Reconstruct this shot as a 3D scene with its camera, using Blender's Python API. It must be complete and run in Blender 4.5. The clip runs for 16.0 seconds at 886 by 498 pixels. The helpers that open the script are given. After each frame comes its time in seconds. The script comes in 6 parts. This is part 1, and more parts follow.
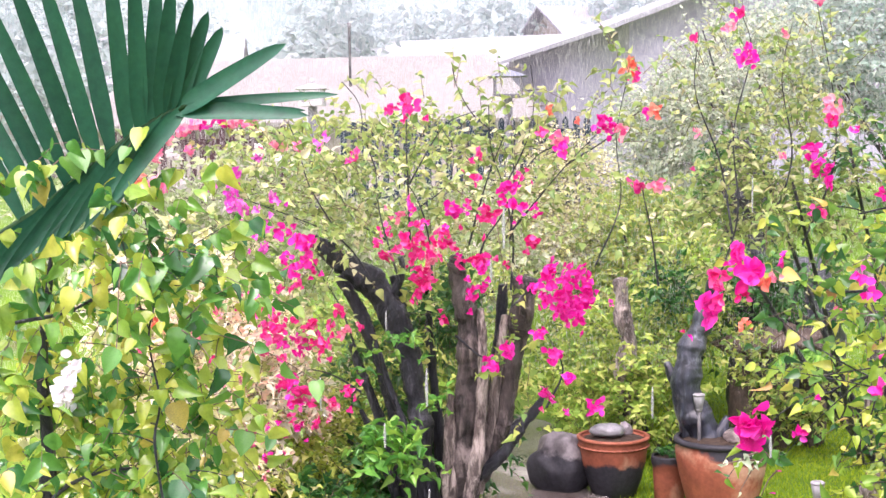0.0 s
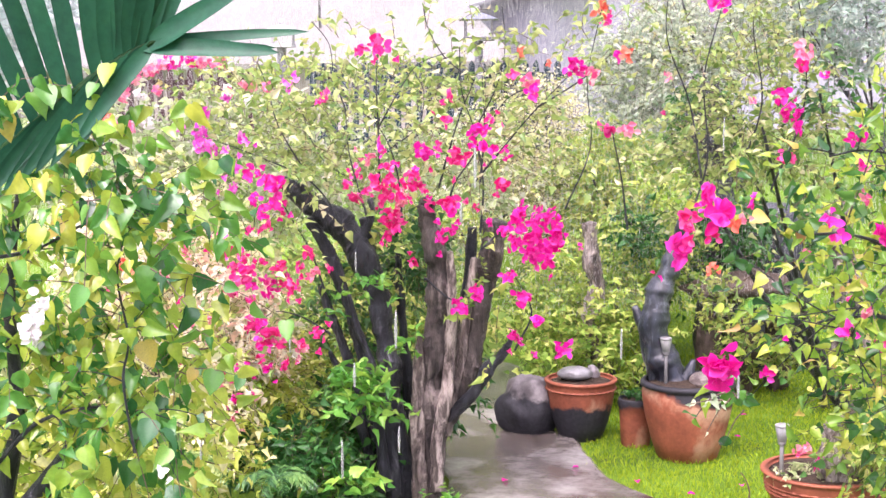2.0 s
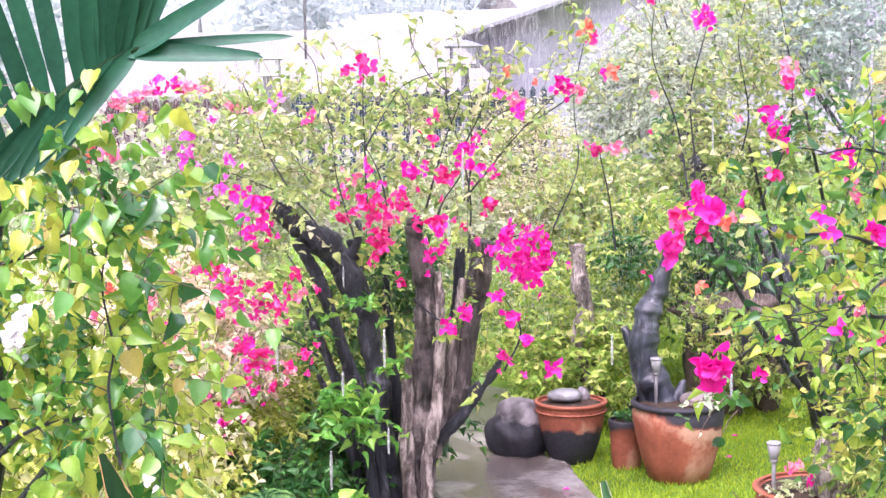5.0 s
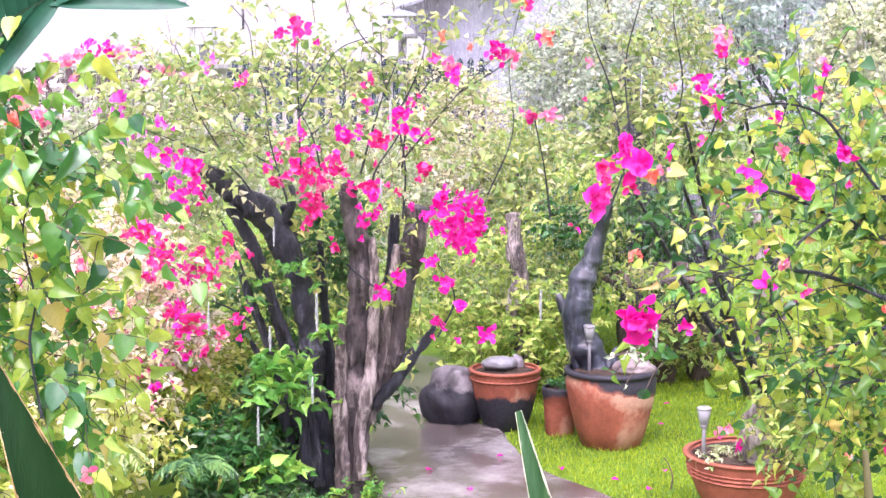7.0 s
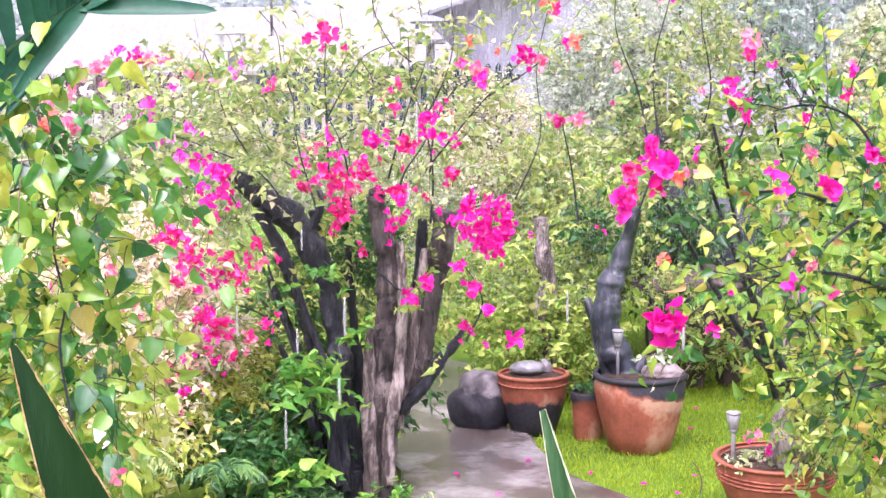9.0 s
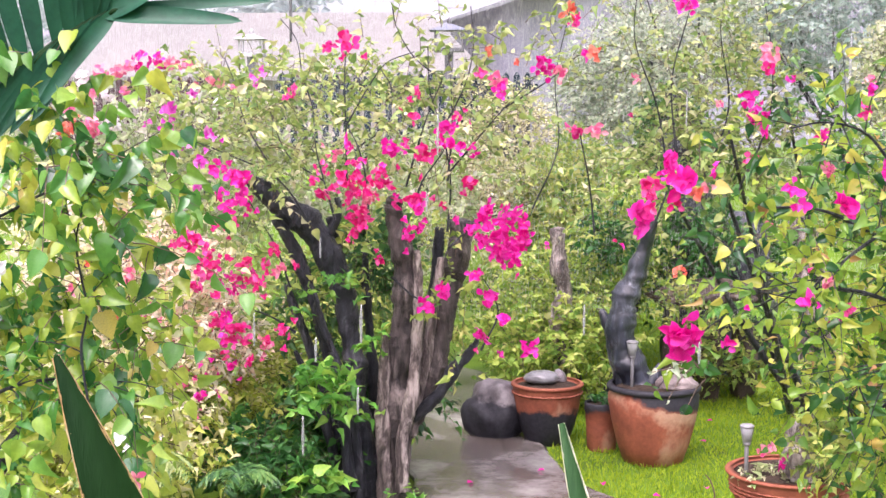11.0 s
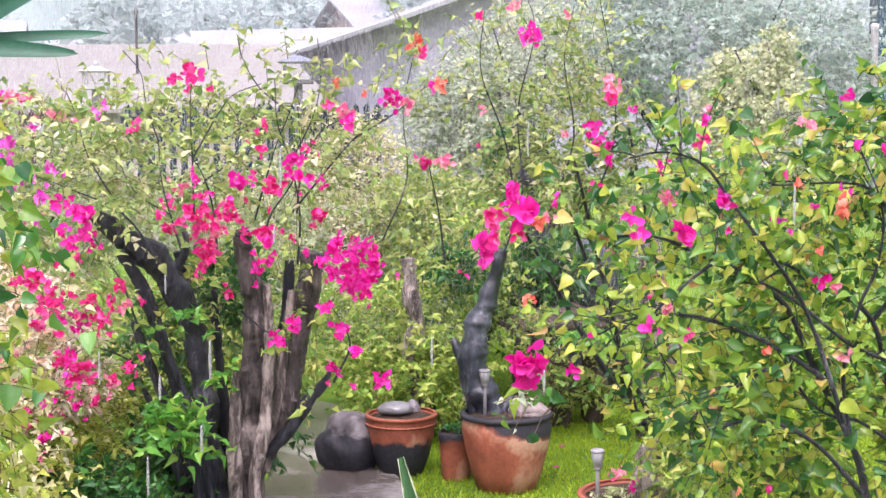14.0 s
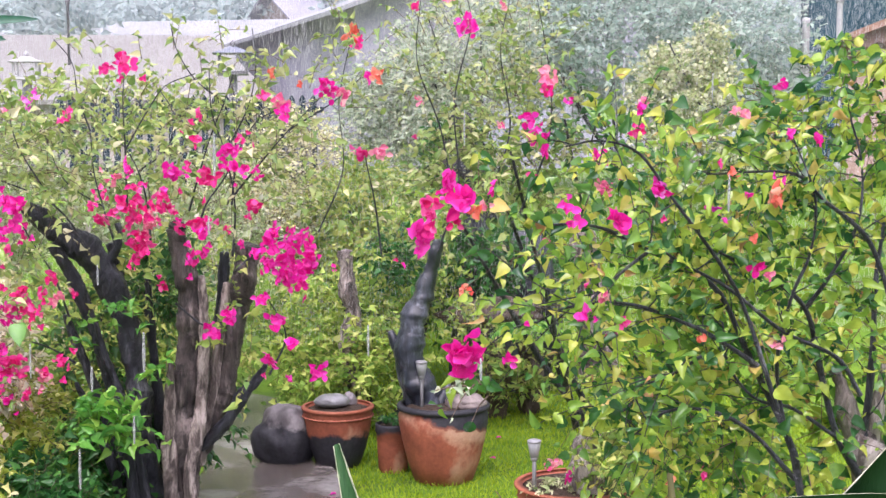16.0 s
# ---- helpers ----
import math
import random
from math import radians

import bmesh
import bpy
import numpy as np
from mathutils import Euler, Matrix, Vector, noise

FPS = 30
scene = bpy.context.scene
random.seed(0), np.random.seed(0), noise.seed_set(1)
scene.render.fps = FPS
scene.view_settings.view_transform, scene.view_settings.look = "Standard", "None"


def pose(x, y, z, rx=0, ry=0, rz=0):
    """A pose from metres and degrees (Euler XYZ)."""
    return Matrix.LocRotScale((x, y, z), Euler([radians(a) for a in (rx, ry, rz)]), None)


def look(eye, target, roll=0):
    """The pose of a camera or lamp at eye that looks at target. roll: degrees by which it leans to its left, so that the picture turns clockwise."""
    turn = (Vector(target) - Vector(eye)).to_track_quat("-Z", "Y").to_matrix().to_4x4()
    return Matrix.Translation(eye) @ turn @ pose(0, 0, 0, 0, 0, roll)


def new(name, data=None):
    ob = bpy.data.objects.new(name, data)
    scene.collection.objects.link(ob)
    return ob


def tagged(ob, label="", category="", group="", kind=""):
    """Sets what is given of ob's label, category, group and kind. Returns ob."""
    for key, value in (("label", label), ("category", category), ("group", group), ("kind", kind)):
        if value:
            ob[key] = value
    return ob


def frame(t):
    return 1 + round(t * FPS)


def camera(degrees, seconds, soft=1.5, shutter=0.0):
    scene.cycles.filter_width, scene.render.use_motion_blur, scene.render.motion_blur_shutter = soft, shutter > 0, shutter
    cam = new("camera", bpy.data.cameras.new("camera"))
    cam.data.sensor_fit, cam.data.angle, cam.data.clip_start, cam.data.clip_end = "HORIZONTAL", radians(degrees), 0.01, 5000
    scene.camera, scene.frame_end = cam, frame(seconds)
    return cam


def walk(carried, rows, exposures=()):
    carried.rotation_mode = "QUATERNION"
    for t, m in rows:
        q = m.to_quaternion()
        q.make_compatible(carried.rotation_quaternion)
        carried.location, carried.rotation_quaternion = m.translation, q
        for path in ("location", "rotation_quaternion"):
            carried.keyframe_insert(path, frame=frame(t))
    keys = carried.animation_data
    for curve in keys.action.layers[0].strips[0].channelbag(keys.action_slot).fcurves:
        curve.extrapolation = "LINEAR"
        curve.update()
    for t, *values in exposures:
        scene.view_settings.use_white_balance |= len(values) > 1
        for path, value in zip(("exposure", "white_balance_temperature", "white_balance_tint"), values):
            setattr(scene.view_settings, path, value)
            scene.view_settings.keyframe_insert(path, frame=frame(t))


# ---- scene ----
# ---------------------------------------------------------------- camera
cam = camera(36.2, 16.0, soft=1.45)
walk(cam, [
    (0, pose(-0.0125, -0.0250, 2.2901, 85.695, 1.112, 4.671)),
    (0.5, pose(-0.0105, -0.0263, 2.2864, 84.684, 1.169, 4.257)),
    (1, pose(-0.0137, -0.0217, 2.2847, 84.203, 0.850, 3.597)),
    (1.5, pose(-0.0152, -0.0218, 2.2817, 83.986, 0.732, 3.062)),
    (2, pose(-0.0174, -0.0179, 2.2789, 83.331, 0.607, 3.397)),
    (2.5, pose(-0.0161, -0.0134, 2.2677, 85.077, 1.159, 3.202)),
    (3, pose(-0.0217, -0.0150, 2.2521, 83.035, 1.295, 3.013)),
    (3.5, pose(-0.0211, -0.0098, 2.2373, 83.786, 0.845, 3.475)),
    (3.7, pose(-0.0217, -0.0100, 2.2358, 84.843, 0.780, 3.206)),
    (5.8, pose(-0.0178, 0.0112, 2.1900, 84.209, 1.147, 2.797)),
    (6, pose(-0.0161, 0.0044, 2.1842, 83.994, 1.482, 3.630)),
    (6.5, pose(-0.0052, 0.0123, 2.1720, 83.522, 1.344, 3.009)),
    (7, pose(0.0020, 0.0176, 2.1626, 83.599, 0.551, 0.282)),
    (7.5, pose(0.0100, 0.0205, 2.1550, 83.394, 0.678, -0.048)),
    (8, pose(0.0125, 0.0181, 2.1524, 83.137, 0.632, -0.494)),
    (8.5, pose(0.0128, 0.0171, 2.1512, 83.325, 0.847, 0.471)),
    (9, pose(0.0068, 0.0119, 2.1568, 83.852, 0.814, 1.474)),
    (9.2, pose(0.0051, 0.0129, 2.1603, 84.105, 0.770, 1.649)),
    (11.3, pose(-0.0011, -0.0171, 2.1689, 84.164, -0.082, 2.133)),
    (11.5, pose(0.0006, -0.0101, 2.1699, 84.003, -0.148, 1.867)),
    (12, pose(-0.0029, -0.0125, 2.1701, 84.159, -0.332, 1.656)),
    (12.5, pose(0.0000, 0.0000, 2.1698, 84.350, 0.000, 0.000)),
    (13, pose(0.0035, -0.0059, 2.1681, 84.238, 0.140, -1.463)),
    (13.5, pose(0.0171, -0.0010, 2.1661, 84.192, 0.175, -3.498)),
    (14, pose(0.0182, -0.0091, 2.1703, 85.440, 0.451, -4.033)),
    (14.5, pose(0.0190, -0.0125, 2.1748, 86.157, 0.554, -4.715)),
    (15, pose(0.0212, -0.0091, 2.1761, 85.769, 0.493, -5.425)),
    (15.5, pose(0.0224, -0.0039, 2.1741, 85.749, 0.575, -6.018)),
    (16, pose(0.0200, 0.0046, 2.1599, 85.127, 0.348, -6.710))],
    exposures=[(0, 1.88, 6500, 33), (2, 1.98, 6450, 34), (3.5, 2.1, 6250, 37), (6, 2.07, 6100, 40), (6.6, 2.15, 6060, 41), (7, 2.17, 6050, 41), (8, 2.17, 6050, 41),
               (9.2, 2.02, 6150, 39), (11.3, 1.7, 6450, 33), (12.5, 1.65, 6450, 32), (14, 1.64, 6350, 30), (14.8, 1.58, 6300, 29), (15.5, 1.47, 6230, 28), (16, 1.5, 6200, 28)])

# ---------------------------------------------------------------- light: overcast, raining
world = bpy.data.worlds.new("overcast_sky")
scene.world = world
world.use_nodes = True
wn = world.node_tree
wn.nodes.clear()
sky = wn.nodes.new("ShaderNodeTexSky")
sky.sky_type = "NISHITA"
sky.sun_disc = False
sky.sun_elevation = radians(62)
sky.sun_rotation = radians(200)
sky.air_density = 1.0
sky.dust_density = 5.0
pale = wn.nodes.new("ShaderNodeHueSaturation")
pale.inputs["Saturation"].default_value = 0.25
bg = wn.nodes.new("ShaderNodeBackground")
bg.inputs["Strength"].default_value = 0.15
wo = wn.nodes.new("ShaderNodeOutputWorld")
wn.links.new(sky.outputs[0], pale.inputs["Color"])
wn.links.new(pale.outputs[0], bg.inputs["Color"])
wn.links.new(bg.outputs[0], wo.inputs["Surface"])

sun_data = bpy.data.lights.new("sun", "SUN")
sun_data.energy = 1.1
sun_data.angle = radians(60)
sun_data.color = (1.0, 0.97, 0.92)
sun = new("sun", sun_data)
sun.matrix_basis = look((-3, -9, 24), (0, 6, 0))


# ---------------------------------------------------------------- materials
def material(name, rough=0.6, spec=0.5, metal=0.0):
    m = bpy.data.materials.new(name)
    m.use_nodes = True
    b = m.node_tree.nodes["Principled BSDF"]
    b.inputs["Roughness"].default_value = rough
    b.inputs["Metallic"].default_value = metal
    b.inputs["Specular IOR Level"].default_value = spec
    return m, m.node_tree, b


def ramp(nt, stops, source, mode="LINEAR"):
    r = nt.nodes.new("ShaderNodeValToRGB")
    r.color_ramp.interpolation = mode
    e = r.color_ramp.elements
    while len(e) < len(stops):
        e.new(0.5)
    for k, (pos, col) in enumerate(stops):
        e[k].position = pos
        e[k].color = (*col, 1)
    nt.links.new(source, r.inputs[0])
    return r.outputs[0]


def noise_tex(nt, scale, detail=5.0, rough=0.6, stretch=None):
    co = nt.nodes.new("ShaderNodeTexCoord")
    n = nt.nodes.new("ShaderNodeTexNoise")
    n.inputs["Scale"].default_value = scale
    n.inputs["Detail"].default_value = detail
    n.inputs["Roughness"].default_value = rough
    if stretch:
        mp = nt.nodes.new("ShaderNodeMapping")
        mp.inputs["Scale"].default_value = stretch
        nt.links.new(co.outputs["Object"], mp.inputs[0])
        nt.links.new(mp.outputs[0], n.inputs["Vector"])
    else:
        nt.links.new(co.outputs["Object"], n.inputs["Vector"])
    return n.outputs[0]


def mixc(nt, fac, a, b, mode="MIX"):
    m = nt.nodes.new("ShaderNodeMix")
    m.data_type = "RGBA"
    m.blend_type = mode
    for sock, v in ((m.inputs[0], fac), (m.inputs[6], a), (m.inputs[7], b)):
        if isinstance(v, (int, float)):
            sock.default_value = v
        elif isinstance(v, tuple):
            sock.default_value = (*v, 1)
        else:
            nt.links.new(v, sock)
    return m.outputs[2]


def bump(nt, b, height, strength, dist=0.01):
    n = nt.nodes.new("ShaderNodeBump")
    n.inputs["Strength"].default_value = strength
    n.inputs["Distance"].default_value = dist
    nt.links.new(height, n.inputs["Height"])
    nt.links.new(n.outputs[0], b.inputs["Normal"])


def leaf_mat(name, stops, rough=0.3, translucent=0.45, single=False, lift=0.12, spec=0.4, mottle=1.0):
    """Wet leaf: colour varies leaf by leaf, light shines through; mottle: how strong veins and blotches are."""
    m, nt, b = material(name, rough, spec)
    if single:
        src = nt.nodes.new("ShaderNodeObjectInfo").outputs["Random"]
    else:
        src = nt.nodes.new("ShaderNodeNewGeometry").outputs["Random Per Island"]
    c = ramp(nt, [(p_, (r_, g_, b_ + lift * g_)) for p_, (r_, g_, b_) in stops], src)
    vein = noise_tex(nt, 60, 3)
    c = mixc(nt, 0.35 * mottle, c, ramp(nt, [(0.3, (0.45, 0.45, 0.4)), (0.7, (1.15, 1.15, 1.1))], vein), "MULTIPLY")
    blotch = noise_tex(nt, 22, 3)
    c = mixc(nt, 0.5 * mottle, c, ramp(nt, [(0.32, (0.6, 0.72, 0.8)), (0.5, (1.0, 1.0, 1.0)), (0.68, (1.35, 1.2, 1.05))], blotch), "MULTIPLY")
    nt.links.new(c, b.inputs["Base Color"])
    bump(nt, b, vein, 0.25, 0.004)
    t = nt.nodes.new("ShaderNodeBsdfTranslucent")
    nt.links.new(c, t.inputs["Color"])
    mx = nt.nodes.new("ShaderNodeMixShader")
    mx.inputs[0].default_value = translucent
    nt.links.new(b.outputs[0], mx.inputs[1])
    nt.links.new(t.outputs[0], mx.inputs[2])
    nt.links.new(mx.outputs[0], nt.nodes["Material Output"].inputs["Surface"])
    return m


def surface(name, stops, scale, rough=0.6, spec=0.4, bump_s=0.4, dist=0.01, fine=None, stretch=None, metal=0.0):
    """Mottled surface with two scales of variation."""
    m, nt, b = material(name, rough, spec, metal)
    n1 = noise_tex(nt, scale, 6, 0.6, stretch)
    n2 = noise_tex(nt, fine or scale * 9, 4, 0.7, stretch)
    c = ramp(nt, stops, n1)
    c = mixc(nt, 0.5, c, ramp(nt, [(0.3, (0.6, 0.6, 0.6)), (0.7, (1.25, 1.25, 1.25))], n2), "MULTIPLY")
    nt.links.new(c, b.inputs["Base Color"])
    if bump_s:
        bump(nt, b, n2, bump_s, dist)
    return m


YELLOW_GREEN = [(0.0, (0.028, 0.15, 0.04)), (0.22, (0.08, 0.28, 0.04)), (0.46, (0.2, 0.4, 0.045)), (0.78, (0.35, 0.48, 0.045)), (0.96, (0.5, 0.53, 0.06)),
                (1.0, (0.6, 0.45, 0.1))]
MID_GREEN = [(0.0, (0.13, 0.25, 0.04)), (0.4, (0.26, 0.38, 0.05)), (0.8, (0.42, 0.47, 0.07)), (1.0, (0.56, 0.54, 0.16))]
M_leaf_left = leaf_mat("leaf_yellow_green", YELLOW_GREEN, 0.22, 0.42, lift=0.05, spec=0.8)
M_leaf_left_one = leaf_mat("leaf_yellow_green_big", YELLOW_GREEN, 0.22, 0.4, single=True, lift=0.05, spec=0.8)
OLIVE_GREEN = [(0.0, (0.02, 0.09, 0.03)), (0.2, (0.065, 0.2, 0.04)), (0.48, (0.22, 0.4, 0.04)), (0.76, (0.44, 0.56, 0.06)), (0.955, (0.55, 0.52, 0.09)),
               (1.0, (0.55, 0.28, 0.13))]
M_leaf_right = leaf_mat("leaf_olive", OLIVE_GREEN, 0.24, 0.55, lift=0.04, spec=0.7)
M_leaf_right_one = leaf_mat("leaf_olive_big", OLIVE_GREEN, 0.26, single=True, lift=0.04, spec=0.55)
M_leaf_gloss = leaf_mat("leaf_glossy_green", [(0.0, (0.012, 0.07, 0.022)), (0.5, (0.03, 0.14, 0.03)), (1.0, (0.08, 0.24, 0.035))], 0.2, 0.35, lift=0.03, spec=0.9)
M_leaf_tree = leaf_mat("leaf_tree", [(0.0, (0.14, 0.26, 0.04)), (0.4, (0.31, 0.42, 0.07)), (0.8, (0.47, 0.53, 0.15)), (1.0, (0.62, 0.58, 0.32))])
M_leaf_hedge = leaf_mat("leaf_hedge_pale", [(0.0, (0.24, 0.35, 0.11)), (0.4, (0.37, 0.46, 0.17)), (0.75, (0.48, 0.54, 0.27)), (1.0, (0.66, 0.61, 0.48))], 0.6, 0.52, spec=0.2, mottle=0.4)
M_leaf_mid = leaf_mat("leaf_mid_green", MID_GREEN, 0.5, 0.5, lift=0.1, spec=0.22, mottle=0.4)
M_leaf_lime = leaf_mat("leaf_lime_green", [(0.0, (0.14, 0.28, 0.04)), (0.4, (0.29, 0.44, 0.06)), (0.8, (0.44, 0.54, 0.09)), (1.0, (0.58, 0.59, 0.18))], 0.5, 0.5, lift=0.05, spec=0.22, mottle=0.4)
M_leaf_fresh = leaf_mat("leaf_fresh_green", [(0.0, (0.05, 0.22, 0.03)), (0.5, (0.14, 0.4, 0.05)), (1.0, (0.32, 0.54, 0.07))], lift=0.03)
M_leaf_dark = leaf_mat("leaf_dark_green", [(0.0, (0.018, 0.08, 0.02)), (0.6, (0.04, 0.17, 0.03)), (1.0, (0.1, 0.28, 0.045))], lift=0.04)
M_leaf_deep = leaf_mat("leaf_deep_green", [(0.0, (0.03, 0.1, 0.03)), (0.6, (0.08, 0.22, 0.04)), (1.0, (0.19, 0.35, 0.06))])
# Back trees: rain haze is put into this leaf colour and the next.
M_leaf_blue_haze = leaf_mat("leaf_grey_green_haze", [(0.0, (0.25, 0.36, 0.31)), (0.5, (0.37, 0.49, 0.42)), (1.0, (0.52, 0.61, 0.53))], 0.7, 0.52, lift=0.0, spec=0.12, mottle=0.3)
# Sage paled for haze; also the own colour of pale young leaves.
M_leaf_sage_and_haze = leaf_mat("leaf_sage_and_haze", [(0.0, (0.27, 0.36, 0.26)), (0.5, (0.42, 0.5, 0.36)), (1.0, (0.6, 0.64, 0.47))], 0.7, 0.52, lift=0.0, spec=0.12, mottle=0.3)
M_leaf_cream = leaf_mat("leaf_cream_variegated", [(0.0, (0.22, 0.34, 0.12)), (0.45, (0.48, 0.53, 0.28)), (1.0, (0.74, 0.73, 0.52))], 0.6, 0.5, lift=0.0, spec=0.2, mottle=0.4)
M_leaf_pale = leaf_mat("leaf_pale_straw", [(0.0, (0.4, 0.46, 0.16)), (0.5, (0.68, 0.66, 0.36)), (1.0, (0.86, 0.82, 0.64))], 0.6, 0.5, lift=0.0)
M_leaf_bright = leaf_mat("leaf_bright_lime", [(0.0, (0.26, 0.4, 0.06)), (0.45, (0.5, 0.58, 0.1)), (0.8, (0.66, 0.66, 0.2)), (1.0, (0.8, 0.76, 0.5))], 0.5, 0.5, lift=0.0)
M_fern = leaf_mat("fern_pale", [(0.0, (0.12, 0.26, 0.04)), (0.5, (0.25, 0.38, 0.07)), (1.0, (0.4, 0.48, 0.13))])
M_peach = leaf_mat("bract_peach", [(0.0, (0.84, 0.5, 0.4)), (0.35, (0.88, 0.76, 0.62)), (1.0, (0.9, 0.88, 0.76))], 0.5, 0.5, lift=0.0)
BRACT_TONES = {
    "M": ("bract_magenta", [(0.0, (0.66, 0.004, 0.22)), (0.5, (0.84, 0.016, 0.4)), (1.0, (0.89, 0.08, 0.54))]),
    "C": ("bract_crimson", [(0.0, (0.66, 0.008, 0.15)), (0.5, (0.82, 0.03, 0.3)), (1.0, (0.87, 0.15, 0.42))]),
    "L": ("bract_lilac", [(0.0, (0.66, 0.03, 0.48)), (0.6, (0.78, 0.12, 0.58)), (1.0, (0.8, 0.28, 0.62))]),
    "P": ("bract_pink", [(0.0, (0.8, 0.1, 0.3)), (0.6, (0.82, 0.26, 0.36)), (1.0, (0.85, 0.45, 0.45))]),
    "O": ("bract_coral", [(0.0, (0.75, 0.1, 0.06)), (0.6, (0.82, 0.24, 0.14)), (1.0, (0.85, 0.42, 0.25))]),
    "W": ("bract_white", [(0.0, (0.8, 0.74, 0.68)), (1.0, (0.88, 0.86, 0.84))]),
}
FLOWER = {c: leaf_mat(nm, st, 0.45, 0.45) for c, (nm, st) in BRACT_TONES.items()}
FLOWER_ONE = {c: leaf_mat(nm + "_single", st, 0.45, 0.45, True) for c, (nm, st) in BRACT_TONES.items()}
M_twig_green = surface("calyx", [(0.3, (0.3, 0.3, 0.12)), (0.7, (0.5, 0.42, 0.2))], 20, 0.6)
M_palm = leaf_mat("palm_leaflet", [(0.0, (0.006, 0.05, 0.03)), (1.0, (0.014, 0.088, 0.05))], 0.35, 0.12, single=True, lift=0.0, spec=0.25)
M_agave = surface("agave_skin", [(0.3, (0.003, 0.016, 0.005)), (0.55, (0.007, 0.03, 0.008)), (0.72, (0.014, 0.045, 0.012))], 9, 0.6, 0.1, 0.3, stretch=(1, 1, 0.16))
M_agave_mid = surface("agave_skin_mid", [(0.3, (0.007, 0.028, 0.009)), (0.5, (0.018, 0.06, 0.02)), (0.66, (0.06, 0.13, 0.05))], 24, 0.5, 0.2, 0.3, stretch=(1, 1, 0.08))
M_agave_brown = surface("agave_skin_brown", [(0.3, (0.03, 0.04, 0.012)), (0.7, (0.09, 0.075, 0.025))], 10, 0.5, 0.3, 0.1, stretch=(1, 1, 0.1))
M_agave_rim = surface("agave_rim", [(0.3, (0.36, 0.36, 0.24)), (0.7, (0.48, 0.48, 0.36))], 20, 0.5)
M_agave_edge = surface("agave_edge", [(0.3, (0.13, 0.07, 0.025)), (0.55, (0.3, 0.19, 0.07)), (0.75, (0.5, 0.42, 0.25))], 45, 0.6)


def bark(name, dark, mid, pale, cover, rough=0.5, spec=0.4, relief=1.0):
    """Wet bark: dark crooked fissures along the grain, worn paler plates and small lichen spots."""
    m, nt, b = material(name, rough, spec)
    plate = noise_tex(nt, 7, 6, 0.65, (1, 1, 0.42))
    grain = noise_tex(nt, 24, 6, 0.72, (1, 1, 0.24))
    spot = noise_tex(nt, 38, 3, 0.5)
    for n in nt.nodes:
        if n.type == "TEX_NOISE":
            n.inputs["Distortion"].default_value = 0.7
    c = ramp(nt, [(0.36, dark), (0.5, mid), (0.66, tuple(1.9 * q for q in mid))], grain)
    c = mixc(nt, ramp(nt, [(cover, (0, 0, 0)), (cover + 0.1, (0.85, 0.85, 0.85))], plate), c, mixc(nt, ramp(nt, [(0.43, (0, 0, 0)), (0.58, (1, 1, 1))], grain), mid, pale))
    c = mixc(nt, ramp(nt, [(0.66, (0, 0, 0)), (0.74, (0.35, 0.35, 0.35))], spot), c, pale)
    nt.links.new(c, b.inputs["Base Color"])
    bump(nt, b, grain, relief, 0.05)
    return m


M_bark = bark("bark_wet", (0.012, 0.01, 0.01), (0.09, 0.07, 0.064), (0.48, 0.41, 0.375), 0.44)
M_bark_pale = bark("bark_pale_knotted", (0.03, 0.026, 0.024), (0.16, 0.135, 0.12), (0.55, 0.5, 0.46), 0.42)
M_bark_brown = bark("bark_brown_wet", (0.008, 0.007, 0.008), (0.055, 0.044, 0.042), (0.24, 0.2, 0.185), 0.52)
M_bark_dark = bark("bark_dark_wet", (0.005, 0.006, 0.009), (0.02, 0.022, 0.029), (0.18, 0.18, 0.2), 0.59, 0.42, 0.4)
# Pale plates here paint wet highlights; the blue is sky sheen in the colour.
M_bark_blue = bark("bark_blue_sheen", (0.006, 0.008, 0.013), (0.017, 0.021, 0.032), (0.19, 0.21, 0.25), 0.54, 0.32, 0.7, 0.3)
M_twig = surface("twig", [(0.3, (0.06, 0.04, 0.03)), (0.7, (0.17, 0.11, 0.08))], 20, 0.6)
M_lawn = surface("lawn_soil", [(0.28, (0.06, 0.075, 0.012)), (0.42, (0.06, 0.13, 0.008)), (0.7, (0.13, 0.23, 0.012))], 1.5, 0.8, 0.2, 0.6, 0.02, 30)
M_grass = leaf_mat("grass_blade", [(0.0, (0.14, 0.26, 0.008)), (0.5, (0.24, 0.36, 0.008)), (1.0, (0.35, 0.44, 0.02))], 0.55, 0.45, lift=0.02, spec=0.2)
M_path = surface("wet_concrete", [(0.34, (0.05, 0.038, 0.031)), (0.5, (0.11, 0.098, 0.09)), (0.66, (0.27, 0.26, 0.25))], 1.7, 0.2, 0.6, 0.25, 0.01, 18)
M_stone = surface("boulder_stone", [(0.3, (0.06, 0.055, 0.06)), (0.6, (0.2, 0.18, 0.19)), (0.8, (0.4, 0.37, 0.38))], 3.5, 0.4, 0.5, 0.6, 0.02, 30)
M_brownstone = surface("brown_rock", [(0.3, (0.025, 0.018, 0.014)), (0.55, (0.075, 0.052, 0.04)), (0.75, (0.15, 0.115, 0.09))], 7, 0.6, 0.4, 0.8, 0.02, 40)
M_rosestone = surface("rose_stone", [(0.3, (0.1, 0.08, 0.075)), (0.55, (0.2, 0.165, 0.155)), (0.75, (0.34, 0.29, 0.275))], 8, 0.45, 0.4, 0.6, 0.02, 40)
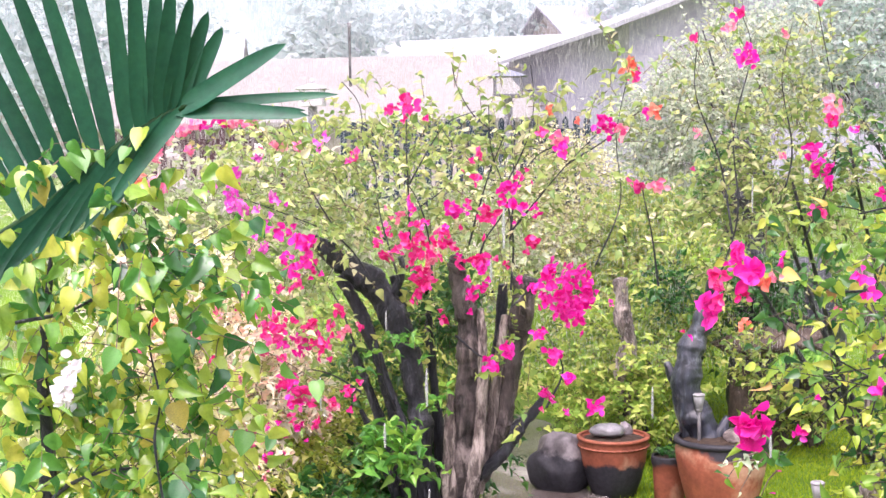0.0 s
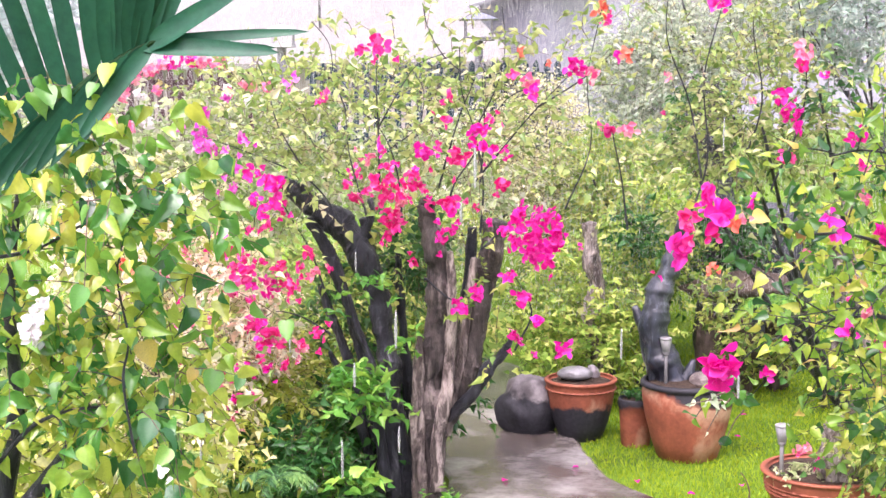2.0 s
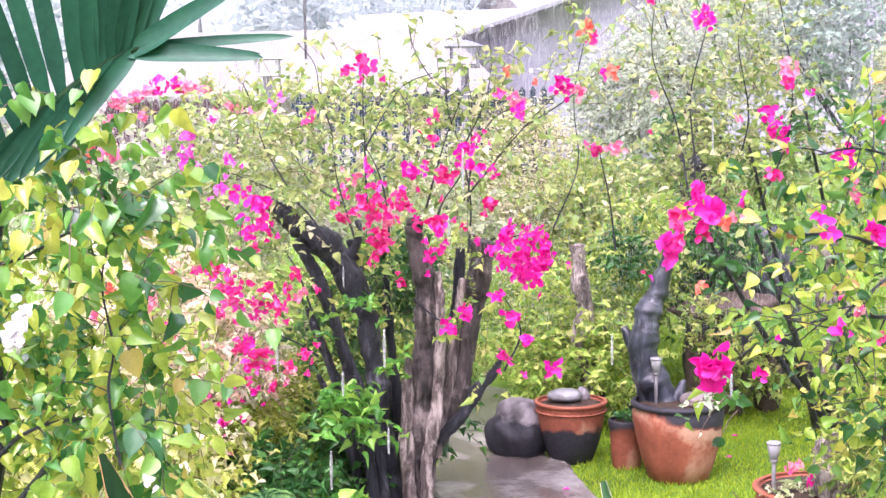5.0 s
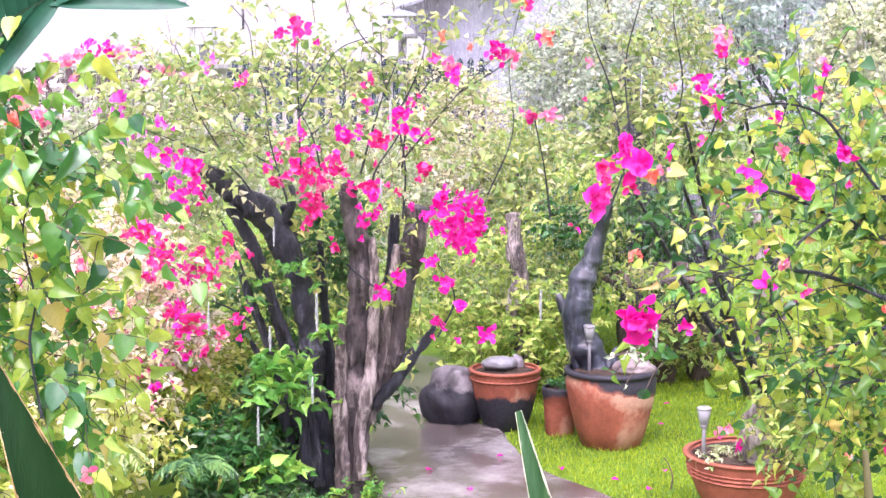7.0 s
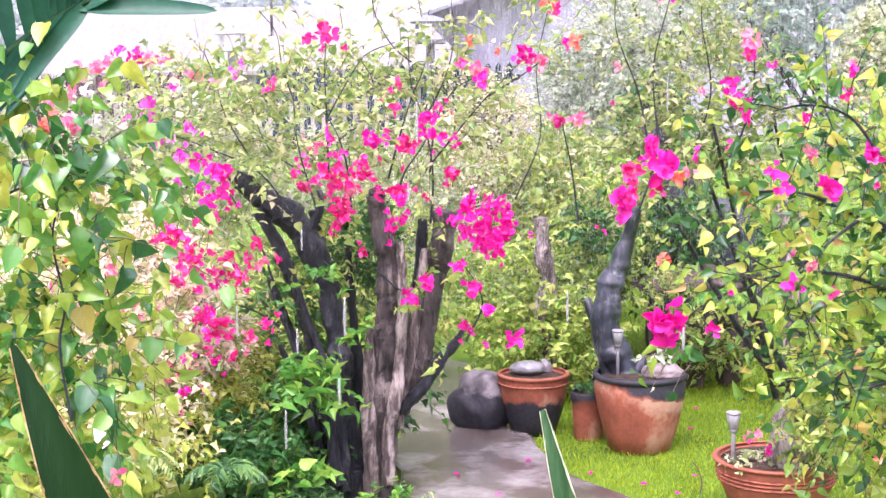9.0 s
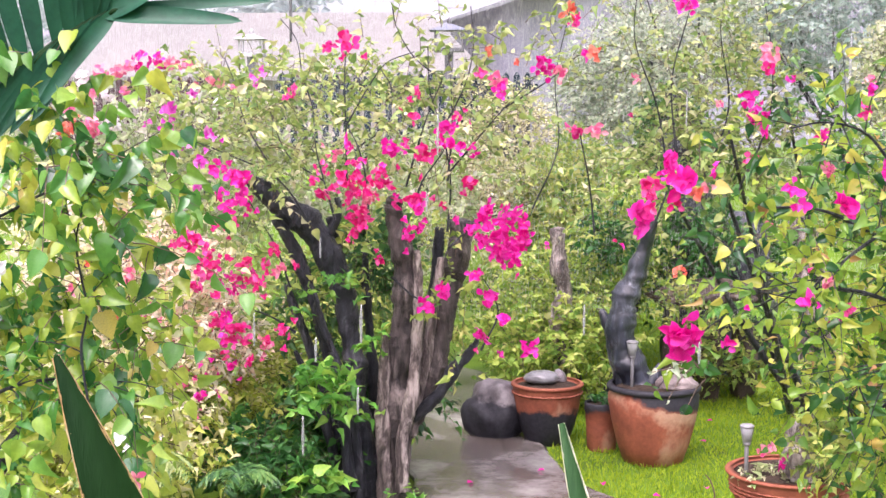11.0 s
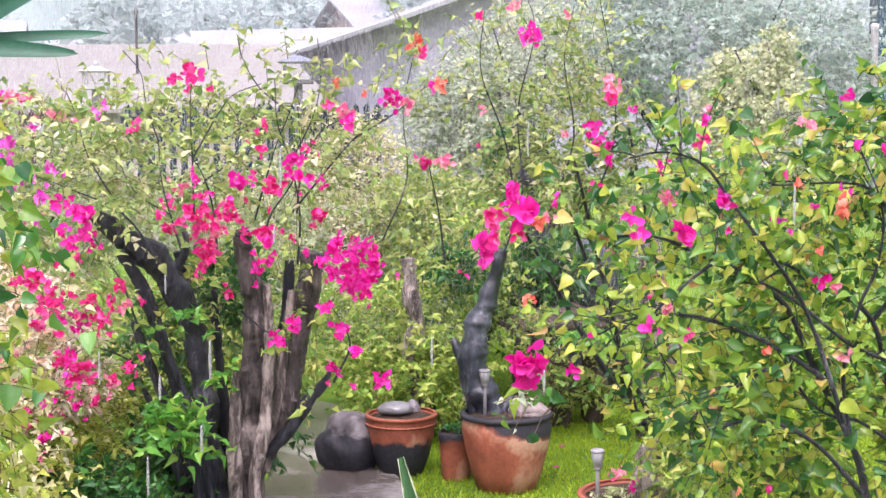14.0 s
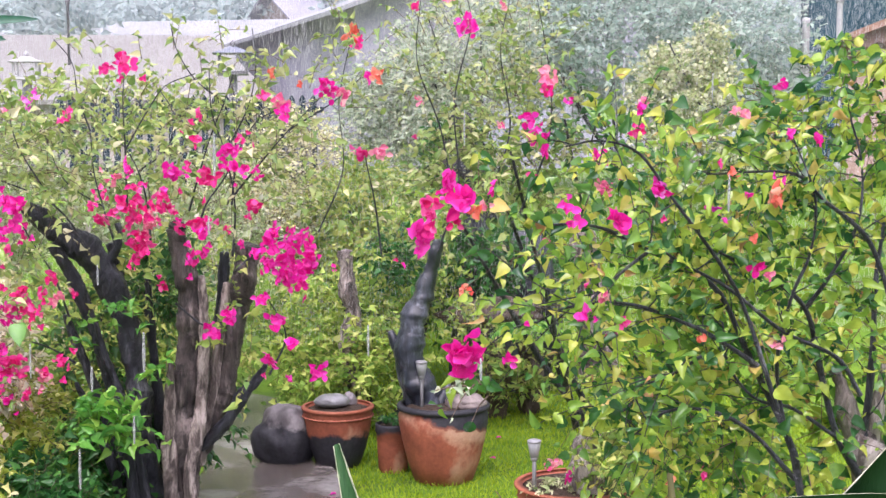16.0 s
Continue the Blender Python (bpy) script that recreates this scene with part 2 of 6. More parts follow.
M_darkrock = surface("dark_rock", [(0.3, (0.01, 0.012, 0.018)), (0.7, (0.05, 0.055, 0.07))], 5, 0.4, 0.4, 0.6, 0.02, 30)
M_pebble = surface("dark_stone", [(0.3, (0.08, 0.08, 0.085)), (0.7, (0.22, 0.22, 0.23))], 9, 0.3, 0.5, 0.2)
M_soil = surface("potting_soil", [(0.3, (0.03, 0.02, 0.015)), (0.7, (0.1, 0.07, 0.05))], 25, 0.9, 0.2, 0.8, 0.02)
M_white_roof = surface("white_metal_roof", [(0.3, (0.148, 0.142, 0.131)), (0.7, (0.195, 0.187, 0.174))], 0.6, 0.4, 0.5, 0.1)
M_grey_roof = surface("slate_roof", [(0.3, (0.2, 0.2, 0.24)), (0.7, (0.3, 0.3, 0.34))], 1.0, 0.5, 0.4, 0.2)
M_pale_roof = surface("weathered_roof", [(0.3, (0.2, 0.21, 0.23)), (0.7, (0.27, 0.28, 0.3))], 1.0, 0.5, 0.4, 0.2)
M_lilac_wall = surface("grey_plaster", [(0.3, (0.27, 0.27, 0.34)), (0.7, (0.33, 0.33, 0.4))], 0.7, 0.7, 0.3, 0.2)
M_cream_wall = surface("cream_plaster", [(0.3, (0.26, 0.23, 0.21)), (0.7, (0.36, 0.31, 0.28))], 0.7, 0.8, 0.3, 0.2)
M_pink_wall = surface("pink_plaster", [(0.3, (0.24, 0.16, 0.14)), (0.7, (0.38, 0.27, 0.23))], 0.9, 0.8, 0.3, 0.2)
M_roof_tile = surface("clay_roof_tile", [(0.3, (0.2, 0.115, 0.085)), (0.7, (0.34, 0.2, 0.145))], 4, 0.6, 0.3, 0.3)
M_fence = surface("fence_paint_teal", [(0.3, (0.01, 0.022, 0.034)), (0.7, (0.028, 0.046, 0.06))], 5, 0.7, 0.12, 0.2)
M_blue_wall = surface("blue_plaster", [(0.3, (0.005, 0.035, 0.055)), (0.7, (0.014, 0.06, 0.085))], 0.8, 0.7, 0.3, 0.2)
M_fence_brown = surface("fence_paint_brown", [(0.3, (0.03, 0.016, 0.02)), (0.7, (0.07, 0.036, 0.042))], 5, 0.7, 0.12, 0.2)
M_pillar = surface("pillar_render", [(0.3, (0.1, 0.1, 0.12)), (0.7, (0.2, 0.2, 0.22))], 4, 0.6, 0.4, 0.3)
M_iron = surface("lantern_iron", [(0.3, (0.05, 0.05, 0.055)), (0.7, (0.12, 0.12, 0.13))], 20, 0.45, 0.5, 0.1)
M_plastic = surface("grey_plastic", [(0.3, (0.17, 0.17, 0.18)), (0.7, (0.27, 0.27, 0.275))], 30, 0.35, 0.5, 0.05)
M_pale_metal = surface("pale_lantern_metal", [(0.3, (0.34, 0.34, 0.36)), (0.7, (0.45, 0.45, 0.46))], 20, 0.45, 0.5, 0.1)
M_cap = surface("lantern_cap", [(0.3, (0.1, 0.115, 0.16)), (0.7, (0.17, 0.185, 0.23))], 20, 0.5, 0.4, 0.1)
# Hillside and far trees carry the rain haze in their pale base colours.
M_hill = surface("hillside_haze_tint", [(0.35, (0.17, 0.225, 0.225)), (0.65, (0.24, 0.3, 0.3))], 0.12, 0.9, 0.0, 0)
M_leaf_haze_tint = leaf_mat("leaf_haze_tint", [(0.0, (0.35, 0.44, 0.44)), (1.0, (0.4, 0.48, 0.48))], 0.9, 0.5, lift=0.0, spec=0.02, mottle=0.2)


CLAY = [(0.3, (0.16, 0.045, 0.025)), (0.6, (0.265, 0.08, 0.043)), (0.8, (0.34, 0.135, 0.08))]


def terracotta(name, moss, low, body=CLAY, bloom=(0.42, 0.27, 0.18), lean=0.0, rim=0.0):
    """Damp pot or stone: mottled body, dark damp band by height, pale lime bloom."""
    m, nt, b = material(name, 0.65, 0.3)
    n1 = noise_tex(nt, 5, 6)
    n2 = noise_tex(nt, 40, 4)
    c = ramp(nt, body, n1)
    geo = nt.nodes.new("ShaderNodeTexCoord")
    sep = nt.nodes.new("ShaderNodeSeparateXYZ")
    nt.links.new(geo.outputs["Object"], sep.inputs[0])
    add = nt.nodes.new("ShaderNodeMath")
    add.operation = "MULTIPLY_ADD"
    nt.links.new(n1, add.inputs[0])
    add.inputs[1].default_value = 0.22
    tilt = nt.nodes.new("ShaderNodeMath")
    tilt.operation = "MULTIPLY_ADD"
    tilt.inputs[1].default_value = lean
    nt.links.new(sep.outputs[0], tilt.inputs[0])
    nt.links.new(sep.outputs[2], tilt.inputs[2])
    nt.links.new(tilt.outputs[0], add.inputs[2])
    if moss:
        a, e = (low, 0.0), (low + 0.03, 1.0)
        if moss == "low":
            a, e = (low, 1.0), (low + 0.03, 0.0)
        mask = ramp(nt, [(a[0], (a[1],) * 3), (e[0], (e[1],) * 3)], add.outputs[0])
        lime = noise_tex(nt, 3.2, 5, 0.6, (1, 1, 0.6))
        c = mixc(nt, ramp(nt, [(0.56, (0, 0, 0)), (0.66, (0.6, 0.6, 0.6))], lime), c, bloom)
        if lean:
            edge = ramp(nt, [(low - 0.1, (0, 0, 0)), (low - 0.05, (0.7, 0.7, 0.7)), (low, (0.8, 0.8, 0.8)), (low + 0.01, (0, 0, 0))], add.outputs[0])
            edge = mixc(nt, 1.0, edge, ramp(nt, [(0.42, (0, 0, 0)), (0.54, (1, 1, 1))], lime), "MULTIPLY")
            c = mixc(nt, edge, c, bloom)
        if rim:
            lip = ramp(nt, [(rim, (0, 0, 0)), (rim + 0.006, (1, 1, 1))], sep.outputs[2])
            mask = mixc(nt, 1.0, mask, lip, "LIGHTEN")
        c = mixc(nt, mask, c, mixc(nt, n2, (0.008, 0.008, 0.011), (0.034, 0.034, 0.042)))
    c = mixc(nt, 0.4, c, ramp(nt, [(0.3, (0.65, 0.65, 0.65)), (0.7, (1.2, 1.2, 1.2))], n2), "MULTIPLY")
    nt.links.new(c, b.inputs["Base Color"])
    bump(nt, b, n2, 0.25, 0.005)
    return m


M_clay = terracotta("terracotta_plain", "", 0)
M_clay_top = terracotta("terracotta_dark_top", "top", 0.5, lean=0.34, rim=0.452)
M_clay_small = terracotta("terracotta_dark_lip", "top", 0.33)
M_clay_low = terracotta("terracotta_dark_base", "low", 0.32)
M_boulder = terracotta("boulder_damp", "low", 0.18, [(0.3, (0.05, 0.045, 0.05)), (0.6, (0.12, 0.108, 0.112)), (0.8, (0.24, 0.215, 0.22))], (0.28, 0.255, 0.265))

m, nt, b = material("lantern_glass", 0.05, 0.4)
b.inputs["Base Color"].default_value = (0.92, 0.94, 0.94, 1)
b.inputs["Transmission Weight"].default_value = 0.95
b.inputs["IOR"].default_value = 1.04
M_glass = m
M_lens = surface("ribbed_plastic", [(0.3, (0.24, 0.25, 0.26)), (0.7, (0.36, 0.37, 0.38))], 40, 0.3, 0.5, 0.1, stretch=(1, 1, 0.05))
m, nt, b = material("rain_water", 0.3, 0.5)
b.inputs["Base Color"].default_value = (0.56, 0.57, 0.58, 1)
tr = nt.nodes.new("ShaderNodeBsdfTranslucent")
tr.inputs["Color"].default_value = (0.56, 0.57, 0.58, 1)
mx = nt.nodes.new("ShaderNodeMixShader")
mx.inputs[0].default_value = 0.5
nt.links.new(b.outputs[0], mx.inputs[1])
nt.links.new(tr.outputs[0], mx.inputs[2])
nt.links.new(mx.outputs[0], nt.nodes["Material Output"].inputs["Surface"])
M_rain = m
m, nt, b = material("rain_drop", 0.2, 0.5)
b.inputs["Base Color"].default_value = (0.3, 0.31, 0.32, 1)
tr = nt.nodes.new("ShaderNodeBsdfTransparent")
mx = nt.nodes.new("ShaderNodeMixShader")
mx.inputs[0].default_value = 0.5
nt.links.new(b.outputs[0], mx.inputs[1])
nt.links.new(tr.outputs[0], mx.inputs[2])
nt.links.new(mx.outputs[0], nt.nodes["Material Output"].inputs["Surface"])
M_drop = m


# ---------------------------------------------------------------- mesh helpers
def mesh_np(name, verts, faces, mat, smooth=True):
    """Mesh from an (n,3) array and an (m,k) array of equal-sided faces."""
    verts = np.asarray(verts, np.float32)
    faces = np.asarray(faces, np.int32)
    me = bpy.data.meshes.new(name)
    k = faces.shape[1]
    me.vertices.add(len(verts))
    me.vertices.foreach_set("co", verts.ravel())
    me.loops.add(faces.size)
    me.loops.foreach_set("vertex_index", faces.ravel())
    me.polygons.add(len(faces))
    me.polygons.foreach_set("loop_start", np.arange(0, faces.size, k, dtype=np.int32))
    if smooth:
        me.polygons.foreach_set("use_smooth", np.ones(len(faces), bool))
    me.update(calc_edges=True)
    me.materials.append(mat)
    return me


def part(name, data, mat, parent, label=""):
    """One mesh object under a thing or part; data is a bmesh or a mesh."""
    if isinstance(data, bmesh.types.BMesh):
        me = bpy.data.meshes.new(name)
        data.to_mesh(me)
        data.free()
        if mat:
            me.materials.append(mat)
    else:
        me = data
    ob = new(name, me)
    ob.parent = parent
    return tagged(ob, label)


def thing(name, at, label, category, group="", kind=""):
    ob = new(name)
    ob.location = at
    ob.empty_display_size = 0.05
    return tagged(ob, label, category, group, kind)


def spline(points, n):
    """Catmull-Rom through the points, n samples a piece."""
    p = np.asarray(points, float)
    q = np.vstack([2 * p[0] - p[1], p, 2 * p[-1] - p[-2]])
    t = np.linspace(0, 1, n, endpoint=False)[:, None]
    out = []
    for i in range(1, len(q) - 2):
        a, b_, c, d = q[i - 1], q[i], q[i + 1], q[i + 2]
        out.append(0.5 * (2 * b_ + (c - a) * t + (2 * a - 5 * b_ + 4 * c - d) * t ** 2 + (3 * b_ - a - 3 * c + d) * t ** 3))
    out.append(p[-1:])
    return np.vstack(out)


def tube(points, radii, sides=8, n=5, rough=0.0, seed=0, cap=True):
    """Verts and quads of a swept tube; rough makes it lumpy like bark."""
    c = spline(points, n)
    r = np.interp(np.linspace(0, 1, len(c)), np.linspace(0, 1, len(radii)), radii)
    t = np.gradient(c, axis=0)
    t /= np.linalg.norm(t, axis=1)[:, None] + 1e-9
    ref = np.array([0.0, 1.0, 0.15])
    u = np.cross(t, ref)
    u /= np.linalg.norm(u, axis=1)[:, None] + 1e-9
    w = np.cross(t, u)
    a = np.linspace(0, 2 * np.pi, sides, endpoint=False)
    rr = np.repeat(r[:, None], sides, 1)
    if rough:
        g = np.random.default_rng(seed)
        along = np.linspace(0, 1, len(c))[:, None] * len(points)
        fl = np.ones_like(rr)
        for wn_, am in ((2, 0.55), (3, 0.5), (5, 0.35), (8, 0.25)):
            fl = fl + rough * am * np.sin(wn_ * a[None, :] + along * g.uniform(-1.6, 1.6) + g.uniform(0, 6)) * (0.6 + 0.4 * np.sin(along * g.uniform(1, 4) + g.uniform(0, 6)))
        fl = fl + rough * 0.7 * np.sin(along * g.uniform(2.5, 4.5) + g.uniform(0, 6)) + g.normal(0, rough * 0.22, rr.shape)
        rr = rr * fl
        c = c + np.cumsum(g.normal(0, 1, c.shape), axis=0) * r.mean() * 0.05
    v = c[:, None, :] + rr[..., None] * (np.cos(a)[None, :, None] * u[:, None, :] + np.sin(a)[None, :, None] * w[:, None, :])
    v = v.reshape(-1, 3)
    i = np.arange(len(c) - 1)[:, None] * sides
    k = np.arange(sides)[None, :]
    k2 = (k + 1) % sides
    f = np.stack([i + k, i + k2, i + sides + k2, i + sides + k], -1).reshape(-1, 4)
    if cap:
        e = len(v)
        v = np.vstack([v, c[-1:] + t[-1:] * r[-1] * 0.3])
        b0 = (len(c) - 1) * sides
        kk = np.arange(sides)
        f = np.vstack([f, np.stack([b0 + kk, b0 + (kk + 1) % sides, np.full(sides, e), np.full(sides, e)], -1)])
    return v, f


def join(pieces):
    """Join (verts, faces) pieces of equal-sided faces."""
    vs, fs, o = [], [], 0
    for v, f in pieces:
        vs.append(v)
        fs.append(np.asarray(f) + o)
        o += len(v)
    return np.vstack(vs), np.vstack(fs)


def quad_mesh(name, v, f, mat):
    """As mesh_np, but quads that end in a doubled corner become triangles."""
    tri = f[:, 2] == f[:, 3]
    me = bpy.data.meshes.new(name)
    me.from_pydata(np.asarray(v).tolist(), [], [q[:3] if d else q for q, d in zip(f.tolist(), tri)])
    me.polygons.foreach_set("use_smooth", np.ones(len(f), bool))
    me.materials.append(mat)
    return me


HEART_V = np.array([(0, 0, 0), (-0.24, 0.05, 0.06), (-0.37, 0.30, 0.10), (-0.19, 0.68, 0.05), (0, 1.06, -0.16),
                    (0.19, 0.68, 0.05), (0.37, 0.30, 0.10), (0.24, 0.05, 0.06), (0, 0.42, 0.0)])
HEART_F = np.array([(0, 8, 2, 1), (8, 4, 3, 2), (0, 7, 6, 8), (8, 6, 5, 4)])
LANCE_V = np.array([(0, 0, 0), (-0.17, 0.35, 0.05), (0, 1, -0.18), (0.17, 0.35, 0.05), (0, 0.45, 0.0)])
LANCE_F = np.array([(0, 4, 1, 1), (4, 2, 1, 1), (0, 3, 4, 4), (4, 3, 2, 2)])
SMALL_V = np.array([(0, 0, 0), (-0.3, 0.45, 0.08), (0, 1, -0.05), (0.3, 0.45, 0.08)])
SMALL_F = np.array([(0, 3, 2, 1)])
BRACT_V = np.array([(0, 0, 0), (-0.34, 0.2, 0.16), (-0.5, 0.56, 0.16), (-0.26, 0.9, 0.0), (0.02, 0.98, -0.1),
                    (0.3, 0.88, 0.04), (0.5, 0.53, 0.12), (0.34, 0.18, 0.18), (0, 0.5, 0.02)])


def blade(rows, widths, fold, droop, ripple):
    """A smooth leaf: rows along the midrib with half widths, folded, drooping, with rippled edges."""
    v, f = [], []
    for i, (y, w) in enumerate(zip(rows, widths)):
        z = -droop * y * abs(y)
        rp = ripple * math.sin(i * 2.2)
        v += [(-w, y - 0.04 * w, z + fold * w + rp), (-w * 0.5, y, z + fold * w * 0.35), (0, y + 0.03, z), (w * 0.5, y, z + fold * w * 0.35), (w, y - 0.04 * w, z + fold * w - rp)]
        if i:
            o_ = 5 * (i - 1)
            f += [(o_ + k, o_ + k + 1, o_ + k + 6, o_ + k + 5) for k in range(4)]
    return np.array(v), np.array(f)


FINE = blade((-0.03, 0.03, 0.12, 0.25, 0.4, 0.55, 0.7, 0.83, 0.94, 1.06), (0.13, 0.29, 0.39, 0.43, 0.415, 0.365, 0.28, 0.185, 0.085, 0.004), 0.4, 0.22, 0.026)
LIGHT = blade((-0.02, 0.1, 0.3, 0.55, 0.8, 1.05), (0.13, 0.37, 0.43, 0.36, 0.19, 0.004), 0.42, 0.22, 0.03)
BRACT_FINE = blade((0.0, 0.08, 0.2, 0.38, 0.56, 0.72, 0.86, 0.96, 1.0), (0.06, 0.2, 0.33, 0.41, 0.42, 0.36, 0.25, 0.12, 0.02), 0.42, 0.16, 0.05)


def unit(a):
    return a / (np.linalg.norm(a, axis=-1, keepdims=True) + 1e-9)


def leaves(pos, axis, normal, size, shape=(HEART_V, HEART_F)):
    """Verts and faces of many leaves: at pos, pointing along axis, facing normal."""
    tv, tf = shape
    y = unit(axis)
    x = unit(np.cross(y, normal))
    z = np.cross(x, y)
    g = np.random.default_rng(len(pos))
    n = len(pos)
    lx = tv[None, :, :1] * g.uniform(0.74, 1.1, (n, 1, 1))
    ly = np.repeat(tv[None, :, 1:2], n, 0)
    lz = tv[None, :, 2:3] * g.uniform(0.3, 2.4, (n, 1, 1)) - g.uniform(-0.12, 0.5, (n, 1, 1)) * ly ** 2 + g.uniform(-0.25, 0.25, (n, 1, 1)) * lx * ly
    v = (x[:, None, :] * lx + y[:, None, :] * ly + z[:, None, :] * lz) * size[:, None, None] + pos[:, None, :]
    f = tf[None] + (np.arange(len(pos)) * len(tv))[:, None, None]
    return v.reshape(-1, 3), f.reshape(-1, tf.shape[1])


def twigs_in(g, blobs, count, length, per=7, droop=0.35, up=0.5):
    """Random twigs inside ellipsoid blobs (centre, radii, weight).
    Returns polylines (n,5,3) and leaf bases and axes along them."""
    w = np.array([b_[2] for b_ in blobs], float)
    pick = g.choice(len(blobs), count, p=w / w.sum())
    cen = np.array([b_[0] for b_ in blobs], float)[pick]
    rad = np.array([b_[1] for b_ in blobs], float)[pick]
    d = unit(g.normal(size=(count, 3)))
    s = g.uniform(0.15, 1.0, (count, 1)) ** 0.55
    start = cen + d * rad * s
    way = unit(d * 0.8 + g.normal(size=(count, 3)) * 0.55 + np.array([0, 0, up]))
    ln = length * g.uniform(0.5, 1.3, (count, 1))
    k = np.linspace(0, 1, 5)[None, :, None]
    bend = g.normal(size=(count, 1, 3)) * 0.15
    line = start[:, None, :] + way[:, None, :] * ln[:, None] * k + bend * ln[:, None] * k ** 2
    line[..., 2] -= droop * ln * (k[0, :, 0] ** 2)[None, :]
    t = np.linspace(0.12, 1.0, per)
    i = np.minimum((t * 4).astype(int), 3)
    fr = (t * 4 - i)[None, :, None]
    base = line[:, i] * (1 - fr) + line[:, i + 1] * fr
    side = unit(np.cross(way, np.array([0, 0, 1.0])) + 1e-6)
    sign = np.where(np.arange(per) % 2 == 0, 1.0, -1.0)[None, :, None]
    ax = side[:, None, :] * sign * 0.9 + way[:, None, :] * 0.45 + g.normal(size=(count, per, 3)) * 0.45
    ax[..., 2] -= 0.25
    return line, base.reshape(-1, 3), ax.reshape(-1, 3)


def thin_tubes(lines, r0, r1):
    """Three-sided thin tubes along polylines (n,k,3)."""
    n, k, _ = lines.shape
    t = unit(np.gradient(lines, axis=1))
    u = unit(np.cross(t, np.array([0.3, 1.0, 0.2])))
    w = np.cross(t, u)
    r = np.linspace(r0, r1, k)[None, :, None, None]
    a = np.array([0, 2.094, 4.189])
    v = lines[:, :, None, :] + r * (np.cos(a)[None, None, :, None] * u[:, :, None, :] + np.sin(a)[None, None, :, None] * w[:, :, None, :])
    b0 = np.arange(n)[:, None, None] * k * 3 + np.arange(k - 1)[None, :, None] * 3
    s = np.arange(3)[None, None, :]
    s2 = (s + 1) % 3
    f = np.stack([b0 + s, b0 + s2, b0 + 3 + s2, b0 + 3 + s], -1)
    return v.reshape(-1, 3), f.reshape(-1, 4)


UP = np.array([0, 0, 1.0])


def foliage(owner, seed, blobs, count, length, size, mat, per=7, shape=(HEART_V, HEART_F), droop=0.35, up=0.5,
            twig_r=0.0025, name="foliage", label="", face=0.6, hang=0.0):
    """Leafy twigs in blobs, as one crown part and one part of twigs under owner."""
    g = np.random.default_rng(seed)
    line, base, ax = twigs_in(g, blobs, count, length, per, droop, up)
    keep = g.random(len(base)) < 0.9
    base, ax = base[keep], ax[keep]
    ax = ax - UP * hang
    nrm = unit(UP * face - np.array([0, hang, 0]) + g.normal(size=base.shape) * 0.6)
    sz = size * g.uniform(0.4, 1.25, len(base))
    v, f = leaves(base, ax, nrm, sz, shape)
    o = np.array(owner.location)
    if (shape[1][:, 2] == shape[1][:, 3]).any():
        f = f[:, :3]
    ob = part(name, mesh_np(name, v - o, f, mat), None, owner, label)
    tagged(ob, kind="stuff")
    if twig_r:
        v, f = thin_tubes(line[:, ::2], twig_r, twig_r * 0.4)
        tagged(part("twig_tangle", mesh_np("twig_tangle", v - o, f, M_twig), None, owner), kind="stuff")
    return line, base, ax


def flower_mesh(name, seed, count, mat):
    """A head of papery bracts in threes, about one unit in radius."""
    g = np.random.default_rng(seed)
    pos, ax, nr, sz = [], [], [], []
    for _ in range(count):
        c = unit(g.normal(size=3)) * g.uniform(0.25, 0.75) if count > 1 else np.zeros(3)
        out = unit(c + np.array([0, -0.5, 0.15]) + g.normal(size=3) * 0.25)
        side = unit(np.cross(out, g.normal(size=3)))
        third = np.cross(out, side)
        for k in range(3):
            a = k * 2.094 + g.uniform(-0.25, 0.25)
            d = np.cos(a) * side + np.sin(a) * third
            pos.append(c + d * 0.03)
            ax.append(d + out * g.uniform(0.35, 0.8))
            nr.append(out)
            sz.append(g.uniform(0.42, 0.62) if count > 1 else 0.9)
    v, f = leaves(np.array(pos), np.array(ax), np.array(nr), np.array(sz), (BRACT_V, HEART_F))
    return mesh_np(name, v, f, mat)


FLOWER_MESHES = {c: [flower_mesh("flower", 10 * i + k, n, mt) for k, n in enumerate((3, 5, 7, 9, 12))]
                 for i, (c, mt) in enumerate(FLOWER.items())}


BRACT_MESHES = {c: [mesh_np("bract", BRACT_FINE[0] * np.array([1, 1, q]), BRACT_FINE[1], mt) for q in (0.5, 1.4, 2.4)] for c, mt in FLOWER_ONE.items()}


CALYX = flower_mesh("calyx", 1, 1, M_twig_green)


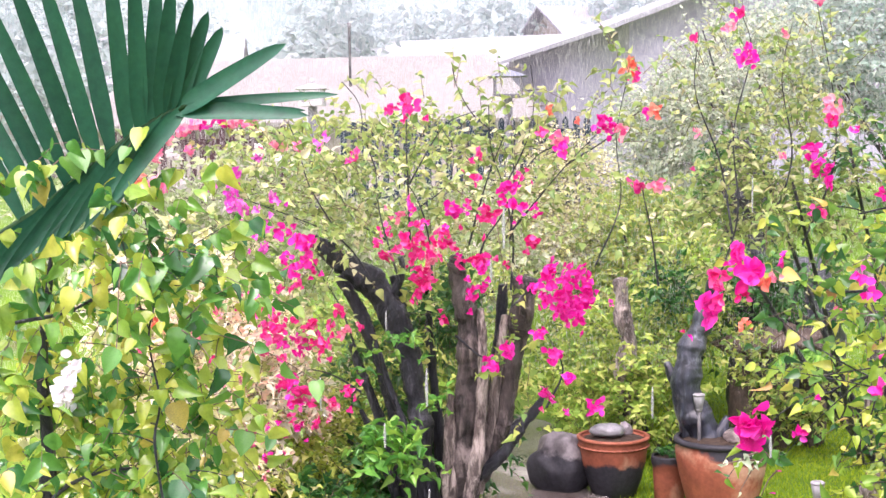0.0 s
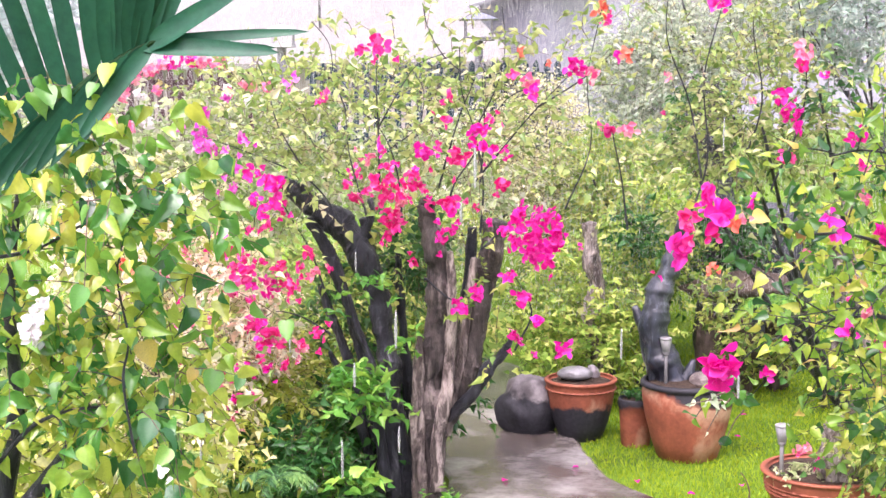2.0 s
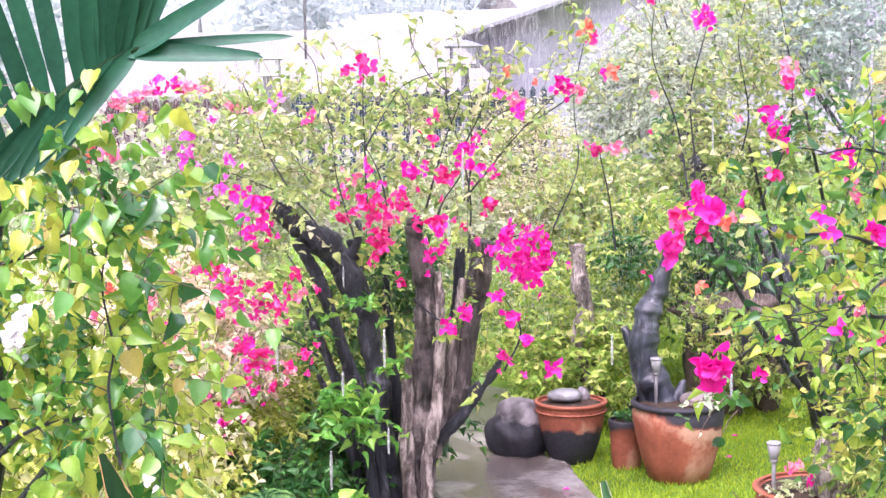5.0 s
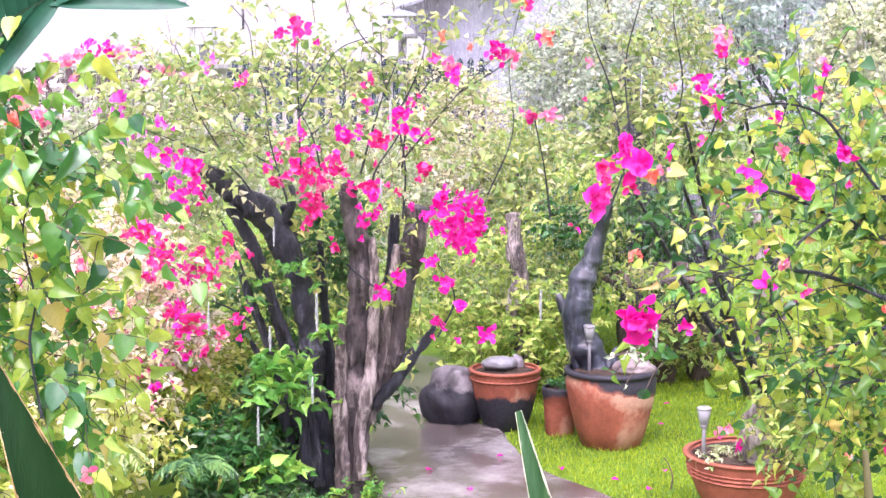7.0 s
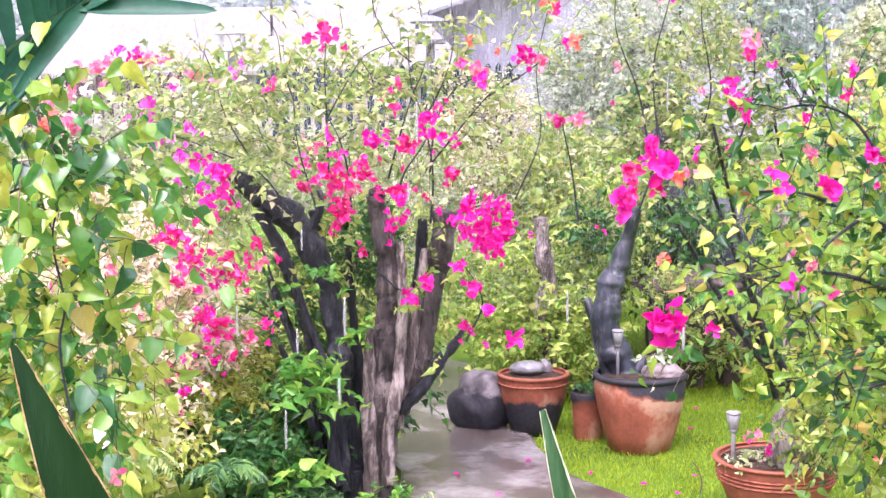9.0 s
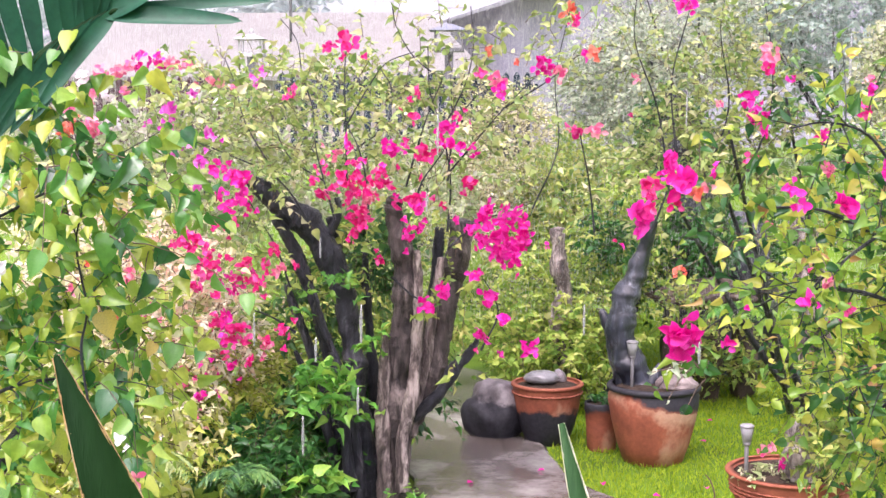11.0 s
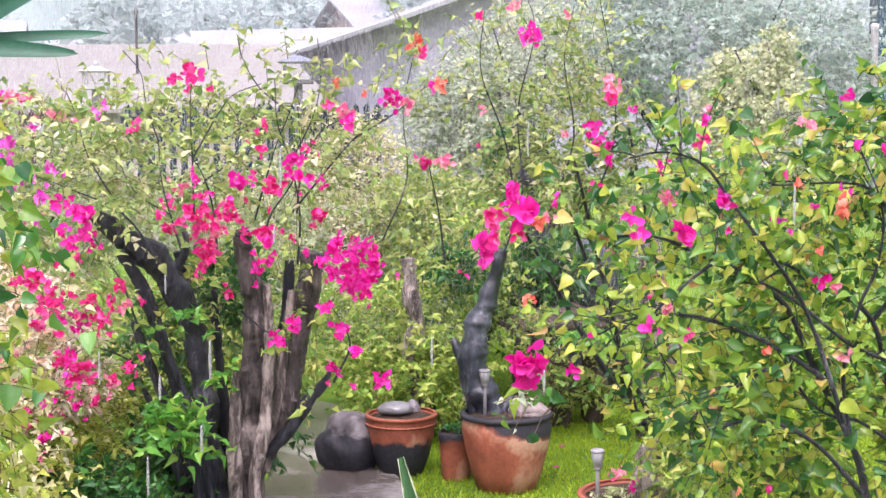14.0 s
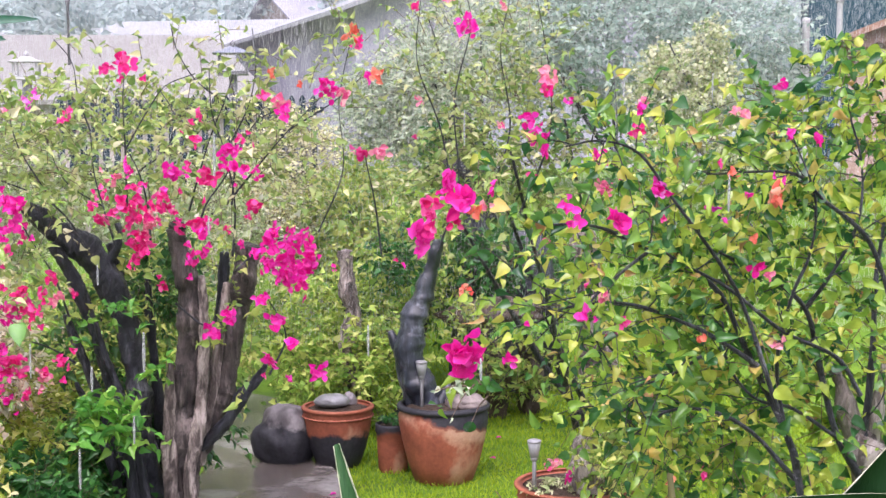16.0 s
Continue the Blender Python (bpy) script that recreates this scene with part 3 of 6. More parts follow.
def flowers(owner, spots, seed=1, near=False, spray=0, lo=0.026, far=False):
    """Flower heads (x, y, z, radius, colour) as parts of a plant; near heads have each bract as a piece."""
    g = random.Random(seed)
    lo = 0.017 if near else lo
    for x, y, z, r, c in spots:
        r = r if near or far or r > 0.045 else 1.16 * r
        heads = [(x, y, z, r)]
        for _ in range(spray):
            q = r * g.uniform(0.3, 0.55)
            heads.append((x + g.uniform(-2.2, 2.2) * r, y + g.uniform(-1, 1) * r, z + g.uniform(-2.2, 1.8) * r, max(q, 0.014)))
        for hx, hy, hz, hr in heads:
            m4 = Matrix.Translation(Vector((hx, hy, hz)) - owner.location) @ pose(0, 0, 0, g.uniform(-50, 50), g.uniform(-180, 180), g.uniform(-60, 60))
            if near or not far:
                head = part("flower", CALYX, None, owner)
                head.matrix_basis = m4 @ Matrix.Diagonal((hr * 0.28, hr * 0.28, hr * 0.28, 1))
                count = 3 if hr < 0.8 * lo else 6 if hr < 1.3 * lo else 12 if hr < 2.2 * lo else 27 if near else 30
                for k in range(count):
                    tri = k // 3
                    a = k * 2.094 + tri * 0.7 + g.uniform(-0.3, 0.3)
                    tilt = g.uniform(8, 60)
                    spread = 2.1 if count == 27 else 2.9 if count == 30 else 2.3
                    off = (0.0, 0.0, 0.0) if count == 3 else (g.uniform(-spread, spread), g.uniform(-1.5, 1), g.uniform(-spread, spread))
                    sz = 4.6 if count == 3 else g.uniform(1.8, 2.6) if count == 27 else g.uniform(3.0, 4.3) if near or count == 6 else g.uniform(2.4, 3.3) if count == 12 else g.uniform(1.5, 2.2)
                    bo = part("bract", BRACT_MESHES[c][k % 3], None, head)
                    bo.matrix_basis = Matrix.Translation(off) @ Euler((radians(90), 0, 0)).to_matrix().to_4x4() @ Euler((0, 0, a)).to_matrix().to_4x4() @ Euler((radians(tilt), 0, 0)).to_matrix().to_4x4() @ Matrix.Diagonal((sz, sz, sz, 1))
            else:
                k = 0 if hr < 0.03 else 1 if hr < 0.04 else 2 if hr < 0.06 else 3 if hr < 0.09 else 4
                ob = part("flower", FLOWER_MESHES[c][k], None, owner)
                ob.matrix_basis = m4 @ Matrix.Diagonal((hr * 1.4, hr * 1.4, hr * 1.4, 1))


def lathe(profile, steps=40):
    """A turned shape from (radius, height) pairs."""
    bm = bmesh.new()
    rings = []
    for r, z in profile:
        rings.append([bm.verts.new((r * math.cos(2 * math.pi * i / steps), r * math.sin(2 * math.pi * i / steps), z)) for i in range(steps)])
    for a, b_ in zip(rings, rings[1:]):
        for i in range(steps):
            bm.faces.new((a[i], a[(i + 1) % steps], b_[(i + 1) % steps], b_[i]))
    bm.faces.new(list(reversed(rings[0])))
    for fc in bm.faces:
        fc.smooth = True
    return bm


def box(bm, x0, x1, y0, y1, z0, z1):
    vs = [bm.verts.new((x, y, z)) for z in (z0, z1) for y in (y0, y1) for x in (x0, x1)]
    for q in ((0, 2, 3, 1), (4, 5, 7, 6), (0, 1, 5, 4), (2, 6, 7, 3), (0, 4, 6, 2), (1, 3, 7, 5)):
        bm.faces.new([vs[i] for i in q])
    return bm


# ---------------------------------------------------------------- ground
def land(x, y):
    """Height of the ground: a flat garden, then a bank up to the neighbours."""
    s = np.clip((y - 11.5) / 5.0, 0, 1)
    z = 1.5 * s * s * (3 - 2 * s)
    return z


xs = np.unique(np.concatenate([np.linspace(-900, -40, 24), np.linspace(-40, 40, 81), np.linspace(40, 900, 24)]))
ys = np.unique(np.concatenate([np.linspace(-300, -10, 12), np.linspace(-10, 30, 81), np.linspace(30, 260, 70), np.linspace(260, 1500, 14)]))
gx, gy = np.meshgrid(xs, ys)
gz = land(gx, gy)
gv = np.stack([gx, gy, gz], -1).reshape(-1, 3)
nx = len(xs)
gi = (np.arange(len(ys) - 1)[:, None] * nx + np.arange(nx - 1)[None, :]).ravel()
gf = np.stack([gi, gi + 1, gi + nx + 1, gi + nx], -1)
ground = new("ground", mesh_np("ground", gv, gf, M_lawn))
tagged(ground, "bright green wet lawn rising to a bank", "ground", kind="structure")

# paved path between the tree and the pots
def path_right(y):
    """Right edge of the path, which widens towards the house."""
    return np.interp(y, [1, 4, 6.5, 7.0, 7.3, 7.6, 8.05, 8.6, 9.5, 11, 12], [1.4, 1.3, 1.14, 0.93, 0.76, 0.52, 0.37, 0.33, 0.22, -0.06, -1.1])


def path_mesh():
    mid = spline([(0.35, 1.0, 0), (0.05, 4.0, 0), (-0.03, 7.5, 0), (-0.2, 9.3, 0), (-0.5, 11.0, 0), (-1.6, 12.0, 0)], 10)
    bm = bmesh.new()
    rows = []
    for i, c in enumerate(mid):
        wob = 0.04 * math.sin(i * 0.9) + 0.02 * math.sin(i * 2.3)
        lo, hi, y = c[0] - 0.44 - wob, float(path_right(c[1])) + 0.5 * wob, c[1]
        rows.append([bm.verts.new((lo, y, -0.05)), bm.verts.new((lo, y, 0.02)), bm.verts.new((lo + 0.02, y, 0.03)),
                     bm.verts.new((hi - 0.02, y, 0.03)), bm.verts.new((hi, y, 0.02)), bm.verts.new((hi, y, -0.05))])
    for a, b_ in zip(rows, rows[1:]):
        for k in range(5):
            bm.faces.new((a[k], a[k + 1], b_[k + 1], b_[k]))
    bmesh.ops.recalc_face_normals(bm, faces=bm.faces)
    return bm


path_ob = part("garden_path", path_mesh(), M_path, None, "wet grey concrete garden path with puddles")
tagged(path_ob, category="path", kind="structure")

# grass of the lawn
g = np.random.default_rng(3)
n = 95000
px = g.uniform(0.2, 4.0, n)
py = 5.6 + 8 * g.random(n) ** 1.3
keep = px > path_right(py) + 0.02 + 0.05 * g.normal(size=n)
px, py = px[keep], py[keep]
n = len(px)
v, f = leaves(np.stack([px, py, land(px, py)], -1), np.stack([g.normal(0, 0.4, n), g.normal(0, 0.4, n), np.ones(n)], -1),
              np.stack([g.normal(0, 1, n), g.normal(0, 1, n) - 0.5, np.full(n, 0.2)], -1), g.uniform(0.02, 0.048, n),
              (SMALL_V * np.array([0.3, 1, 1]), SMALL_F))
grass = new("grass", mesh_np("grass", v, f, M_grass))
tagged(grass, "short bright green wet lawn grass", "grass", kind="stuff")


# ---------------------------------------------------------------- neighbouring houses
def slab(corners, thick):
    """A flat slab over four corners, thickened upwards."""
    bm = bmesh.new()
    a = [bm.verts.new(c) for c in corners]
    b_ = [bm.verts.new((c[0], c[1], c[2] + thick)) for c in corners]
    bm.faces.new(list(reversed(a)))
    bm.faces.new(b_)
    for i in range(len(a)):
        j = (i + 1) % len(a)
        bm.faces.new((a[i], a[j], b_[j], b_[i]))
    bmesh.ops.recalc_face_normals(bm, faces=bm.faces)
    return bm


def house(name, at, turn, wx, wy, wall_h, rise, over, wall_m, roof_m, label, hip=0.0):
    """A house: four walls and a gable or hip roof with overhang."""
    t = thing(name, at, label, "house")
    t.rotation_euler = (0, 0, radians(turn))
    for x0, x1, y0, y1 in ((-wx, wx, -wy, -wy + 0.2), (-wx, wx, wy - 0.2, wy), (-wx, -wx + 0.2, -wy + 0.2, wy - 0.2), (wx - 0.2, wx, -wy + 0.2, wy - 0.2)):
        part("wall", box(bmesh.new(), x0, x1, y0, y1, -0.5, wall_h), wall_m, t)
    X, Y = wx + over, wy + over
    th = 0.08
    drop = rise * over / wy
    e = [(sx * X, sy * Y, wall_h - drop) for sx, sy in ((-1, -1), (1, -1), (1, 1), (-1, 1))]
    r = [(-X + hip, 0, wall_h + rise), (X - hip, 0, wall_h + rise)]
    part("roof", slab((e[0], e[1], r[1], r[0]), th), roof_m, t)
    part("roof", slab((e[2], e[3], r[0], r[1]), th), roof_m, t)
    if hip:
        part("roof", slab((e[1], e[2], r[1]), th), roof_m, t)
        part("roof", slab((e[3], e[0], r[0]), th), roof_m, t)
    else:
        for sx in (-1, 1):
            bm = bmesh.new()
            a = [[bm.verts.new((sx * (wx - d), y_, z_)) for y_, z_ in ((-wy, wall_h), (wy, wall_h), (0, wall_h + rise - 0.01))] for d in (0, 0.2)]
            bm.faces.new(a[0])
            bm.faces.new(list(reversed(a[1])))
            for i in range(3):
                bm.faces.new((a[0][i], a[0][(i + 1) % 3], a[1][(i + 1) % 3], a[1][i]))
            bmesh.ops.recalc_face_normals(bm, faces=bm.faces)
            part("gable", bm, wall_m, t)
    return t


white_house = house("house", (-5.2, 31.0, 1.4), 0, 4.6, 3.6, 1.55, 1.35, 0.5, M_cream_wall, M_white_roof,
                    "low house with a white metal roof behind the fence", 1.4)
pipe = part("vent_pipe", lathe([(0.03, 0), (0.03, 1.25), (0.05, 1.27), (0.05, 1.36), (0.0, 1.4)], 10), M_iron, white_house)
pipe.location = (0.85, -2.0, 2.2)

house("house", (3.6, 29.9, 1.4), -76.5, 5.2, 3.6, 3.0, 1.3, 0.5, M_lilac_wall, M_pale_roof,
                   "grey plastered house with a pale roof and deep eaves")
house("house", (-4.5, 47.0, 1.4), -14, 5.0, 4.0, 2.6, 1.9, 0.5, M_cream_wall, M_pale_roof,
      "distant pale house with a grey roof in the rain")
house("house", (3.5, 52.0, 1.6), 25, 4.0, 3.4, 3.8, 1.9, 0.5, M_cream_wall, M_grey_roof,
      "distant cream house with a dark roof among trees")
house("house", (-17.0, 50.0, 1.4), 10, 5.0, 4.0, 3.4, 1.8, 0.5, M_cream_wall, M_grey_roof,
      "distant peach house among trees in the rain")
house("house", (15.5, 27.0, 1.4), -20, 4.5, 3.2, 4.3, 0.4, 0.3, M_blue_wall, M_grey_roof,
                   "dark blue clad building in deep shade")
tile_house = house("house", (8.75, 16.9, 1.2), 65, 1.7, 1.3, 2.05, 0.5, 0.16, M_pink_wall, M_roof_tile,
                   "small pink plastered outbuilding with a clay tile roof")
bm = bmesh.new()
for k in range(9):
    a0 = math.pi * k / 8
    for sx in (0, 0.26):
        bm.verts.new((sx, 0.075 * math.cos(a0), 0.075 * math.sin(a0)))
bm.verts.ensure_lookup_table()
for k in range(8):
    bm.faces.new((bm.verts[2 * k], bm.verts[2 * k + 1], bm.verts[2 * k + 3], bm.verts[2 * k + 2]))
bmesh.ops.solidify(bm, geom=bm.faces[:], thickness=0.015)
tile_me = bpy.data.meshes.new("roof_tile")
bm.to_mesh(tile_me)
bm.free()
tile_me.materials.append(M_roof_tile)
for sy in (-1, 1):
    for k in range(10):
        q = (k + 0.5) / 10
        for col in (-1.86, -1.62):
            ob = part("roof_tile", tile_me, None, tile_house)
            ob.location = (col, sy * 1.46 * (1 - q), 1.72 - 0.062 + 0.562 * q + 0.09)


# ---------------------------------------------------------------- fence and lanterns
def picket_mesh(h, w, t):
    bm = bmesh.new()
    pts = [(-w, 0), (w, 0), (w, h - w * 1.5), (0, h), (-w, h - w * 1.5)]
    a = [bm.verts.new((x, -t, z)) for x, z in pts]
    b_ = [bm.verts.new((x, t, z)) for x, z in pts]
    bm.faces.new(a)
    bm.faces.new(list(reversed(b_)))
    for i in range(5):
        j = (i + 1) % 5
        bm.faces.new((a[j], a[i], b_[i], b_[j]))
    me = bpy.data.meshes.new("picket")
    bm.to_mesh(me)
    bm.free()
    return me


def fence(at, count, step, mat, h, label):
    t = thing("picket_fence", at, label, "fence")
    me = picket_mesh(h, step * 0.3, 0.012)
    me.materials.append(mat)
    for i in range(count):
        o = part("picket", me, None, t)
        o.location = (i * step, 0, 0)
    for z in (0.25, h - 0.22):
        part("rail", box(bmesh.new(), -0.1, count * step, 0.014, 0.05, z, z + 0.07), mat, t)
    return t


fence((-2.6, 16.6, 1.42), 24, 0.13, M_fence, 1.22, "dark teal painted picket fence on the bank")
fence((-5.7, 17.2, 1.38), 18, 0.13, M_fence_brown, 1.22, "dark brown painted picket fence on the bank")


def gate_lantern(at, s, label, iron, cap):
    t = thing("lantern_post", at, label, "lantern")
    w = 0.19 * s
    part("post", box(bmesh.new(), -0.05, 0.05, -0.05, 0.05, -1.6, 0), M_pillar, t)
    part("plinth", box(bmesh.new(), -w * 1.15, w * 1.15, -w * 1.15, w * 1.15, 0, 0.04), iron, t)
    for sx in (-1, 1):
        for sy in (-1, 1):
            part("bar", box(bmesh.new(), sx * w - 0.012, sx * w + 0.012, sy * w - 0.012, sy * w + 0.012, 0.04, 0.3 * s), iron, t)
    part("glass", box(bmesh.new(), -w * 0.93, w * 0.93, -w * 0.93, w * 0.93, 0.045, 0.295 * s), M_glass, t, "pale frosted glass")
    bm = bmesh.new()
    z = 0.3 * s
    e = [bm.verts.new((sx * w * 1.5, sy * w * 1.5, z)) for sx, sy in ((-1, -1), (1, -1), (1, 1), (-1, 1))]
    q = [bm.verts.new((sx * w * 0.2, sy * w * 0.2, z + 0.10 * s)) for sx, sy in ((-1, -1), (1, -1), (1, 1), (-1, 1))]
    for i in range(4):
        bm.faces.new((e[i], e[(i + 1) % 4], q[(i + 1) % 4], q[i]))
    bm.faces.new(list(reversed(e)))
    bm.faces.new(q)
    part("cap", bm, cap, t, "grey pyramid cap")
    part("finial", lathe([(0.02, 0), (0.035, 0.03), (0.02, 0.06), (0.0, 0.08)], 8), iron, t).location = (0, 0, z + 0.10 * s)
    return t


gate_lantern((-0.548, 16.2, 2.859), 0.82, "dark iron gate lantern with pale glass on a post", M_iron, M_cap)
gate_lantern((-3.047, 17, 2.838), 0.7, "pale gate lantern half hidden by foliage", M_pale_metal, M_pale_metal)

for foot_, r_, h_, lab in (((6.507, 16.4, 1.31), 0.045, 2.25, "pale grey metal post beside the tiled outbuilding"), ((9.305, 22, 1.291), 0.05, 4.2, "pale grey pipe standing before the blue house")):
    post = thing("metal_post", (foot_[0], foot_[1], land(foot_[0], foot_[1])), lab, "post")
    hh = h_ + foot_[2] - post.location[2]
    part("shaft", lathe([(r_ * 1.15, 0), (r_, 0.1), (r_, hh - 0.05), (r_ * 1.1, hh - 0.04), (r_ * 1.1, hh), (0, hh + 0.01)], 14), M_pale_metal, post)
    part("collar", lathe([(r_ * 1.35, 0), (r_ * 1.35, 0.06), (r_, 0.07)], 14), M_plastic, post).location = (0, 0, hh * 0.7)

# ---------------------------------------------------------------- pots and stones
def shell(prof_out, thick):
    """Closed profile of an open pot from its outer profile."""
    inner = [(max(r - thick, 0.01), z) for r, z in reversed(prof_out[1:])]
    return prof_out + inner + [(0.005, prof_out[0][1] + thick * 1.5)]


def pot(at, r, h, prof, mat, label, soil=True):
    t = thing("plant_pot", at, label, "pot", "terracotta pots in the garden")
    part("body", lathe(shell([(r * a, h * z) for a, z in prof], r * 0.09), 56), mat, t)
    if soil:
        bm = lathe([(r * 0.9, h * 0.93), (r * 0.75, h * 0.965), (r * 0.35, h * 0.99), (0.004, h)], 40)
        part("soil", bm, M_soil, t, "dark wet soil")
    return t


BIG = [(0.60, 0), (0.66, 0.02), (0.80, 0.25), (0.93, 0.55), (0.99, 0.75), (1.0, 0.86), (0.96, 0.91), (0.96, 0.925), (1.03, 0.94), (1.04, 0.97), (1.0, 1.0)]
BOWL = [(0.55, 0), (0.6, 0.02), (0.78, 0.3), (0.9, 0.6), (0.96, 0.84), (0.97, 0.9), (0.975, 0.945), (1.02, 0.955), (1.025, 0.985), (0.99, 1.0)]
SMALLPOT = [(0.8, 0), (0.83, 0.02), (0.9, 0.5), (0.95, 0.8), (1.0, 0.83), (1.0, 0.97), (0.97, 1.0)]
pot((0.985, 8.28, 0), 0.28, 0.49, BIG, M_clay_top, "large orange terracotta pot with a black damp rim")
pot((0.69, 8.56, 0), 0.112, 0.31, SMALLPOT, M_clay_small, "small terracotta pot standing in the grass")
stone_pot = pot((0.347, 8.74, 0), 0.232, 0.40, BOWL, M_clay_low, "terracotta bowl pot with a dark mossy base")
front_pot = pot((1.53, 6.92, 0), 0.32, 0.315, BOWL, M_clay, "terracotta pot with rope bands in the lawn")


def rope_band(owner, radius, z, thick, mat, turns=96):
    """A twisted band round a pot."""
    bm = bmesh.new()
    ring = []
    for i in range(turns):
        a = 2 * math.pi * i / turns
        w = thick * (1 + 0.33 * math.sin(i * 2.1))
        ring.append([bm.verts.new(((radius + w * math.cos(q)) * math.cos(a), (radius + w * math.cos(q)) * math.sin(a), z + w * math.sin(q))) for q in (0, 1.57, 3.14, 4.71)])
    for i in range(turns):
        a, b_ = ring[i], ring[(i + 1) % turns]
        for k in range(4):
            bm.faces.new((a[k], b_[k], b_[(k + 1) % 4], a[(k + 1) % 4]))
    part("rope_band", bm, mat, owner)


for z in (0.205, 0.226, 0.247):
    rope_band(front_pot, 0.315 * (0.925 + (z - 0.205) * 0.5), z, 0.012, M_clay)
rope_band(stone_pot, 0.2265, 0.338, 0.008, M_clay_low, 110)


def rock(name, at, radii, seed, mat, label, lump=0.12):
    bm = bmesh.new()
    bmesh.ops.create_icosphere(bm, subdivisions=4, radius=1)
    for vt in bm.verts:
        d = vt.co.copy()
        k = 1 + lump * noise.noise(d * 1.3 + Vector((seed, 0, 0))) + lump * 0.4 * noise.noise(d * 3.5 + Vector((seed, 3, 0)))
        vt.co = Vector((d.x * radii[0], d.y * radii[1], d.z * radii[2])) * k
    for fc in bm.faces:
        fc.smooth = True
    ob = part(name, bm, mat, None, label)
    ob.location = at
    return tagged(ob, category="rock")


rock("boulder", (0.005, 8.84, 0.19), (0.195, 0.19, 0.235), 2.0, M_boulder, "rounded grey boulder with a dark wet base", 0.3)
rock("flat_stone", (0.31, 8.72, 0.435), (0.115, 0.10, 0.045), 5.0, M_pebble, "flat dark grey stone lying in the bowl pot", 0.1)
rock("pale_stone", (0.43, 8.82, 0.415), (0.045, 0.045, 0.055), 6.0, M_stone, "small pale upright stone in the bowl pot", 0.2)
rock("flat_stone", (1.12, 8.2, 0.505), (0.125, 0.12, 0.055), 7.0, M_rosestone, "pale pinkish brown stone lying in the large pot", 0.15)


def solar_light(at, h, label):
    t = thing("solar_light", at, label, "garden light")
    part("stake", lathe([(0.011, 0), (0.011, h)], 10), M_plastic, t)
    part("collar", lathe([(0.016, h), (0.021, h + 0.012), (0.021, h + 0.02)], 14), M_plastic, t)
    part("lens", lathe([(0.022, h + 0.02), (0.034, h + 0.085), (0.034, h + 0.095)], 16), M_lens, t, "clear ribbed lens")
    part("cap", lathe([(0.036, h + 0.095), (0.037, h + 0.105), (0.03, h + 0.11), (0.004, h + 0.112)], 16), M_plastic, t)
    return t


solar_light((0.845, 8.22, 0.42), 0.235, "grey solar stake light standing in the large pot")
solar_light((1.285, 6.8, 0.27), 0.2, "clear solar stake light standing in the rope pot")

# ---------------------------------------------------------------- twisted plant in the large pot
bonsai = thing("twisted_plant", (0.97, 8.3, 0.42), "twisted dark wet bougainvillea trunk in the large pot", "plant")
o = np.array(bonsai.location)
SHOOTS = [tube([(0.906, 8.35, 0.316), (0.883, 8.35, 0.496), (0.825, 8.35, 0.675), (0.795, 8.35, 0.835), (0.821, 8.35, 0.995), (0.876, 8.35, 1.136), (0.931, 8.35, 1.295), (0.977, 8.35, 1.47)], [0.12, 0.105, 0.09, 0.085, 0.08, 0.066, 0.046, 0.034], 16, 10, 0.12, 4),
             tube([(0.84, 8.4, 0.341), (0.773, 8.4, 0.594), (0.722, 8.4, 0.773), (0.664, 8.4, 0.916)], [0.07, 0.055, 0.04, 0.02], 10, 6, 0.15, 5),
             tube([(0.918, 8.3, 0.363), (0.976, 8.3, 0.506), (1.01, 8.3, 0.613)], [0.06, 0.04, 0.012], 10, 6, 0.15, 6)]
for nm, (v, f) in zip(("trunk", "side_shoot", "root"), SHOOTS):
    part(nm, quad_mesh(nm, v - o, f, M_bark_blue), None, bonsai)

rock("rock_slab", (1.612, 10.2, 0.778), (0.36, 0.2, 0.12), 11.0, M_brownstone, "weathered brown rock slab forming an arch in the rockery", 0.5)
for u_, (x_, y_, z_) in enumerate(((1.379, 10.2, 0.583), (1.612, 10.1, 0.577), (1.881, 10.2, 0.583))):
    rock("rock_pillar", (x_, y_, 0.28), (0.1, 0.12, 0.36), 13.0 + u_, M_brownstone, "brown standing stone under the rock slab", 0.25)
rock("dark_rock", (1.951, 10.8, 0.97), (0.26, 0.2, 0.42), 17.0, M_darkrock, "tall dark wet rock behind the twisted plant", 0.2)
rock("dark_rock", (1.85, 11.0, 0.5), (0.42, 0.24, 0.72), 23.0, M_darkrock, "broad dark wet rock behind the rock arch", 0.25)
dark_trunk = thing("dead_trunk", (1.5, 10.9, 0), "dark blue-grey wet trunk behind the bushes", "trunk")
v, f = tube([(1.5, 10.9, -0.05), (1.47, 10.9, 0.7), (1.5, 10.9, 1.4), (1.44, 10.9, 1.9), (1.4, 10.9, 2.28)], [0.13, 0.11, 0.12, 0.14, 0.07], 14, 10, 0.25, 79)
part("trunk", quad_mesh("trunk", v - np.array(dark_trunk.location), f, M_bark_dark), None, dark_trunk)
v, f = tube([(1.47, 10.88, 1.55), (1.36, 10.8, 1.78), (1.27, 10.8, 2.1)], [0.07, 0.055, 0.03], 10, 8, 0.25, 80)
part("limb", quad_mesh("limb", v - np.array(dark_trunk.location), f, M_bark_dark), None, dark_trunk)
stump = thing("dead_trunk", (2.938, 12.414, 0), "brown dead trunk behind the arching bush", "trunk")
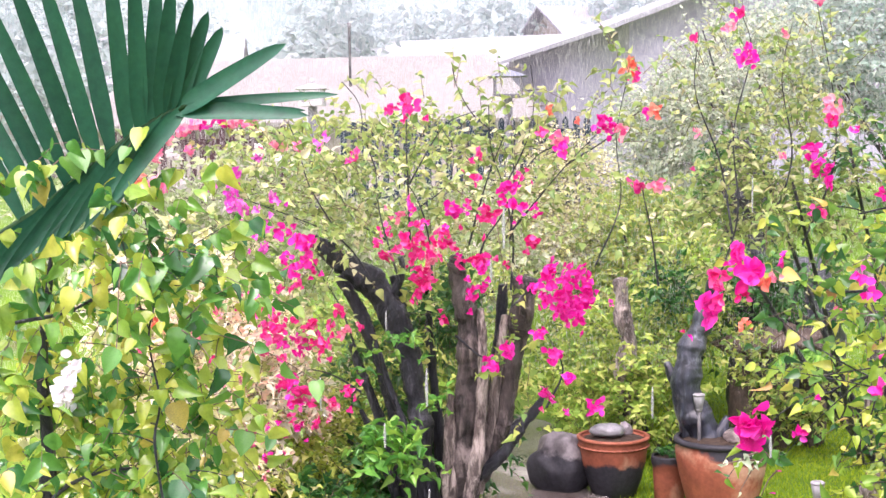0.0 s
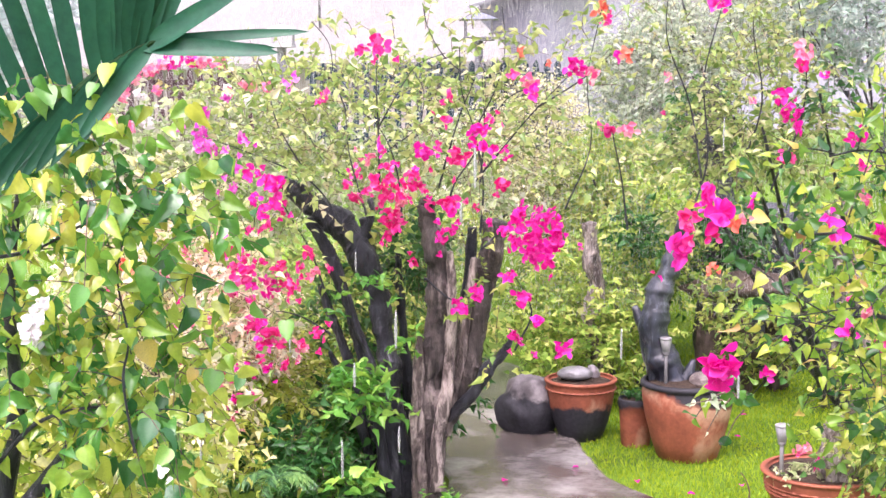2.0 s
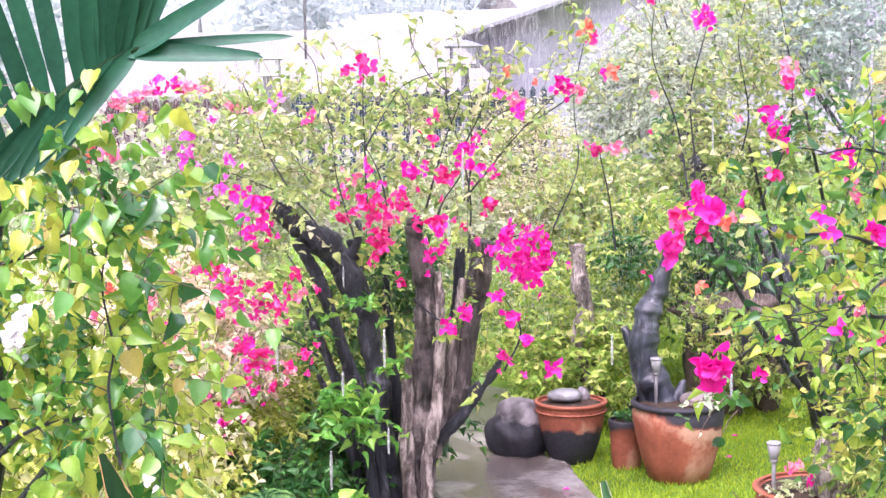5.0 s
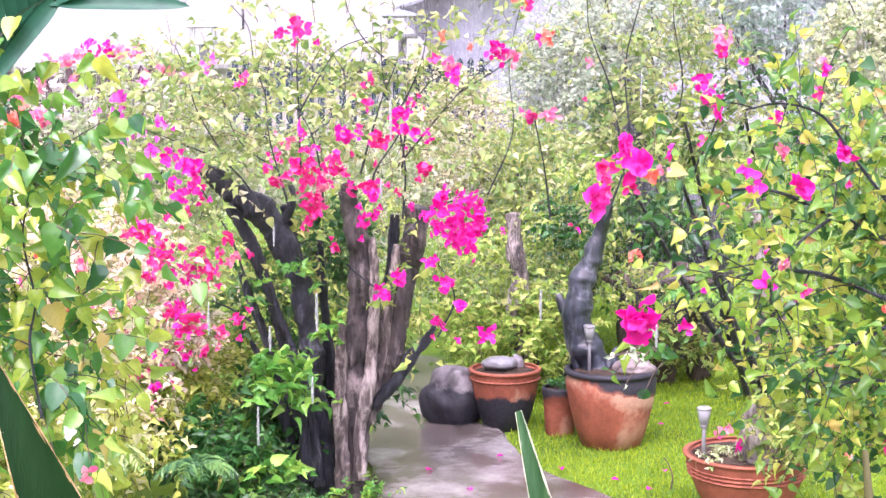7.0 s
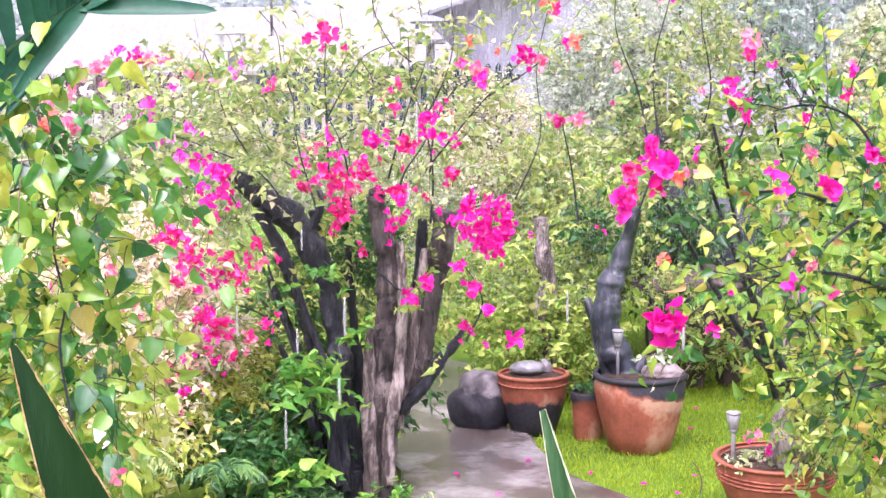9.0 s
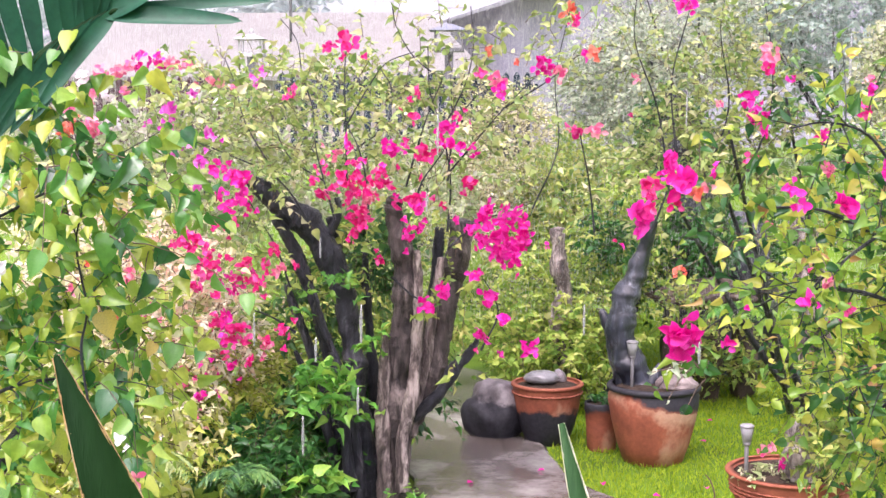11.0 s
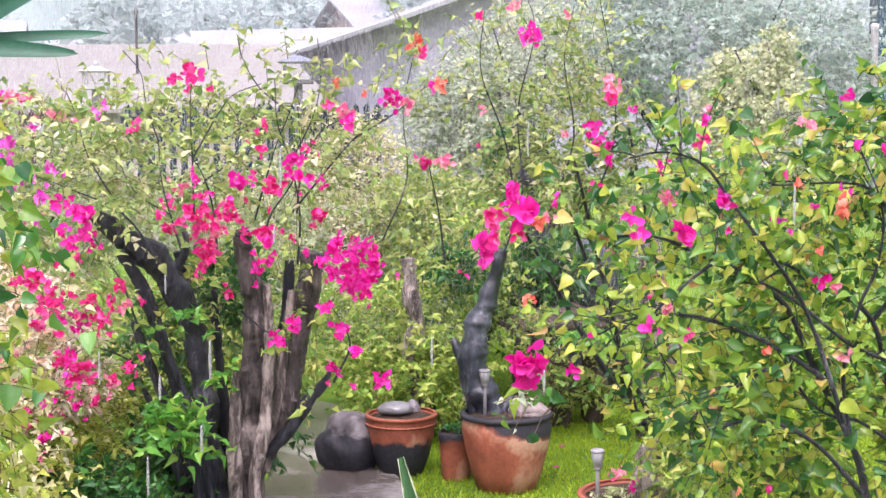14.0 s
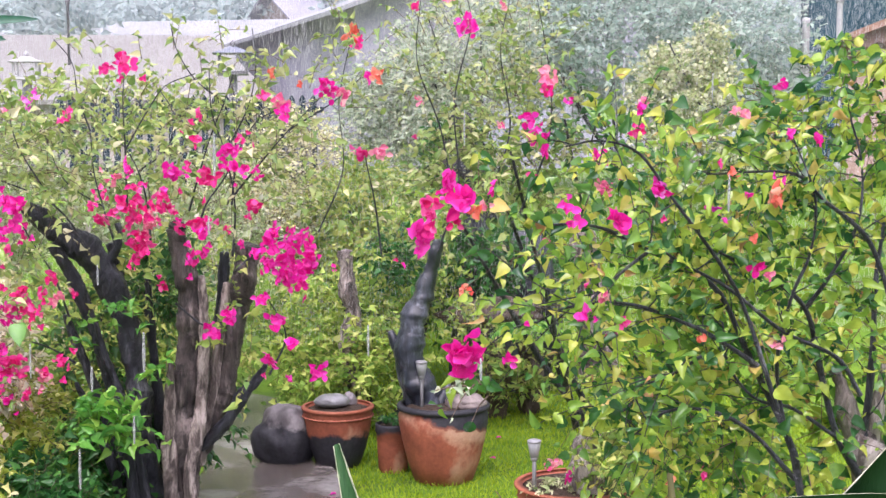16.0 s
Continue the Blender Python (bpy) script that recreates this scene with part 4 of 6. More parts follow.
v, f = tube([(2.294, 9.6, 0.41), (2.244, 9.6, 0.819), (2.216, 9.6, 1.143), (2.19, 9.6, 1.446)], [0.13, 0.11, 0.10, 0.09], 14, 10, 0.2, 77)
part("trunk", quad_mesh("trunk", v - np.array(stump.location), f, M_bark), None, stump)
old_stump = thing("dead_trunk", (0.475, 9.75, 0), "pale brown weathered stump among the green shrub", "trunk")
v, f = tube([(0.475, 9.75, -0.05), (0.475, 9.75, 0.265), (0.460, 9.75, 0.557), (0.478, 9.75, 0.848), (0.446, 9.75, 1.096), (0.423, 9.75, 1.342)], [0.1, 0.085, 0.075, 0.07, 0.06, 0.05], 14, 10, 0.22, 78)
part("trunk", quad_mesh("trunk", v - np.array(old_stump.location), f, M_bark), None, old_stump)
s11 = thing("potted_plant", (1.5, 6.82, 0.28), "leafy bougainvillea growing in the rope pot", "plant")
o = np.array(s11.location)
v, f = tube([(1.56, 6.75, 0.28), (1.535, 6.75, 0.42), (1.53, 6.75, 0.53), (1.57, 6.75, 0.6), (1.62, 6.75, 0.69), (1.68, 6.75, 0.93)], [0.07, 0.07, 0.075, 0.05, 0.024, 0.008], 14, 8, 0.35, 9)
part("trunk", quad_mesh("trunk", v - o, f, M_bark_pale), None, s11, "pale knotted stump")
foliage(s11, 42, [((1.7, 6.6, 0.505), (0.2, 0.15, 0.13), 1), ((1.746, 6.7, 0.798), (0.22, 0.2, 0.2), 1)], 170, 0.14, 0.05, M_leaf_mid)
flowers(s11, [(1.32, 6.61, 0.49, 0.036, "P"), (1.42, 6.62, 0.45, 0.036, "M"), (1.37, 6.63, 0.50, 0.022, "P"),
    (1.97, 6.64, 0.39, 0.025, "O")], 13)

tuft = thing("leafy_tuft", (0.69, 8.56, 0.29), "small dark green tuft growing in the small pot", "plant")
foliage(tuft, 61, [((0.69, 8.56, 0.32), (0.07, 0.07, 0.02), 1)], 22, 0.06, 0.035, M_leaf_dark)
litter = thing("leaf_litter", (1.42, 6.85, 0.3), "pale leaves and petals lying in the rope pot", "plant")
foliage(litter, 62, [((1.4, 6.8, 0.315), (0.14, 0.1, 0.015), 1)], 26, 0.06, 0.035, M_leaf_cream)
lawn_twig = thing("fallen_twig", (1.2, 7.3, 0), "thin dark twig standing in the lawn", "twig")
v, f = tube([(1.2, 7.3, 0.0), (1.21, 7.3, 0.07), (1.19, 7.31, 0.14), (1.16, 7.31, 0.18)], [0.005, 0.004, 0.003], 6, 4)
part("stem", quad_mesh("stem", v - np.array(lawn_twig.location), f, M_twig), None, lawn_twig)

for x_, y_ in ((1.36, 8.6), (0.62, 7.6), (0.88, 7.35), (1.2, 7.5), (0.1, 7.2), (0.3, 7.9), (1.5, 9.2), (1.75, 8.1), (-0.15, 7.6), (1.05, 7.15), (0.7, 9.5), (2.0, 9.0)):
    petal = part("fallen_petal", BRACT_MESHES["M"][1], None, None, "fallen pink bract lying on the wet ground")
    petal.matrix_basis = pose(x_, y_, 0.036 if x_ < 0.45 else 0.045, 8, 6, 300 * x_) @ Matrix.Diagonal((0.04, 0.04, 0.04, 1))
    tagged(petal, category="petal", group="fallen petals on the ground")

# ---------------------------------------------------------------- main tree
tree = thing("bougainvillea_tree", (-0.5, 7.35, 0), "old bougainvillea with many cut grey trunks and pink flowers", "tree")
o = np.array(tree.location)


def limb(seed, pts, rad, mt, rgh):
    v, f = tube(pts, rad, 18, 14, rgh, seed)
    part("limb", quad_mesh("limb", v - np.array(tree.location), f, mt), None, tree)


def branch(seed, thin, *pts):
    v, f = tube(pts, [0.014 * thin, 0.010 * thin, 0.006 * thin, 0.003], 5, 6, 0.1, seed)
    part("branch", quad_mesh("branch", v - np.array(tree.location), f, M_bark_dark), None, tree)


limb(20, [(-0.557, 7.25, 0.009), (-0.556, 7.25, 0.183), (-0.549, 7.25, 0.372), (-0.528, 7.25, 0.591), (-0.509, 7.25, 0.809), (-0.498, 7.25, 1.026), (-0.500, 7.25, 1.241), (-0.507, 7.25, 1.456), (-0.512, 7.25, 1.623), (-0.508, 7.25, 1.729)], [0.089, 0.078, 0.075, 0.084, 0.081, 0.075, 0.073, 0.061, 0.050, 0.036], M_bark_brown, 0.13)
limb(21, [(-0.496, 7.17, 0.111), (-0.500, 7.17, 0.361), (-0.456, 7.17, 0.578), (-0.430, 7.17, 0.793), (-0.420, 7.17, 1.008), (-0.422, 7.17, 1.221), (-0.433, 7.17, 1.403)], [0.034, 0.037, 0.037, 0.031, 0.028, 0.026, 0.017], M_bark, 0.16)
limb(22, [(-0.594, 7.17, 0.064), (-0.598, 7.17, 0.298), (-0.590, 7.17, 0.547), (-0.570, 7.17, 0.763), (-0.550, 7.17, 0.977)], [0.043, 0.040, 0.037, 0.031, 0.017], M_bark, 0.16)
limb(23, [(-0.503, 7.3, 0.328), (-0.427, 7.3, 0.533), (-0.352, 7.3, 0.706), (-0.299, 7.3, 0.878), (-0.261, 7.3, 1.080), (-0.233, 7.3, 1.266), (-0.208, 7.3, 1.420), (-0.189, 7.3, 1.558)], [0.047, 0.050, 0.055, 0.052, 0.050, 0.055, 0.066, 0.068], M_bark_brown, 0.13)
limb(24, [(-0.458, 7.28, 0.396), (-0.398, 7.28, 0.679), (-0.356, 7.28, 0.928), (-0.318, 7.28, 1.145), (-0.287, 7.28, 1.361)], [0.026, 0.031, 0.028, 0.026, 0.020], M_bark, 0.16)
limb(25, [(-0.455, 7.45, 0.548), (-0.384, 7.45, 0.867), (-0.348, 7.45, 1.089), (-0.325, 7.45, 1.310), (-0.306, 7.45, 1.514)], [0.030, 0.027, 0.025, 0.025, 0.028], M_bark_dark, 0.2)
limb(26, [(-0.443, 7.25, 0.482), (-0.304, 7.25, 0.635), (-0.221, 7.25, 0.753), (-0.141, 7.25, 0.840), (-0.092, 7.25, 0.933)], [0.027, 0.032, 0.032, 0.026, 0.013], M_bark_dark, 0.2)
limb(27, [(-0.698, 7.3, -0.006), (-0.708, 7.3, 0.328), (-0.718, 7.3, 0.580), (-0.743, 7.3, 0.800), (-0.781, 7.3, 1.018), (-0.834, 7.3, 1.219), (-0.912, 7.3, 1.405), (-1.020, 7.3, 1.543), (-1.147, 7.3, 1.647), (-1.279, 7.3, 1.745)], [0.085, 0.076, 0.067, 0.061, 0.061, 0.067, 0.076, 0.076, 0.061, 0.033], M_bark_dark, 0.16)
limb(28, [(-0.789, 7.28, 0.032), (-0.805, 7.28, 0.364), (-0.851, 7.28, 0.616), (-0.919, 7.28, 0.835), (-0.987, 7.28, 1.052), (-1.043, 7.28, 1.238), (-1.111, 7.28, 1.407), (-1.191, 7.28, 1.560)], [0.058, 0.047, 0.040, 0.035, 0.031, 0.034, 0.039, 0.030], M_bark_dark, 0.2)
limb(29, [(-0.759, 7.45, 0.128), (-0.770, 7.45, 0.548), (-0.784, 7.45, 0.803), (-0.812, 7.45, 1.058), (-0.841, 7.45, 1.279), (-0.861, 7.45, 1.436), (-0.888, 7.45, 1.577)], [0.047, 0.039, 0.032, 0.029, 0.026, 0.027, 0.024], M_bark_dark, 0.2)
limb(30, [(-0.833, 7.4, 0.077), (-0.892, 7.4, 0.431), (-0.983, 7.4, 0.686), (-1.073, 7.4, 0.939), (-1.157, 7.4, 1.175)], [0.047, 0.034, 0.028, 0.025, 0.020], M_bark_dark, 0.2)
limb(31, [(-0.735, 7.2, 0.071), (-0.761, 7.2, 0.478), (-0.834, 7.2, 0.757), (-0.923, 7.2, 1.003), (-0.975, 7.2, 1.187)], [0.041, 0.030, 0.024, 0.019, 0.013], M_bark_dark, 0.2)
limb(32, [(-0.673, 7.55, 0.035), (-0.679, 7.55, 0.461), (-0.689, 7.55, 0.785), (-0.711, 7.55, 1.107), (-0.722, 7.55, 1.378)], [0.043, 0.033, 0.026, 0.025, 0.020], M_bark_dark, 0.2)
limb(33, [(-0.859, 7.35, 0.043), (-0.919, 7.35, 0.347), (-1.024, 7.35, 0.633), (-1.105, 7.35, 0.838)], [0.042, 0.029, 0.023, 0.013], M_bark_dark, 0.2)
limb(34, [(-0.781, 7.15, 0.117), (-0.802, 7.15, 0.428), (-0.845, 7.15, 0.674), (-0.876, 7.15, 0.874)], [0.039, 0.029, 0.022, 0.013], M_bark_dark, 0.2)
limb(35, [(-0.961, 7.3, 1.414), (-0.886, 7.3, 1.527), (-0.851, 7.3, 1.619), (-0.866, 7.3, 1.696)], [0.025, 0.021, 0.019, 0.013], M_bark_dark, 0.2)
branch(60, 0.5, (-0.253, 7.2, 1.521), (-0.237, 7.2, 1.792), (-0.281, 7.2, 2.062), (-0.346, 7.2, 2.27), (-0.357, 7.2, 2.506))
branch(61, 0.5, (-0.474, 7.2, 1.762), (-0.431, 7.2, 1.912), (-0.355, 7.2, 2.151), (-0.28, 7.2, 2.329), (-0.235, 7.2, 2.462))
branch(62, 0.5, (-0.249, 7.1, 1.798), (-0.224, 7.1, 2.063), (-0.229, 7.1, 2.239), (-0.235, 7.1, 2.356))
branch(63, 0.5, (-0.665, 7.1, 1.59), (-0.678, 7.1, 1.798), (-0.72, 7.1, 1.975), (-0.793, 7.1, 2.107), (-0.866, 7.1, 2.166))
branch(64, 0.5, (-0.421, 7, 1.657), (-0.376, 7, 1.803), (-0.274, 7, 1.949), (-0.128, 7, 2.209), (0.017, 7, 2.296))
branch(65, 0.5, (-1.086, 7.1, 1.231), (-1.157, 7.1, 1.441), (-1.243, 7.1, 1.59), (-1.344, 7.1, 1.768))
branch(66, 0.5, (-0.831, 7, 1.598), (-0.887, 7, 1.803), (-0.928, 7, 1.978), (-0.94, 7, 2.18))
branch(67, 0.5, (-0.792, 7.2, 1.792), (-0.795, 7.2, 2.091), (-0.801, 7.2, 2.329), (-0.791, 7.2, 2.491))
branch(68, 0.5, (-0.246, 7, 1.451), (-0.114, 7, 1.569), (0.018, 7, 1.627), (0.135, 7, 1.598))
branch(69, 0.5, (-0.278, 7.1, 1.798), (-0.13, 7.1, 1.975), (0.047, 7.1, 2.18), (0.252, 7.1, 2.385))
branch(70, 0.5, (-1.044, 7, 1.006), (-1.19, 7, 1.096), (-1.337, 7, 1.125), (-1.457, 7, 1.036))
branch(71, 0.5, (-0.92, 7, 1.51), (-1.12, 7, 1.803), (-1.409, 7, 1.949), (-1.64, 7, 2.036))
branch(72, 0.5, (-0.072, 7.1, 0.899), (0.018, 7.1, 1.08), (-0.012, 7.1, 1.201), (-0.086, 7.1, 1.321))
branch(73, 0.5, (-0.548, 7.1, 1.291), (-0.4, 7.1, 1.171), (-0.28, 7.1, 1.201))
branch(74, 0.36, (0.201, 7.3, 1.635), (0.337, 7.3, 1.969), (0.32, 7.3, 2.331), (0.394, 7.3, 2.695))
branch(75, 0.36, (0.048, 7.2, 2.181), (0.286, 7.2, 2.329), (0.434, 7.2, 2.453), (0.568, 7.2, 2.476))
branch(76, 0.36, (-0.281, 7.2, 2.062), (-0.161, 7.2, 2.299), (-0.116, 7.2, 2.506), (-0.13, 7.2, 2.711))
branch(77, 0.36, (-0.28, 7.2, 2.329), (-0.428, 7.2, 2.447), (-0.516, 7.2, 2.594), (-0.545, 7.2, 2.711))
branch(78, 0.36, (-0.94, 7, 2.18), (-0.996, 7, 2.353), (-1.022, 7, 2.525), (-1.107, 7, 2.639))
branch(79, 0.36, (-1.12, 7, 1.803), (-1.29, 7, 2.094), (-1.344, 7, 2.296), (-1.399, 7, 2.439))
branch(80, 0.36, (-0.789, 7.2, 2.091), (-0.668, 7.2, 2.299), (-0.577, 7.2, 2.417), (-0.428, 7.2, 2.476))
branch(81, 0.36, (-0.741, 7.3, 1.969), (-0.588, 7.3, 2.09), (-0.556, 7.3, 2.271), (-0.616, 7.3, 2.391))
branch(82, 0.36, (-0.925, 7.3, 1.787), (-1.106, 7.3, 1.909), (-1.194, 7.3, 2.09), (-1.222, 7.3, 2.241))
foliage(tree, 11, [((-0.816, 7.45, 2.119), (0.85, 0.35, 0.33), 3), ((-1.321, 7, 2.007), (0.5, 0.4, 0.35), 2), ((-0.251, 7.2, 2.091), (0.5, 0.4, 0.35), 1.3),
                   ((-1.458, 6.9, 1.403), (0.35, 0.3, 0.4), 1.2)], 420, 0.22, 0.054, M_leaf_tree, label="sparse pale yellow-green leaves")
foliage(tree, 12, [((-0.881, 7.4, 1.316), (0.3, 0.15, 0.25), 1), ((-0.191, 7.1, 1.11), (0.15, 0.15, 0.3), 0.5)], 40, 0.16, 0.055, M_leaf_mid)
foliage(tree, 17, [((-0.6, 7.0, 0.93), (0.08, 0.05, 0.04), 0.6), ((-0.8, 7.1, 1.22), (0.1, 0.08, 0.12), 0.6), ((-1.08, 7.1, 1.15), (0.1, 0.1, 0.12), 0.5)], 17, 0.13, 0.05, M_leaf_fresh, label="green shoots between the trunks")
foliage(tree, 16, [((-0.547, 7.2, 2.535), (0.6, 0.3, 0.2), 1), ((0.107, 7.2, 2.417), (0.35, 0.3, 0.28), 0.9), ((-1.286, 7, 2.324), (0.5, 0.3, 0.15), 0.8), ((0.379, 7.3, 2.6), (0.16, 0.2, 0.22), 0.4)], 110, 0.22, 0.05, M_leaf_tree, up=0.9, label="loose upper sprays of leaves")
flowers(tree, [(-0.73, 6.70, 2.50, 0.056, "C"), (-0.81, 6.77, 2.49, 0.028, "C"), (-1.12, 6.41, 2.32, 0.029, "L"),
    (-0.99, 6.59, 2.26, 0.025, "C"), (-1.41, 6.78, 2.31, 0.035, "P"), (-1.60, 6.66, 2.17, 0.042, "L"),
    (-1.64, 6.76, 2.05, 0.059, "L"), (-1.51, 6.45, 2.02, 0.038, "L"), (-1.40, 6.59, 2.06, 0.027, "L"),
    (-1.42, 6.50, 1.92, 0.032, "L"), (-1.38, 6.62, 1.88, 0.039, "M"), (-1.45, 6.63, 1.81, 0.033, "L"),
    (-1.22, 6.41, 1.86, 0.045, "M"), (-1.21, 6.49, 1.78, 0.051, "M"), (-1.29, 6.51, 1.71, 0.038, "M"),
    (-1.33, 6.77, 1.59, 0.039, "C"), (-1.09, 6.71, 1.47, 0.039, "C"), (-1.05, 6.46, 1.41, 0.032, "P"),
    (-1.31, 6.72, 1.30, 0.063, "M")], 1, spray=3)
flowers(tree, [(-1.45, 6.36, 1.55, 0.060, "C"), (-1.56, 6.55, 1.53, 0.033, "C"), (-1.36, 6.35, 1.42, 0.048, "C"),
    (-1.40, 6.30, 1.35, 0.047, "C"), (-1.22, 6.65, 1.40, 0.047, "C"), (-1.12, 6.38, 1.35, 0.040, "C"),
    (-1.62, 6.39, 1.26, 0.029, "C"), (-1.63, 6.69, 1.15, 0.031, "P"), (-1.33, 6.65, 1.12, 0.066, "M"),
    (-1.23, 6.42, 1.10, 0.070, "C"), (-1.39, 6.68, 1.12, 0.036, "C"), (-1.05, 6.52, 1.09, 0.033, "C"),
    (-1.13, 6.57, 1.02, 0.030, "P"), (-1.41, 6.38, 0.96, 0.027, "M"), (-1.34, 6.68, 0.88, 0.028, "M"),
    (-1.53, 6.58, 0.89, 0.025, "C"), (-1.48, 6.69, 0.73, 0.039, "M"), (-1.49, 6.66, 0.63, 0.021, "P")], 2, spray=3)
flowers(tree, [(-0.78, 6.57, 1.96, 0.027, "P"), (-0.71, 6.59, 1.99, 0.030, "M"), (-0.51, 6.52, 1.99, 0.046, "M"),
    (-0.34, 6.51, 1.97, 0.054, "C"), (-0.39, 6.48, 2.14, 0.024, "C"), (-0.37, 6.57, 2.27, 0.027, "C"),
    (-0.25, 6.69, 2.08, 0.047, "M"), (-0.20, 6.45, 1.99, 0.040, "M"), (-0.18, 6.72, 2.14, 0.020, "C"),
    (-0.66, 6.59, 1.80, 0.080, "C"), (-0.74, 6.57, 1.83, 0.044, "C"), (-0.59, 6.78, 1.83, 0.059, "C"),
    (-0.87, 6.64, 1.88, 0.028, "C"), (-0.84, 6.58, 1.78, 0.038, "C"), (-0.68, 6.64, 1.66, 0.064, "C"),
    (-0.62, 6.73, 1.75, 0.059, "P"), (-0.39, 6.47, 1.76, 0.049, "C"), (-0.40, 6.84, 1.68, 0.051, "M")], 3, spray=3)
flowers(tree, [(-0.66, 6.61, 1.59, 0.028, "C"), (-0.13, 6.82, 1.81, 0.037, "C"), (-0.38, 6.85, 1.58, 0.029, "M"),
    (-0.44, 6.61, 1.57, 0.036, "M"), (-0.27, 6.84, 1.70, 0.020, "C"), (-0.18, 6.71, 1.62, 0.025, "M"),
    (-0.58, 6.77, 1.43, 0.028, "C"), (0.02, 6.60, 1.58, 0.055, "M"), (-0.04, 6.61, 1.63, 0.050, "M"),
    (-0.03, 6.65, 1.67, 0.042, "M"), (0.05, 6.89, 1.59, 0.055, "M"), (0.09, 6.66, 1.67, 0.039, "M"),
    (0.17, 6.83, 1.53, 0.040, "M"), (0.00, 6.88, 1.45, 0.052, "M"), (-0.11, 6.88, 1.55, 0.037, "M"),
    (0.10, 6.70, 1.44, 0.042, "M"), (0.14, 6.71, 1.61, 0.039, "M"), (-0.10, 6.76, 1.35, 0.034, "M"),
    (0.13, 6.83, 1.50, 0.057, "M"), (-0.07, 6.63, 1.52, 0.047, "M"), (0.06, 6.82, 1.47, 0.063, "M"),
    (0.03, 6.84, 1.65, 0.048, "M")], 4, spray=1)
flowers(tree, [(-0.37, 6.91, 1.17, 0.043, "M"), (-0.26, 6.66, 1.27, 0.047, "M"), (-0.03, 6.93, 1.21, 0.043, "M"),
    (0.04, 6.68, 1.12, 0.036, "M"), (-0.05, 6.75, 1.04, 0.053, "M"), (0.18, 6.83, 0.96, 0.043, "M"),
    (0.04, 6.93, 0.92, 0.020, "M"), (-0.10, 6.75, 0.96, 0.017, "C"), (-0.08, 6.93, 2.35, 0.026, "C"),
    (0.00, 6.81, 2.32, 0.051, "P"), (0.03, 6.74, 2.26, 0.039, "M"), (0.25, 6.75, 2.39, 0.063, "M"),
    (0.31, 6.70, 2.35, 0.039, "P"), (0.42, 6.67, 2.44, 0.025, "M"), (0.49, 6.69, 2.44, 0.033, "O"),
    (0.12, 6.86, 2.42, 0.020, "O"), (-0.03, 6.95, 2.47, 0.020, "O")], 5)
weeds = thing("leafy_shrub", (-0.4, 7.0, 0), "small green weeds at the foot of the trunk", "shrub")
foliage(weeds, 18, [((-0.36, 7.0, 0.05), (0.1, 0.12, 0.05), 0.6), ((-0.62, 6.85, 0.06), (0.22, 0.15, 0.06), 1.2), ((-0.42, 6.6, 0.03), (0.1, 0.2, 0.03), 0.5)], 60, 0.12, 0.045, M_leaf_fresh)
# fresh green shrub at the foot of the tree
foot = thing("leafy_shrub", (-1.043, 7.797, 0), "fresh green shrub at the foot of the tree", "shrub")
foliage(foot, 13, [((-0.873, 6.9, 0.713), (0.11, 0.1, 0.13), 1.2), ((-0.95, 6.7, 0.28), (0.14, 0.13, 0.05), 0.45)], 66, 0.14, 0.075, M_leaf_fresh, label="glossy fresh green leaves")
dark = thing("leafy_shrub", (-1.213, 8.048, 0), "dark green undergrowth round the tree trunks", "shrub")
foliage(dark, 14, [((-1.014, 7.6, 0.253), (0.24, 0.3, 0.42), 1.5), ((-1.15, 7.2, 0.15), (0.22, 0.3, 0.16), 0.8), ((-0.812, 7.5, 0.083), (0.15, 0.25, 0.25), 0.6)], 420, 0.16, 0.055, M_leaf_dark)
foliage(dark, 15, [((-0.826, 7.85, 0.4), (0.3, 0.18, 0.32), 1), ((-0.453, 8, 0.5), (0.18, 0.15, 0.3), 0.1)], 420, 0.16, 0.055, M_leaf_dark)

def fern(at, top, count, ln, seed, mat, label):
    """A fern: arching fronds, each a midrib with paired pinnae."""
    t = thing("fern", at, label, "fern")
    g = np.random.default_rng(seed)
    o = np.array(t.location)
    for i in range(count):
        a = i * 2.4 + g.uniform(-0.4, 0.4)
        q = ln * g.uniform(0.7, 1.15)
        s = np.linspace(0, 1, 22)
        d = np.array([math.cos(a), math.sin(a) * 0.8, 0])
        line = np.array(top) + d * (q * 0.85 * s)[:, None] + UP * (q * (0.75 * s - 0.95 * s ** 2))[:, None]
        tv, tf = tube(line[::5], [0.004, 0.003, 0.001], 5, 4)
        tan = unit(np.gradient(line, axis=0))
        side = unit(np.cross(tan, UP))
        k = np.arange(2, 22)
        pos = np.vstack([line[k], line[k]])
        ax = np.vstack([side[k] + tan[k] * 0.45, -side[k] + tan[k] * 0.45])
        sz = np.tile(q * 0.30 * np.sin(np.pi * (0.12 + 0.86 * s[k])) ** 0.8, 2)
        v, f = leaves(pos, ax, np.tile(UP, (len(pos), 1)) + g.normal(size=(len(pos), 3)) * 0.15, sz, (LANCE_V * np.array([0.8, 1, 1]), LANCE_F))
        fr = part("frond", mesh_np("frond", v - o, f[:, :3], mat), None, t)
        part("midrib", quad_mesh("midrib", tv - o, tf, mat), None, fr)
    return t


